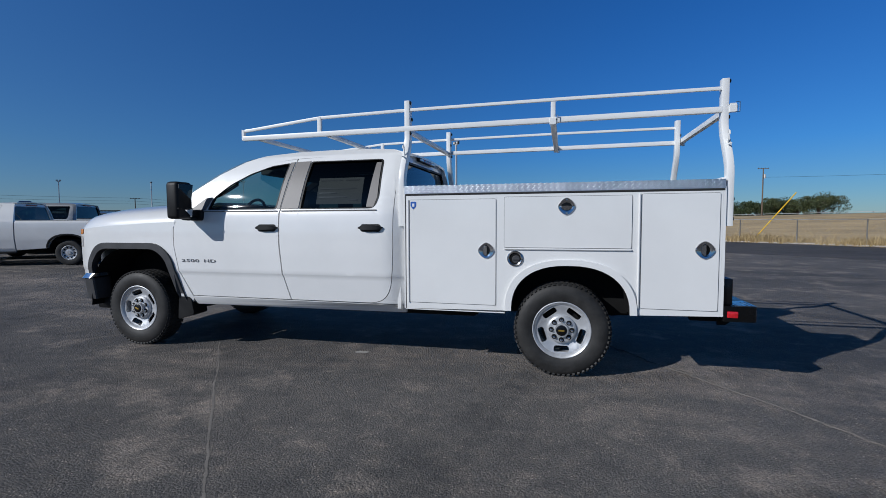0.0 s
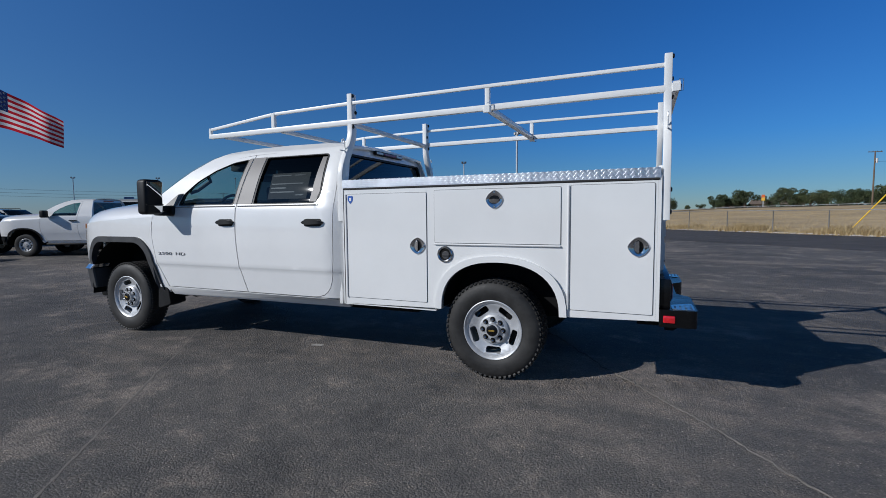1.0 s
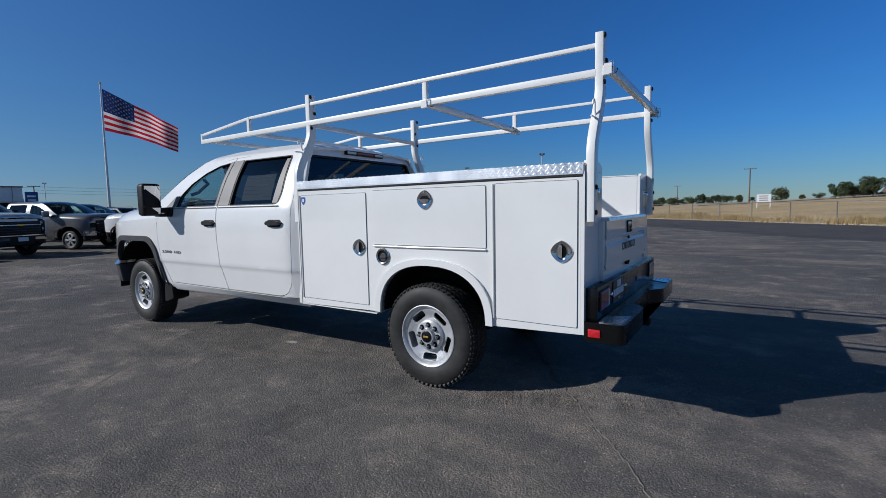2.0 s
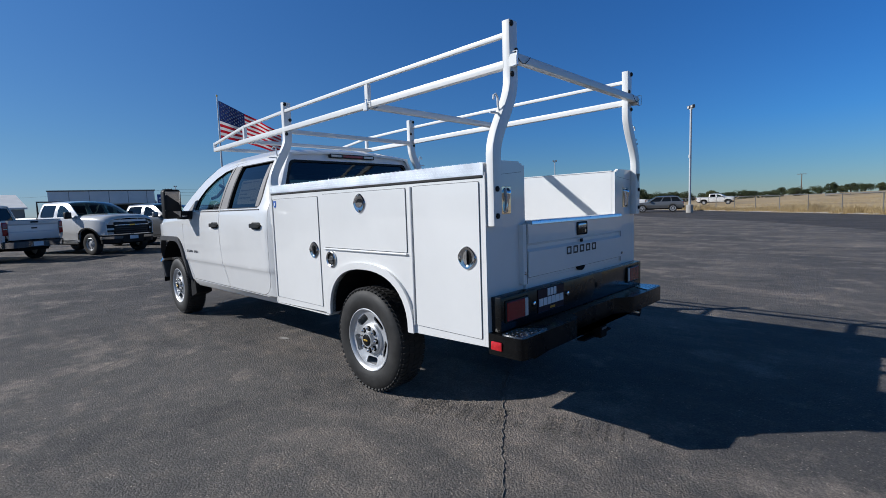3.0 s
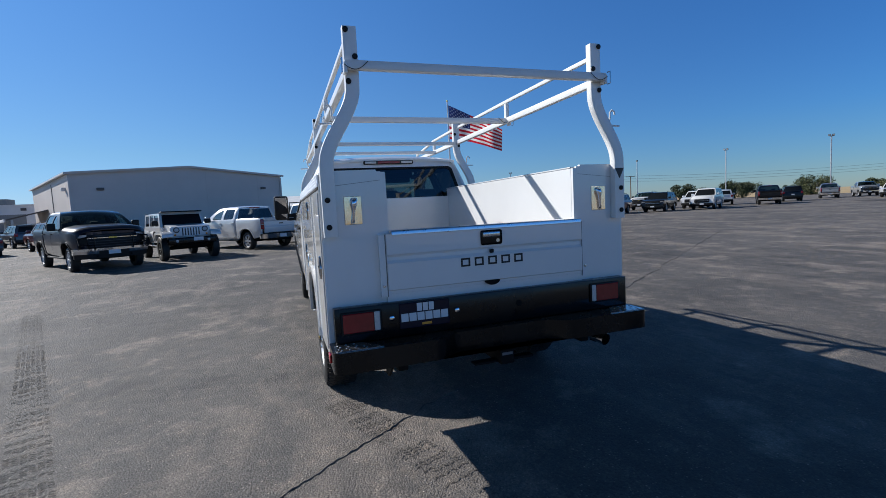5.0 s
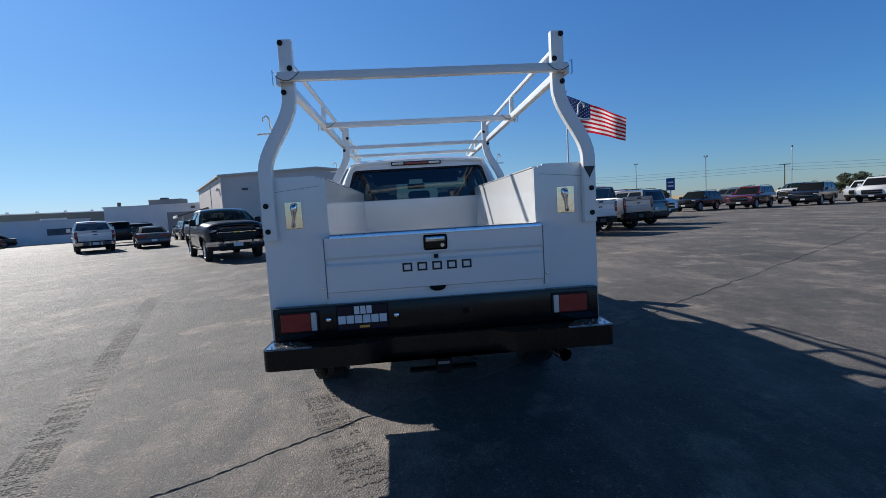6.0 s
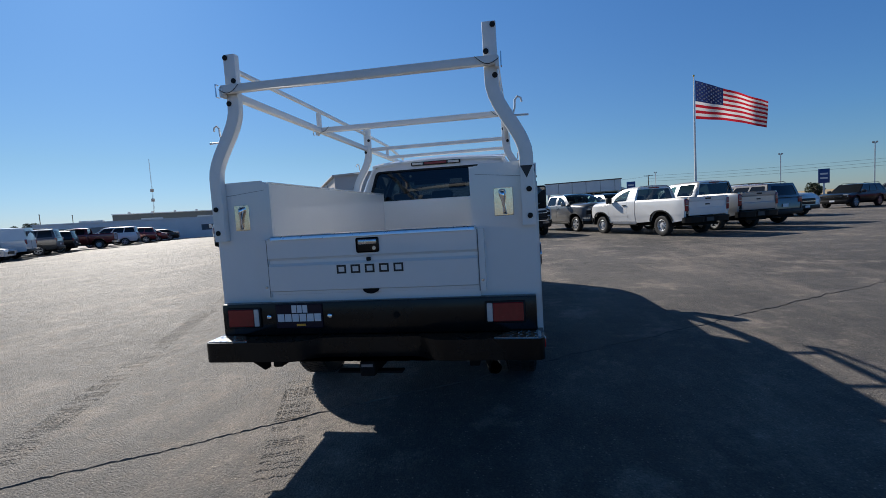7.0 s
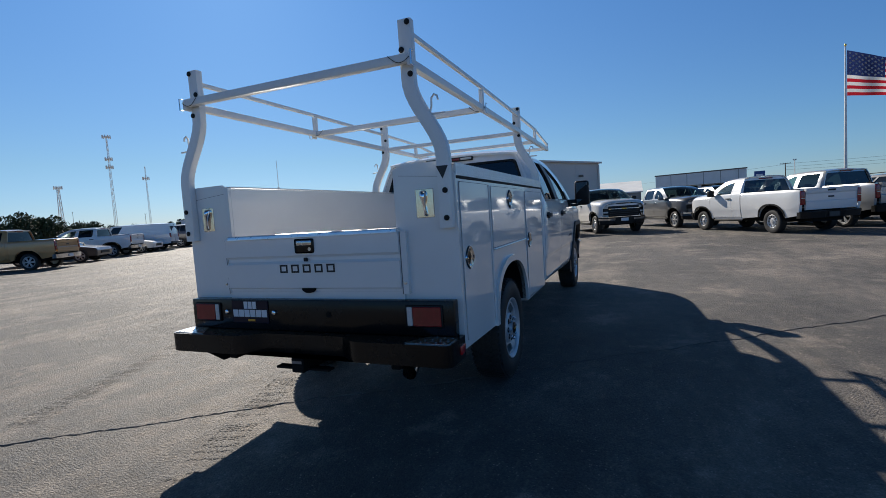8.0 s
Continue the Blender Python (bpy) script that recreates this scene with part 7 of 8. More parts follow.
def cab_shell(car, mat, place, crew, trim):
    """Cab, hood and nose after the work truck's pattern, carried into the car by place(x, y, z)."""
    shift = 0.0 if crew else -0.762
    cut_v = [0.50, 0.56, 0.79, 0.83, 1.0, 1.2, 1.33, 1.40, 1.44, 1.52, 1.61, 1.70, 1.80, 1.90, 1.95]
    front_door = [(-3.652, 0.56), (-2.535, 0.56), (-2.60, 0.80), (-2.628, 1.10), (-2.628, 1.38), (-2.545, 1.922)] + [p for p in DOOR_TOP[::-1] if p[0] < -2.56] + [(-3.66, 1.385), (-3.825, 1.33), (-3.832, 1.08), (-3.78, 0.80)]
    front_win = rounded([(-3.46, 1.425), (-2.66, 1.425), (-2.60, 1.885), (-2.80, 1.860), (-3.02, 1.785), (-3.23, 1.675), (-3.39, 1.550)], 0.025, 2)
    rear_door = [(-2.522, 0.56), (-1.72, 0.56), (-1.60, 0.584), (-1.53, 0.655), (-1.492, 0.79), (-1.476, 1.10), (-1.475, 1.55), (-1.50, 1.80)] + [p for p in DOOR_TOP[::-1] if p[0] > -2.52] + [(-2.532, 1.922), (-2.614, 1.38), (-2.614, 1.10), (-2.588, 0.80)]
    rear_win = rounded([(-2.46, 1.425), (-1.655, 1.425), (-1.615, 1.53), (-1.62, 1.892), (-2.42, 1.892)], [0.02, 0.06, 0.05, 0.04, 0.02], 3)
    if crew:
        frame_line = [(-3.74, 1.40)] + DOOR_TOP + [(-1.469, 1.56), (-1.470, 1.10), (-1.486, 0.79), (-1.524, 0.650), (-1.597, 0.5785), (-1.72, 0.5558), (-1.385, 0.5556), (-1.385, 1.40), (-1.41, 1.70)] + ROOF_EDGE[::-1]
    else:
        frame_line = [(-3.74, 1.40)] + [p for p in DOOR_TOP if p[0] < -2.56] + [(-2.535, 1.928), (-2.618, 1.38), (-2.618, 1.10), (-2.59, 0.80), (-2.525, 0.556), (-2.15, 0.556), (-2.15, 1.40), (-2.18, 1.70), (-2.22, 1.955), (-2.32, 1.992)] + [p for p in ROOF_EDGE[::-1] if p[0] < -2.4]
    for s in (-1, 1):
        on = lambda d: (lambda x, z: place(x, s * (half_width(x, z) + d), z))
        thick = (0, s * 0.03, 0)
        arch = square_arch(AXLE_F, HUB_Z, 0.56, 0.57, 0.47)
        top = [(x, hood_z(x) - 0.215) for x in steps(-3.80, -5.21, 8)]
        fender = [(-5.21, 0.72), (-4.94, 0.72)] + [p for p in arch if p[1] > 0.72 or p[0] > AXLE_F] + [(-3.78, 0.47), (-3.655, 0.53), (-3.79, 0.80), (-3.84, 1.08), (-3.84, 1.25)] + top
        part("fender", skin(fender, on(0), thick, cuts_u=steps(-5.2, -3.7, 9), cuts_v=cut_v), mat, car)
        lip = [(p[0], p[1]) for p in arch] + [(AXLE_F + (p[0] - AXLE_F) * 1.09, HUB_Z + (p[1] - HUB_Z) * 1.08) for p in arch[::-1]]
        part("wheel_arch", skin(lip, on(0.016), thick), trim, car)
        part("rocker_panel", skin([(-3.64, 0.465), (-1.39 + shift, 0.465), (-1.39 + shift, 0.5535), (-3.66, 0.5535)], on(0), thick), mat, car)
        for outline, win, gl, hx in ((front_door, front_win, GLASS_FRONT, -2.75), (rear_door, rear_win, GLASS_DARK, -1.68))[: 2 if crew else 1]:
            d = part("door", skin(outline, on(0), thick, [win], steps(-3.8, -1.5, 8), cut_v), mat, car, sharp=28)
            part("window_glass", skin(win, on(-0.016), None, cuts_v=cut_v), gl, d).visible_shadow = False
            grip = rounded([(hx - 0.12, 1.232), (hx + 0.12, 1.232), (hx + 0.12, 1.272), (hx - 0.12, 1.272)], 0.018, 2)
            part("door_handle", skin(grip, on(0.035), thick), trim, d)
        part("cab_side", skin(frame_line, on(0), thick, cuts_u=steps(-3.7, -1.4, 8), cuts_v=cut_v), mat, car)
        seal = [(-3.84, 0.55), (-1.46 + shift, 0.55), (-1.46 + shift, 1.42), (-3.66, 1.42), (-3.84, 1.36)]
        part("door_seal", skin(seal, on(-0.034), None, cuts_v=cut_v), SEAM, car)
        mir = part("wing_mirror", boxed(-0.06, 0.09, -0.11, 0.11, 0.0, 0.24, 0.035, 3), trim, car)
        mir.location = place(-3.56, s * 1.17, 1.36)
        part("mirror_arm", boxed(-0.03, 0.03, -0.08, 0.08, 0.0, 0.04, 0.01, 1), trim, mir).location = (0, s * 0.10, 0.01)
        lamp = [(-5.285, 0.50), (-5.255, 0.67), (-5.165, 0.865), (-5.035, 0.965), (-4.98, 0.955), (-5.08, 0.83), (-5.2, 0.62), (-5.23, 0.5)]
        hl = part("headlamp", prism(lamp, lambda x, y: place(x, s * y, 1.10), lambda x, y: place(x, s * y, 1.19)), CLEAR_LENS, car, "slim clear headlamp")
        part("lamp_housing", prism([(x + 0.012, y - 0.006) for x, y in lamp], lambda x, y: place(x, s * y, 0.90), lambda x, y: place(x, s * y, 1.095)), BLACK_PLASTIC, hl)
    rows = range(0, len(HS))
    part("hood", sheet(lambda x, i: place(*hood_at(x, i)), steps(-5.265, -3.66, 12), rows, (0, 0, -0.02)), mat, car)
    part("cowl", sheet(lambda x, y: place(x, y, 1.492 - 0.05 * (y / 0.95) ** 2), steps(-3.70, -3.50, 2), steps(-0.95, 0.95, 6)), BLACK_PLASTIC, car)
    part("roof", sheet(lambda x, v: place(*roof_at(x, v)), steps(-2.96, -1.45 + shift, 8), steps(-1, 1, 10), (0, 0, -0.025)), mat, car)
    part("windscreen", sheet(lambda u, v: place(*screen_at(u, v)), steps(0, 1, 6), steps(-1, 1, 10)), GLASS_FRONT, car).visible_shadow = False
    out = rounded([(-0.97, 0.50), (0.97, 0.50), (0.985, 1.38), (0.795, 1.915), (0.60, 1.985), (-0.60, 1.985), (-0.795, 1.915), (-0.985, 1.38)], [0.02, 0.02, 0.05, 0.08, 0.1, 0.1, 0.08, 0.05], 2)
    hole = rounded([(-0.885, 1.43), (0.885, 1.43), (0.745, 1.89), (-0.745, 1.89)], 0.05, 3)
    on_back = lambda d: (lambda y, z: place(back_at(y, z)[0] + shift + d, y, z))
    part("cab_back", skin(out, on_back(0), (0.03, 0, 0), [hole], steps(-0.8, 0.8, 4), [0.9, 1.4, 1.6, 1.8]), mat, car)
    part("rear_window", skin([(y * 1.02, 1.66 + (z - 1.66) * 1.02) for y, z in hole], on_back(-0.012), None), GLASS_DARK, car).visible_shadow = False
    part("brake_lamp", boxed(-0.02, 0.02, -0.25, 0.25, -0.02, 0.02, 0.008, 1), RED_LENS, car).location = place(-1.455 + shift, 0, 1.942)
    nose = rounded([(-5.08, -0.80), (-5.26, -0.58), (-5.28, 0), (-5.26, 0.58), (-5.08, 0.80), (-4.85, 0.80), (-4.85, -0.80)], 0.06, 2)
    part("front_fascia", prism(nose, lambda x, y: place(x, y, 0.70), lambda x, y: place(x, y, 1.27)), mat, car)
    # cabin
    dash = part("dashboard", boxed(-0.25, 0.25, -0.88, 0.88, 1.0, 1.38, 0.07, 2), SEAT, car)
    dash.location = (place(-3.52, 0, 0)[0], 0, 0)
    for sx in ((-2.75, -1.82) if crew else (-2.75,)):
        for sy in (-0.42, 0.42):
            seat = bmesh.new()
            box(seat, -0.12, 0.40, -0.25, 0.25, 0.70, 0.88, 0.05, 2)
            box(seat, -0.16, -0.02, -0.24, 0.24, 0.82, 1.36, 0.05, 2)
            box(seat, -0.16, -0.06, -0.13, 0.13, 1.37, 1.56, 0.035, 2)
            part("seat", seat, SEAT, car).location = (place(sx, 0, 0)[0], sy, 0)


PICKUPS = {}


def pickup(colour, label, x, y, turn, crew=True, hd=False, style="steel", black_trim=False, anchor="mid"):
    """A pickup that looks along its own +x."""
    wb = 3.75 if crew else 3.62
    zk = 1.0 if hd else 0.955
    xf, xr, r = wb / 2, -wb / 2, 0.40 * zk
    m = pose(x, y, 0, 0, 0, turn) @ pose({"mid": 0.0, "front": -xf, "rear": -xr}[anchor], 0, 0)
    key = (colour, crew, hd, style, black_trim)
    if key in PICKUPS:
        c = copy_thing(PICKUPS[key], m)
        return tagged(c, label, "pickup", "parked vehicles")
    mat = PAINTS[colour]
    c = thing("pickup_truck", label, "pickup", "parked vehicles", m=m)
    PICKUPS[key] = c
    place = lambda px, py, pz: (xf + AXLE_F - px, -py, pz * zk)
    dark_trim = black_trim or colour in ("black", "navy", "grey", "white")
    cab_shell(c, mat, place, crew, BLACK_PLASTIC if dark_trim else mat)
    xcr = place(-1.388 if crew else -2.15, 0, 0)[0]
    xt, xe = xr - 1.16, xf + 0.93
    trim = BLACK_PLASTIC if black_trim else CHROME
    # load bed
    zr = 1.435
    for s in (-1, 1):
        arch = [(px, pz) for px, pz in square_arch(xr, 0.395, 0.555, 0.57, 0.52)]
        bo = [(xt + 0.10, 0.60), (xr - 0.56, 0.52)] + arch + [(xcr - 0.03, 0.50), (xcr - 0.03, zr - 0.02), (xcr - 0.05, zr), (xt + 0.04, zr), (xt + 0.02, 1.0)]
        flank = lambda d: (lambda u, v: (u, s * (half_width(-3.0, min(v, 1.405)) - 0.03 * max(0.0, (v - 1.38) / 0.05) - 0.05 * max(0.0, (xt + 0.45 - u) / 0.45) ** 2 + d), v * zk))
        part("bed_side", skin(bo, flank(-0.006), (0, -s * 0.09, 0), cuts_u=steps(xt, xcr, 9), cuts_v=[0.56, 0.79, 0.83, 1.0, 1.2, 1.33, 1.38]), mat, c)
        lip = arch + [(xr + (p[0] - xr) * 1.09, 0.395 + (p[1] - 0.395) * 1.08) for p in arch[::-1]]
        part("wheel_arch", skin(lip, flank(0.012), (0, -s * 0.03, 0)), BLACK_PLASTIC if dark_trim else mat, c)
        part("bed_rail", boxed(xt + 0.06, xcr - 0.05, min(s * 0.90, s * 0.985), max(s * 0.90, s * 0.985), zr * zk - 0.006, zr * zk + 0.012, 0.006, 2), BLACK_PLASTIC, c)
        tl = part("tail_lamp", boxed(xt - 0.012, xt + 0.15, min(s * 0.825, s * 0.978), max(s * 0.825, s * 0.978), 0.93 * zk, 1.375 * zk, 0.03, 3), RED_LENS, c, "tall red tail lamp")
        part("clear_lens", boxed(xt - 0.018, xt + 0.02, min(s * 0.84, s * 0.965), max(s * 0.84, s * 0.965), 1.13 * zk, 1.155 * zk, 0.006, 1), CLEAR_LENS, tl)
        for ax in (xf, xr):
            part("wheel_well", sheet(lambda a, yy: (ax + 0.54 * math.cos(a), s * yy, 0.39 + 0.55 * math.sin(a)), steps(0.0, math.pi, 12), [0.50, 0.985]), FRAME_DARK, c)
            part("inner_well", boxed(ax - 0.6, ax + 0.6, min(s * 0.48, s * 0.52), max(s * 0.48, s * 0.52), 0.42, 0.98), FRAME_DARK, c)
        part("side_step", boxed(xcr - 0.02, xf - 0.66, min(s * 0.90, s * 0.975), max(s * 0.90, s * 0.975), 0.38, 0.44, 0.02, 2), BLACK_PLASTIC, c)
    part("bed_floor", boxed(xt + 0.05, xcr - 0.03, -0.88, 0.88, 0.72, 0.79), FRAME_DARK, c)
    part("bed_front", boxed(xcr - 0.08, xcr - 0.035, -0.9, 0.9, 0.70, zr * zk - 0.02), mat, c)
    gate = [(xt, 0.76), (xt - 0.012, 0.80), (xt - 0.012, 1.02), (xt + 0.004, 1.05), (xt + 0.004, 1.26), (xt - 0.02, 1.31), (xt - 0.03, 1.42), (xt - 0.01, 1.435), (xt + 0.06, 1.43), (xt + 0.06, 0.76)]
    tg = part("tailgate", prism(gate, lambda u, v: (u, -0.82, v * zk), lambda u, v: (u, 0.82, v * zk)), mat, c, sharp=20)
    part("gate_handle", boxed(xt - 0.034, xt - 0.012, -0.13, 0.13, 1.335 * zk, 1.395 * zk, 0.01, 1), BLACK_PLASTIC, tg)
    part("gate_emblem", boxed(xt - 0.004, xt + 0.006, -0.10, 0.10, 1.13 * zk, 1.18 * zk, 0.004, 1), INK, tg)
    plan = rounded([(xt + 0.16, -0.985), (xt - 0.02, -0.985), (xt - 0.14, -0.80), (xt - 0.15, -0.32), (xt - 0.10, -0.24), (xt - 0.10, 0.24), (xt - 0.15, 0.32), (xt - 0.14, 0.80), (xt - 0.02, 0.985), (xt + 0.16, 0.985)], [0.02, 0.05, 0.08, 0.03, 0.02, 0.02, 0.03, 0.08, 0.05, 0.02], 3)
    rbm = part("rear_bumper", prism(plan, lambda u, v: (u + 0.035, v * 0.975, 0.50 * zk), lambda u, v: (u, v, 0.70 * zk)), trim, c, "black rear bumper" if black_trim else "chrome rear bumper")
    part("bumper_top", prism(plan, lambda u, v: (u + 0.012, v * 0.98, 0.702 * zk), lambda u, v: (u + 0.016, v * 0.97, 0.725 * zk)), BLACK_PLASTIC, rbm)
    part("plate", boxed(xt - 0.112, xt - 0.102, -0.16, 0.16, 0.53 * zk, 0.68 * zk), GREY_PLASTIC if black_trim else DECAL_WHITE, rbm)
    # nose
    gl = part("grille", boxed(xe - 0.08, xe + 0.005, -0.66, 0.66, 0.74 * zk, 1.19 * zk, 0.03, 2), BLACK_PLASTIC, c, "black grille")
    for gz in (0.80, 0.88, 0.96, 1.14):
        part("grille_bar", boxed(xe + 0.0, xe + 0.014, -0.62, 0.62, gz * zk, (gz + 0.018) * zk, 0.004, 1), GREY_PLASTIC, gl)
    part("grille_bar", boxed(xe + 0.0, xe + 0.022, -0.66, 0.66, 1.055 * zk, 1.09 * zk, 0.008, 1), CHROME if not black_trim else BLACK_COAT, gl)
    part("emblem", boxed(xe + 0.02, xe + 0.03, -0.11, 0.11, 1.045 * zk, 1.10 * zk, 0.006, 1), GOLD, gl)
    fplan = rounded([(xe - 0.34, -1.0), (xe - 0.20, -1.0), (xe + 0.03, -0.72), (xe + 0.07, 0), (xe + 0.03, 0.72), (xe - 0.20, 1.0), (xe - 0.34, 1.0), (xe - 0.2, 0.6), (xe - 0.2, -0.6)], 0.04, 3)
    fbm = part("front_bumper", prism(fplan, lambda u, v: (u - 0.02, v * 0.97, 0.42 * zk), lambda u, v: (u, v, 0.72 * zk)), BLACK_PLASTIC, c)
    for s in (-1, 1):
        corner = [(xe - 0.30, s * 1.006), (xe - 0.20, s * 1.006), (xe + 0.036, s * 0.72), (xe + 0.056, s * 0.40), (xe + 0.02, s * 0.40), (xe - 0.02, s * 0.70), (xe - 0.24, s * 0.96)]
        part("bumper_end", prism(corner, lambda u, v: (u - 0.01, v, 0.575 * zk), lambda u, v: (u + 0.004, v, 0.664 * zk)), trim, fbm)
        part("tow_hook", boxed(xe + 0.0, xe + 0.09, s * 0.45 - 0.025, s * 0.45 + 0.025, 0.44, 0.50, 0.012, 1), FRAME_DARK, fbm)
    part("plate", boxed(xe + 0.068, xe + 0.078, -0.16, 0.16, 0.54 * zk, 0.67 * zk), DECAL_WHITE, fbm)
    if not black_trim:
        part("bumper_bar", prism([(u + 0.005, v * 1.004) for u, v in fplan], lambda u, v: (u, v, (0.715 if hd else 0.665) * zk), lambda u, v: (u, v, 0.742 * zk)), CHROME, fbm, "chrome strip along the bumper")
    if hd:
        for i in range(9):
            yc = -0.48 + 0.12 * i
            part("letter_block", boxed(xe + 0.020, xe + 0.027, yc - 0.045, yc + 0.045, 1.057, 1.088, 0.003, 1), DECAL_WHITE, gl, "plain pale letter-sized bar")
        for s in (-1, 1):
            lamp = [(xe - 0.17, s * 0.90), (xe - 0.015, s * 0.74), (xe + 0.012, s * 0.68), (xe - 0.06, s * 0.66), (xe - 0.22, s * 0.84)]
            hl = part("lower_lamp", prism(lamp, lambda u, v: (u, v, 0.83), lambda u, v: (u - 0.012, v, 1.00)), BLACK_PLASTIC, c, "dark lamp box")
            part("lamp_lens", prism([(u * 1.0 + 0.006, v * 1.006) for u, v in lamp], lambda u, v: (u, v, 0.90), lambda u, v: (u - 0.006, v, 0.965)), CLEAR_LENS, hl)
        part("hood_scoop", sheet(lambda u, v: (u, 0.34 * v, 1.325 + 0.04 * (1 - v ** 4) + 0.055 * min(1.0, (xe - 0.08 - u) / 0.75)), steps(xe - 0.12, xe - 0.72, 5), steps(-1, 1, 10), (0, 0, -0.05)), mat, c, "raised hood bulge")
        part("scoop_mouth", boxed(xe - 0.14, xe - 0.112, -0.30, 0.30, 1.325, 1.352, 0.006, 1), BLACK_PLASTIC, c)
    part("chassis", boxed(xt + 0.1, xe - 0.3, -0.5, 0.5, 0.36, 0.56), FRAME_DARK, c)
    part("axle", boxed(xr - 0.05, xr + 0.05, -0.8, 0.8, r - 0.05, r + 0.05, 0.02, 1), FRAME_DARK, c)
    add_wheels(c, xf, xr, 1.0, r, style)
    return c


def suv(colour, label, x, y, turn, long=False, style="alloy", low=False, anchor="mid"):
    """A sport utility vehicle that looks along its own +x."""
    wb = 3.05 if long else 2.85
    xf, xr, hw, r = wb / 2, -wb / 2, 0.98, 0.385
    off = {"mid": 0.0, "front": -xf, "rear": -xr}[anchor]
    mat = PAINTS[colour]
    h = 1.92 if long else (1.62 if low else 1.76)
    zb = 1.28 if long else (1.04 if low else 1.16)
    c = thing("suv", label, "suv", "parked vehicles", m=pose(x, y, 0, 0, 0, turn) @ pose(off, 0, 0))
    xe, xt = xf + 0.92, xr - (1.15 if long else 0.98)
    cowl = xf - 0.55
    af, ar = arch_line(xf, 0.46, r, 0.40), arch_line(xr, 0.46, r, 0.40)
    lower = [(xe - 0.03, 0.42), (xe, 0.88), (xe - 0.08, 1.02 if not low else 0.90), (xe - 0.35, zb - 0.06), (cowl, zb), (xt + 0.06, zb), (xt, zb - 0.12), (xt + 0.02, 0.50), (xt + 0.10, 0.42)] + ar[::-1] + af[::-1]
    part("body", slab(lower, hw - 0.045, z_in=0.85), mat, c)
    body_sides(c, lower, hw, zb, mat, (xf, xr), 0.46, r)
    greenhouse(c, mat, xt + 0.06, cowl + 0.12, 0.90, zb, xt + (0.22 if not low else 0.55), cowl - 0.72, 0.70, h, ((0.04, 0.30), (0.33, 0.61), (0.64, 0.94)))
    for s in (-1, 1):
        part("roof_rail", sweep([(xt + 0.5, s * 0.66, h + 0.01), (xt + 0.6, s * 0.66, h + 0.05), (cowl - 1.0, s * 0.66, h + 0.05), (cowl - 0.9, s * 0.66, h + 0.005)], bar(0.03, 0.03, 0.005)), BLACK_PLASTIC, c)
    lamps(c, xt, 0.95, zb - 0.26, zb - 0.02, 0.22, RED_LENS, "tail_lamp", -1)
    lamps(c, xe - 0.03, 0.94, 0.76, 0.92, 0.30, CLEAR_LENS, "headlamp", 1)
    gl = part("grille", boxed(xe - 0.05, xe + 0.03, -0.60, 0.60, 0.62, 0.94, 0.02, 2), BLACK_PLASTIC, c)
    part("grille_bar", boxed(xe + 0.028, xe + 0.042, -0.62, 0.62, 0.76, 0.81, 0.01, 1), CHROME, gl)
    fbm = part("front_bumper", boxed(xe - 0.15, xe + 0.05, -0.93, 0.93, 0.36, 0.58, 0.05, 2), BLACK_PLASTIC, c)
    part("plate", boxed(xe + 0.051, xe + 0.058, -0.16, 0.16, 0.44, 0.56), DECAL_WHITE, fbm)
    rbm = part("rear_bumper", boxed(xt - 0.08, xt + 0.12, -0.94, 0.94, 0.40, 0.64, 0.05, 2), BLACK_PLASTIC, c)
    part("plate", boxed(xt - 0.018, xt - 0.010, -0.16, 0.16, 0.72, 0.86), DECAL_WHITE, rbm)
    for s in (-1, 1):
        for ax in (xf, xr):
            part("wheel_well", sheet(lambda a, yy: (ax + 0.455 * math.cos(a), s * yy, r + 0.455 * math.sin(a)), steps(0.05, math.pi - 0.05, 10), [0.55, 0.965]), FRAME_DARK, c)
    seams_and_handles(c, (cowl - 0.12, cowl - 1.15, cowl - 2.1), hw - 0.04, 0.52, zb - 0.04, (cowl - 0.95, cowl - 1.95), mat)
    side_mirrors(c, cowl - 0.18, 0.92, zb - 0.02, mat, 0.9)
    part("chassis", boxed(xt + 0.1, xe - 0.2, -0.6, 0.6, 0.28, 0.45), FRAME_DARK, c)
    add_wheels(c, xf, xr, hw, r, style)
    return c


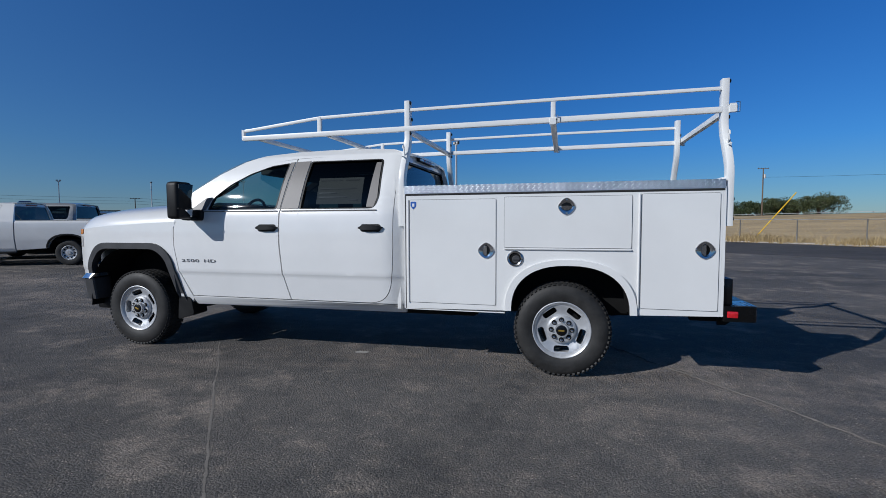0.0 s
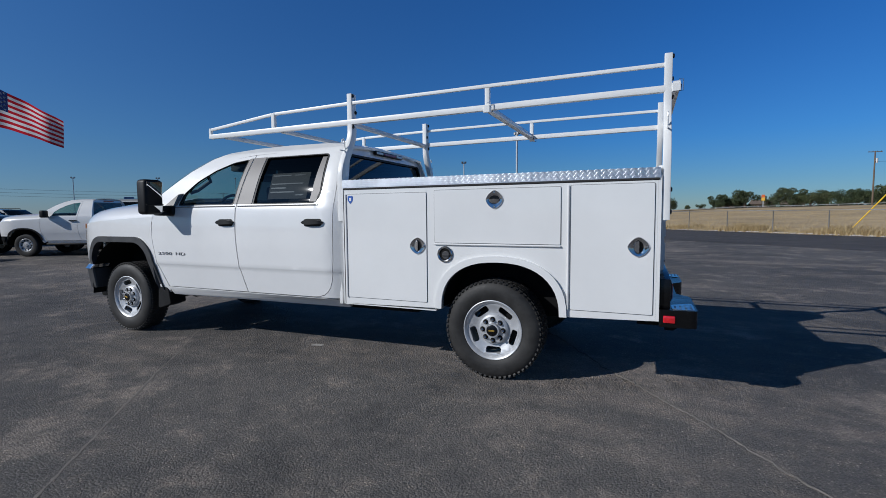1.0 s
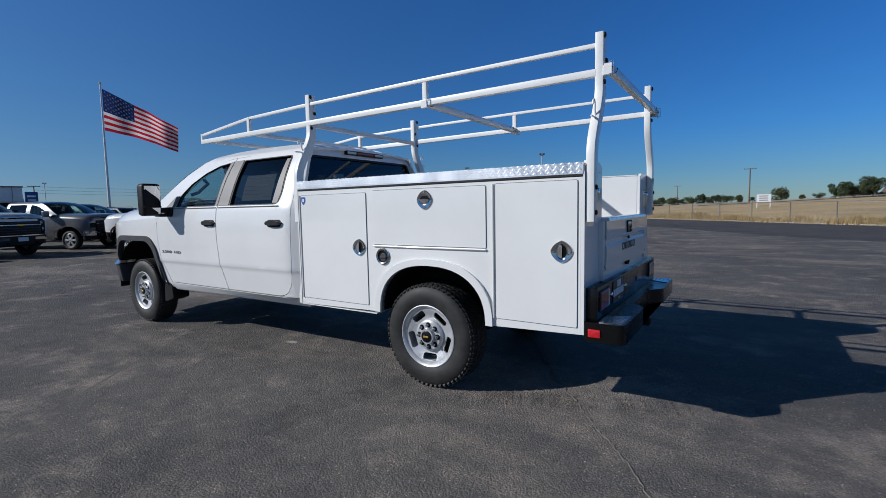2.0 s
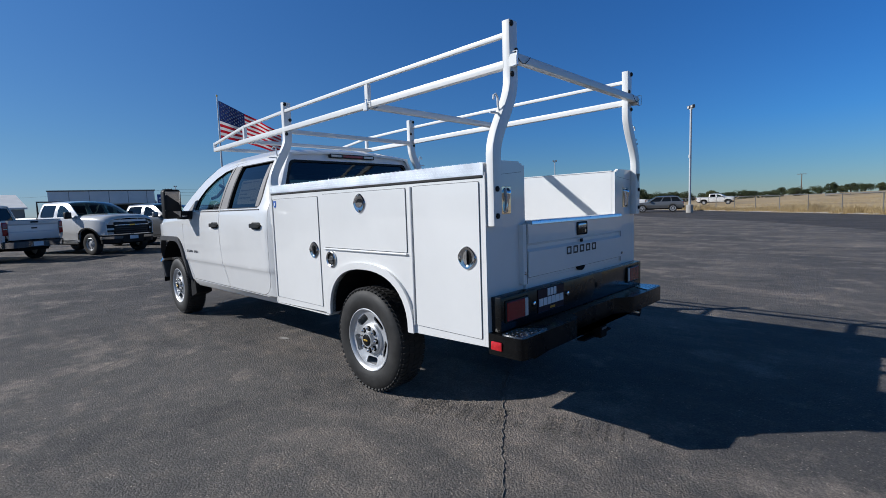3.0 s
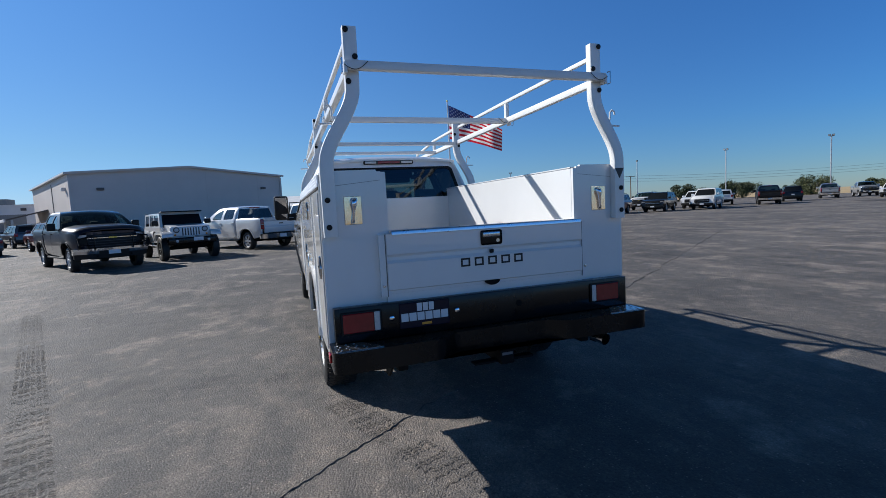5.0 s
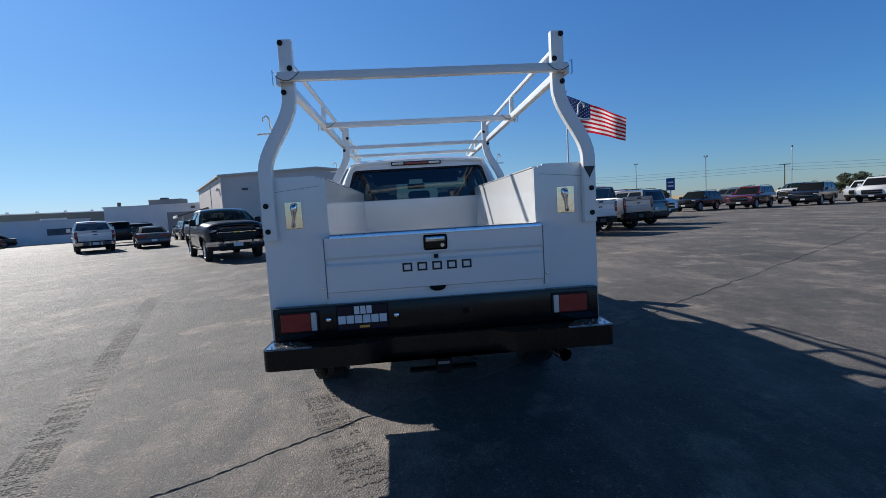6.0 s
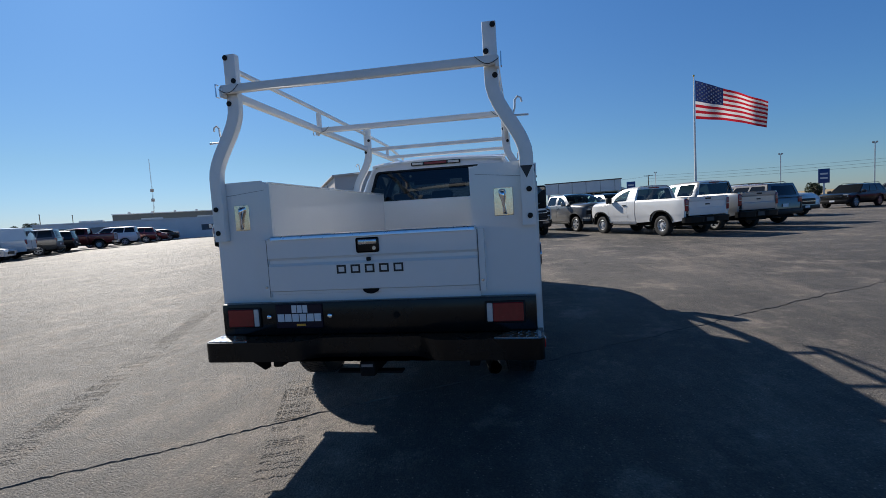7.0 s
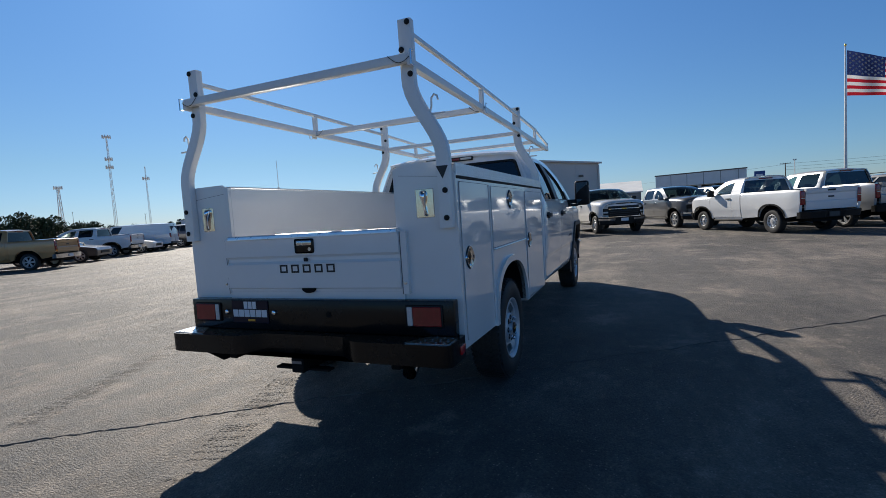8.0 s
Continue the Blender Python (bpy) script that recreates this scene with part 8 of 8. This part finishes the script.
def sedan(colour, label, x, y, turn, style="alloy"):
    """A low car that looks along its own +x."""
    wb, hw, r = 2.85, 0.94, 0.35
    xf, xr = wb / 2, -wb / 2
    mat = PAINTS[colour]
    c = thing("car", label, "car", "parked vehicles", m=pose(x, y, 0, 0, 0, turn))
    xe, xt = xf + 0.88, xr - 1.02
    af, ar = arch_line(xf, 0.41, r, 0.30), arch_line(xr, 0.41, r, 0.30)
    lower = [(xe - 0.05, 0.32), (xe, 0.62), (xe - 0.10, 0.76), (xf - 0.45, 0.95), (xt + 0.35, 0.99), (xt + 0.02, 0.95), (xt, 0.70), (xt + 0.08, 0.34)] + ar[::-1] + af[::-1]
    part("body", slab(lower, hw, z_in=0.70), mat, c)
    greenhouse(c, mat, xt + 0.42, xf - 0.42, 0.83, 0.95, xr + 0.25, xf - 1.15, 0.60, 1.40, ((0.12, 0.46), (0.49, 0.86)))
    lamps(c, xt, 0.90, 0.72, 0.90, 0.55, RED_LENS, "tail_lamp", -1)
    lamps(c, xe - 0.06, 0.88, 0.58, 0.70, 0.32, CLEAR_LENS, "headlamp", 1)
    part("grille", boxed(xe - 0.05, xe + 0.01, -0.5, 0.5, 0.44, 0.62, 0.02, 1), BLACK_PLASTIC, c)
    rbm = part("rear_bumper", boxed(xt - 0.05, xt + 0.10, -0.90, 0.90, 0.32, 0.62, 0.05, 2), mat, c)
    part("plate", boxed(xt - 0.056, xt - 0.049, -0.16, 0.16, 0.44, 0.58), DECAL_WHITE, rbm)
    for s in (-1, 1):
        for ax in (xf, xr):
            part("wheel_well", sheet(lambda a, yy: (ax + 0.405 * math.cos(a), s * yy, r + 0.405 * math.sin(a)), steps(0.05, math.pi - 0.05, 10), [0.5, 0.92]), FRAME_DARK, c)
    seams_and_handles(c, (xf - 0.62, xf - 1.85), hw - 0.04, 0.40, 0.92, (xf - 1.62,), mat)
    side_mirrors(c, xf - 0.72, 0.86, 0.93, mat, 0.75)
    part("chassis", boxed(xt + 0.1, xe - 0.2, -0.6, 0.6, 0.20, 0.36), FRAME_DARK, c)
    add_wheels(c, xf, xr, hw, r, style)
    return c


def van(colour, label, x, y, turn):
    """A panel van that looks along its own +x."""
    wb, hw, r = 3.43, 1.0, 0.36
    xf, xr = wb / 2, -wb / 2
    mat = PAINTS[colour]
    c = thing("cargo_van", label, "van", "parked vehicles", m=pose(x, y, 0, 0, 0, turn))
    xe, xt = xf + 0.95, xr - 1.20
    af, ar = arch_line(xf, 0.43, r, 0.42), arch_line(xr, 0.43, r, 0.42)
    lower = [(xe - 0.04, 0.42), (xe, 0.90), (xe - 0.10, 1.05), (xf - 0.05, 1.22), (xt, 1.25), (xt + 0.01, 0.50)] + ar[::-1] + af[::-1]
    part("body", slab(lower, hw, z_in=0.9), mat, c)
    greenhouse(c, mat, xt + 0.01, xf + 0.05, 0.94, 1.22, xt + 0.10, xf - 0.60, 0.80, 2.08, ((0.80, 0.95),), True, False)
    for s in (-1, 1):
        part("rear_window", boxed(xt + 0.0, xt + 0.03, min(s * 0.10, s * 0.74), max(s * 0.10, s * 0.74), 1.34, 1.82, 0.008, 1), GLASS_CAR, c)
        part("wheel_well", sheet(lambda a, yy: (xf + 0.425 * math.cos(a), s * yy, r + 0.425 * math.sin(a)), steps(0.05, math.pi - 0.05, 10), [0.5, 0.98]), FRAME_DARK, c)
        part("wheel_well", sheet(lambda a, yy: (xr + 0.425 * math.cos(a), s * yy, r + 0.425 * math.sin(a)), steps(0.05, math.pi - 0.05, 10), [0.5, 0.98]), FRAME_DARK, c)
    lamps(c, xt, 0.96, 0.95, 1.28, 0.13, RED_LENS, "tail_lamp", -1)
    lamps(c, xe - 0.02, 0.94, 0.78, 1.0, 0.26, CLEAR_LENS, "headlamp", 1)
    part("grille", boxed(xe - 0.04, xe + 0.02, -0.6, 0.6, 0.72, 0.98, 0.02, 1), BLACK_PLASTIC, c)
    part("front_bumper", boxed(xe - 0.15, xe + 0.07, -0.97, 0.97, 0.42, 0.66, 0.05, 2), BLACK_PLASTIC, c)
    part("rear_bumper", boxed(xt - 0.12, xt + 0.08, -0.96, 0.96, 0.46, 0.64, 0.04, 2), GREY_PLASTIC, c)
    part("door_gap", boxed(xt - 0.006, xt + 0.01, -0.006, 0.006, 0.66, 1.95), SEAM, c)
    seams_and_handles(c, (xf - 0.15, xf - 1.1, xf - 2.1), hw - 0.03, 0.55, 1.2, (xf - 0.95,), BLACK_PLASTIC)
    side_mirrors(c, xf - 0.15, 0.95, 1.25, BLACK_PLASTIC, 1.1)
    part("chassis", boxed(xt + 0.1, xe - 0.2, -0.6, 0.6, 0.30, 0.46), FRAME_DARK, c)
    add_wheels(c, xf, xr, hw, r, "steel")
    return c


def off_roader(x, y, turn):
    """A square four-door off-road vehicle that looks along its own +x, placed by its front axle."""
    wb, r = 2.95, 0.44
    xf, xr = wb / 2, -wb / 2
    mat = PAINTS["white"]
    c = thing("off_roader", "white square four-door off-road vehicle with a slotted grille and black bumper", "suv", "parked vehicles", m=pose(x, y, 0, 0, 0, turn) @ pose(-xf, 0, 0))
    part("tub", slab([(xf - 0.58, 0.62), (xf - 0.58, 1.22), (xr - 0.62, 1.22), (xr - 0.62, 0.66), (xr - 0.50, 0.62)], 0.78, 0.0, 0.02), mat, c)
    part("hood", slab([(xf + 0.42, 0.72), (xf + 0.42, 1.20), (xf + 0.34, 1.235), (xf - 0.60, 1.30), (xf - 0.60, 0.72)], 0.67, 0.03, 0.03), mat, c)
    greenhouse(c, mat, xr - 0.60, xf - 0.58, 0.76, 1.22, xr - 0.54, xf - 0.86, 0.68, 1.77, ((0.05, 0.30), (0.35, 0.62), (0.66, 0.92)), body_name="hard_top")
    part("windscreen_frame", boxed(xf - 0.88, xf - 0.55, -0.70, 0.70, 1.75, 1.795, 0.02, 1), BLACK_PLASTIC, c)
    gl = part("grille", boxed(xf + 0.40, xf + 0.47, -0.66, 0.66, 0.84, 1.20, 0.04, 3), mat, c)
    for i in range(7):
        yy = -0.27 + i * 0.09
        part("grille_slot", boxed(xf + 0.463, xf + 0.472, yy - 0.023, yy + 0.023, 0.88, 1.16, 0.004, 1), GREY_PLASTIC, gl)
    for s in (-1, 1):
        hl = part("headlamp", lathe([(0.105, 0), (0.105, -0.02), (0.088, -0.035), (0.080, -0.022), (0, -0.030)], 24), GREY_PLASTIC, gl, "round lamp with a dark ring")
        hl.matrix_basis = pose(xf + 0.455, s * 0.47, 1.09, 0, 0, 90)
        part("lamp_lens", lathe([(0.072, -0.024), (0.045, -0.042), (0, -0.047)], 20), CLEAR_LENS, hl)
        part("turn_lamp", lathe([(0.038, 0), (0.036, -0.022), (0, -0.026)], 16), AMBER_LENS, gl).matrix_basis = pose(xf + 0.462, s * 0.52, 0.915, 0, 0, 90)
        for ax in (xf, xr):
            fl = rounded([(ax - 0.64, 0.74), (ax - 0.48, 1.05), (ax + 0.44, 1.06), (ax + 0.64, 0.97), (ax + 0.66, 0.86), (ax + 0.60, 0.86), (ax + 0.42, 0.99), (ax - 0.42, 0.98), (ax - 0.57, 0.72)], 0.02, 2)
            fender = part("fender_flare", prism(fl, lambda u, v: (u, s * 0.62, v), lambda u, v: (u, s * 0.95, v - 0.02)), mat, c, "white fender")
            part("flare_edge", prism([(u, v - 0.024) for u, v in fl], lambda u, v: (u, s * 0.952, v), lambda u, v: (u, s * 0.975, v - 0.01)), mat, fender)
    fbm = part("front_bumper", boxed(xf + 0.46, xf + 0.70, -0.80, 0.80, 0.58, 0.82, 0.05, 3), BLACK_COAT, c)
    part("plate", boxed(xf + 0.701, xf + 0.708, 0.02, 0.34, 0.68, 0.81), DECAL_WHITE, fbm)
    for s in (-1, 1):
        part("fog_lamp", lathe([(0.05, 0), (0.048, -0.02), (0, -0.026)], 16), CLEAR_LENS, fbm).matrix_basis = pose(xf + 0.695, s * 0.52, 0.70, 0, 0, 90)
    part("side_step", boxed(xr + 0.6, xf - 0.65, -0.90, -0.78, 0.48, 0.54, 0.02, 1), BLACK_COAT, c)
    part("rear_bumper", boxed(xr - 0.78, xr - 0.62, -0.8, 0.8, 0.56, 0.74, 0.03, 1), BLACK_COAT, c)
    seams_and_handles(c, (xf - 0.75, xf - 1.75, xr + 0.15), 0.775, 0.68, 1.18, (xf - 1.55, xr + 0.35), BLACK_PLASTIC)
    side_mirrors(c, xf - 0.72, 0.78, 1.28, BLACK_PLASTIC, 0.9)
    part("chassis", boxed(xr - 0.5, xf + 0.45, -0.5, 0.5, 0.48, 0.70), FRAME_DARK, c)
    for ax in (xf, xr):
        part("axle", boxed(ax - 0.06, ax + 0.06, -0.75, 0.75, r - 0.06, r + 0.06), FRAME_DARK, c)
    add_wheels(c, xf, xr, 0.98, r, "black")
    return c


# the rows beyond the truck's nose
nv = pickup("navy", "dark navy crew-cab pickup with chrome bumpers, parked nose out", -14.05, -6.75, 31, style="alloy", anchor="front")
for s in (-1, 1):
    part("guard_tube", sweep([(2.88, s * 0.50, 0.66), (2.95, s * 0.52, 0.80), (2.95, s * 0.90, 0.84), (2.93, s * 0.92, 1.02), (2.94, s * 0.52, 1.10), (2.95, s * 0.50, 0.84)], pipe(0.022, 8), up=(1, 0, 0)), BLACK_COAT, nv, "black tubular grille guard")
off_roader(-15.7, -4.6, 23)
pickup("pale", "pale silver crew-cab pickup with chrome rear bumper", -18.9, -1.95, 214, style="alloy", anchor="rear")
hdp = pickup("white", "white heavy-duty crew-cab pickup with a roof rack, parked nose out", -18.9, 1.15, 23, hd=True, style="steel", anchor="front")
part("headache_rack", sweep([(-1.35, -0.8, 1.3), (-1.35, -0.8, 2.05), (-1.35, 0.8, 2.05), (-1.35, 0.8, 1.3)], bar(0.06, 0.06, 0.01), up=(1, 0, 0)), BLACK_COAT, hdp)
pickup("steel", "steel grey crew-cab pickup parked nose out", -20.85, 4.5, 25, style="alloy", anchor="front")
pickup("white", "white regular-cab work pickup with a black rear bumper", -15.1, 6.95, 206, crew=False, style="steel", black_trim=True, anchor="rear")
pickup("silver", "silver heavy-duty crew-cab pickup with a black rear bumper", -16.75, 9.35, 206, hd=True, style="alloy", black_trim=True, anchor="rear")
suv("grey", "grey metallic suv parked nose in", -19.1, 11.6, 206, anchor="rear")
suv("white", "long white suv with a dark grille, parked side on", -24.9, 15.6, 25, long=True, anchor="front")
pickup("black", "black crew-cab pickup parked beyond the other pickups", -26.0, 7.3, 25, anchor="front")
suv("grey", "dark grey suv parked beyond the pickups", -29.0, 10.4, 25, anchor="front")
# row towards the lamps
suv("black", "low black suv parked nose out in the far row", -33.2, 23.0, 302, low=True, anchor="front")
suv("red", "dark red suv parked in the far row", -31.7, 26.6, 302, anchor="front")
suv("black", "black suv with chrome bars in the far row", -30.5, 30.9, 302, anchor="front")
suv("white", "white suv parked in the far row", -29.2, 35.2, 302, long=True, anchor="front")
suv("white", "white suv half hidden in the far row", -33.2, 38.2, 302, anchor="front")
pickup("white", "white pickup half hidden in the far row", -38.2, 36.2, 302, anchor="front")
pickup("black", "black crew-cab pickup parked far off", -30.8, 45.6, 130, anchor="rear")
suv("black", "black suv parked far off", -36.2, 56.4, 130)
suv("grey", "grey suv parked far off", -42.0, 32.5, 205)
suv("white", "white suv parked far off by the row's end", -38.5, 48.5, 130)
pickup("silver", "silver pickup parked far off, tail to the lot", -38.2, 66.4, 125, anchor="rear")
pickup("silver", "silver pickup parked far off by the trees", -36.8, 71.6, 310, anchor="front")
suv("white", "white suv in the line by the far lamp", -29.5, 63.0, 290, low=True)
suv("black", "black suv in the line by the far lamp", -27.2, 61.2, 290, low=True)
pickup("white", "white crew-cab pickup parked side on by the far lamp", -23.6, 58.3, 190)
suv("steel", "grey two-tone electric suv parked side on", -15.4, 47.9, 200, low=True)
pickup("white", "white pickup passing beyond the fence", -21.0, 92.0, 10)
# rows towards the workshop
pickup("tan", "tan crew-cab pickup with dusty wheels, parked nose in", -10.0, -24.55, 302, style="alloy", anchor="rear")
sedan("grey", "dark grey sedan parked nose out", -12.6, -28.0, 125)
pickup("white", "white crew-cab pickup with chrome bumper, parked nose in", -17.0, -29.6, 302, style="alloy", anchor="rear")
sedan("white", "white low sports car parked nose out", -19.1, -32.3, 125)
van("white", "white cargo van with rear windows", -21.2, -34.2, 305)
suv("grey", "dark grey suv parked next to the van", -26.2, -35.0, 305, long=True, anchor="rear")
suv("black", "black suv in the far line", -29.7, -37.1, 305, anchor="rear")
pickup("red", "red crew-cab pickup in the far line", -34.2, -37.9, 305, anchor="rear")
suv("white", "white suv in the far line", -39.7, -40.4, 305, long=True, anchor="rear")
suv("red", "maroon suv in the far line", -43.8, -41.6, 305, anchor="rear")
sedan("red", "dull red sedan near the end of the far line", -46.6, -44.3, 305)
sedan("black", "dark sedan at the end of the far line", -49.5, -45.1, 305)
# before the white workshop
pickup("pale", "pale silver pickup driving lane side, tail to the lot", -26.3, -19.4, 215, style="alloy", anchor="rear")
pickup("black", "black pickup in front of the white workshop", -37.0, -24.5, 300)
sedan("grey", "dark grey sports car with a black tail, nose in", -29.2, -17.6, 212)
suv("red", "maroon suv parked nose in before the metal building", -31.2, -14.6, 215)
suv("grey", "grey suv beside the lean-to", -41.5, -20.6, 215)
suv("black", "dark suv in front of the workshop", -44.0, -27.6, 300)
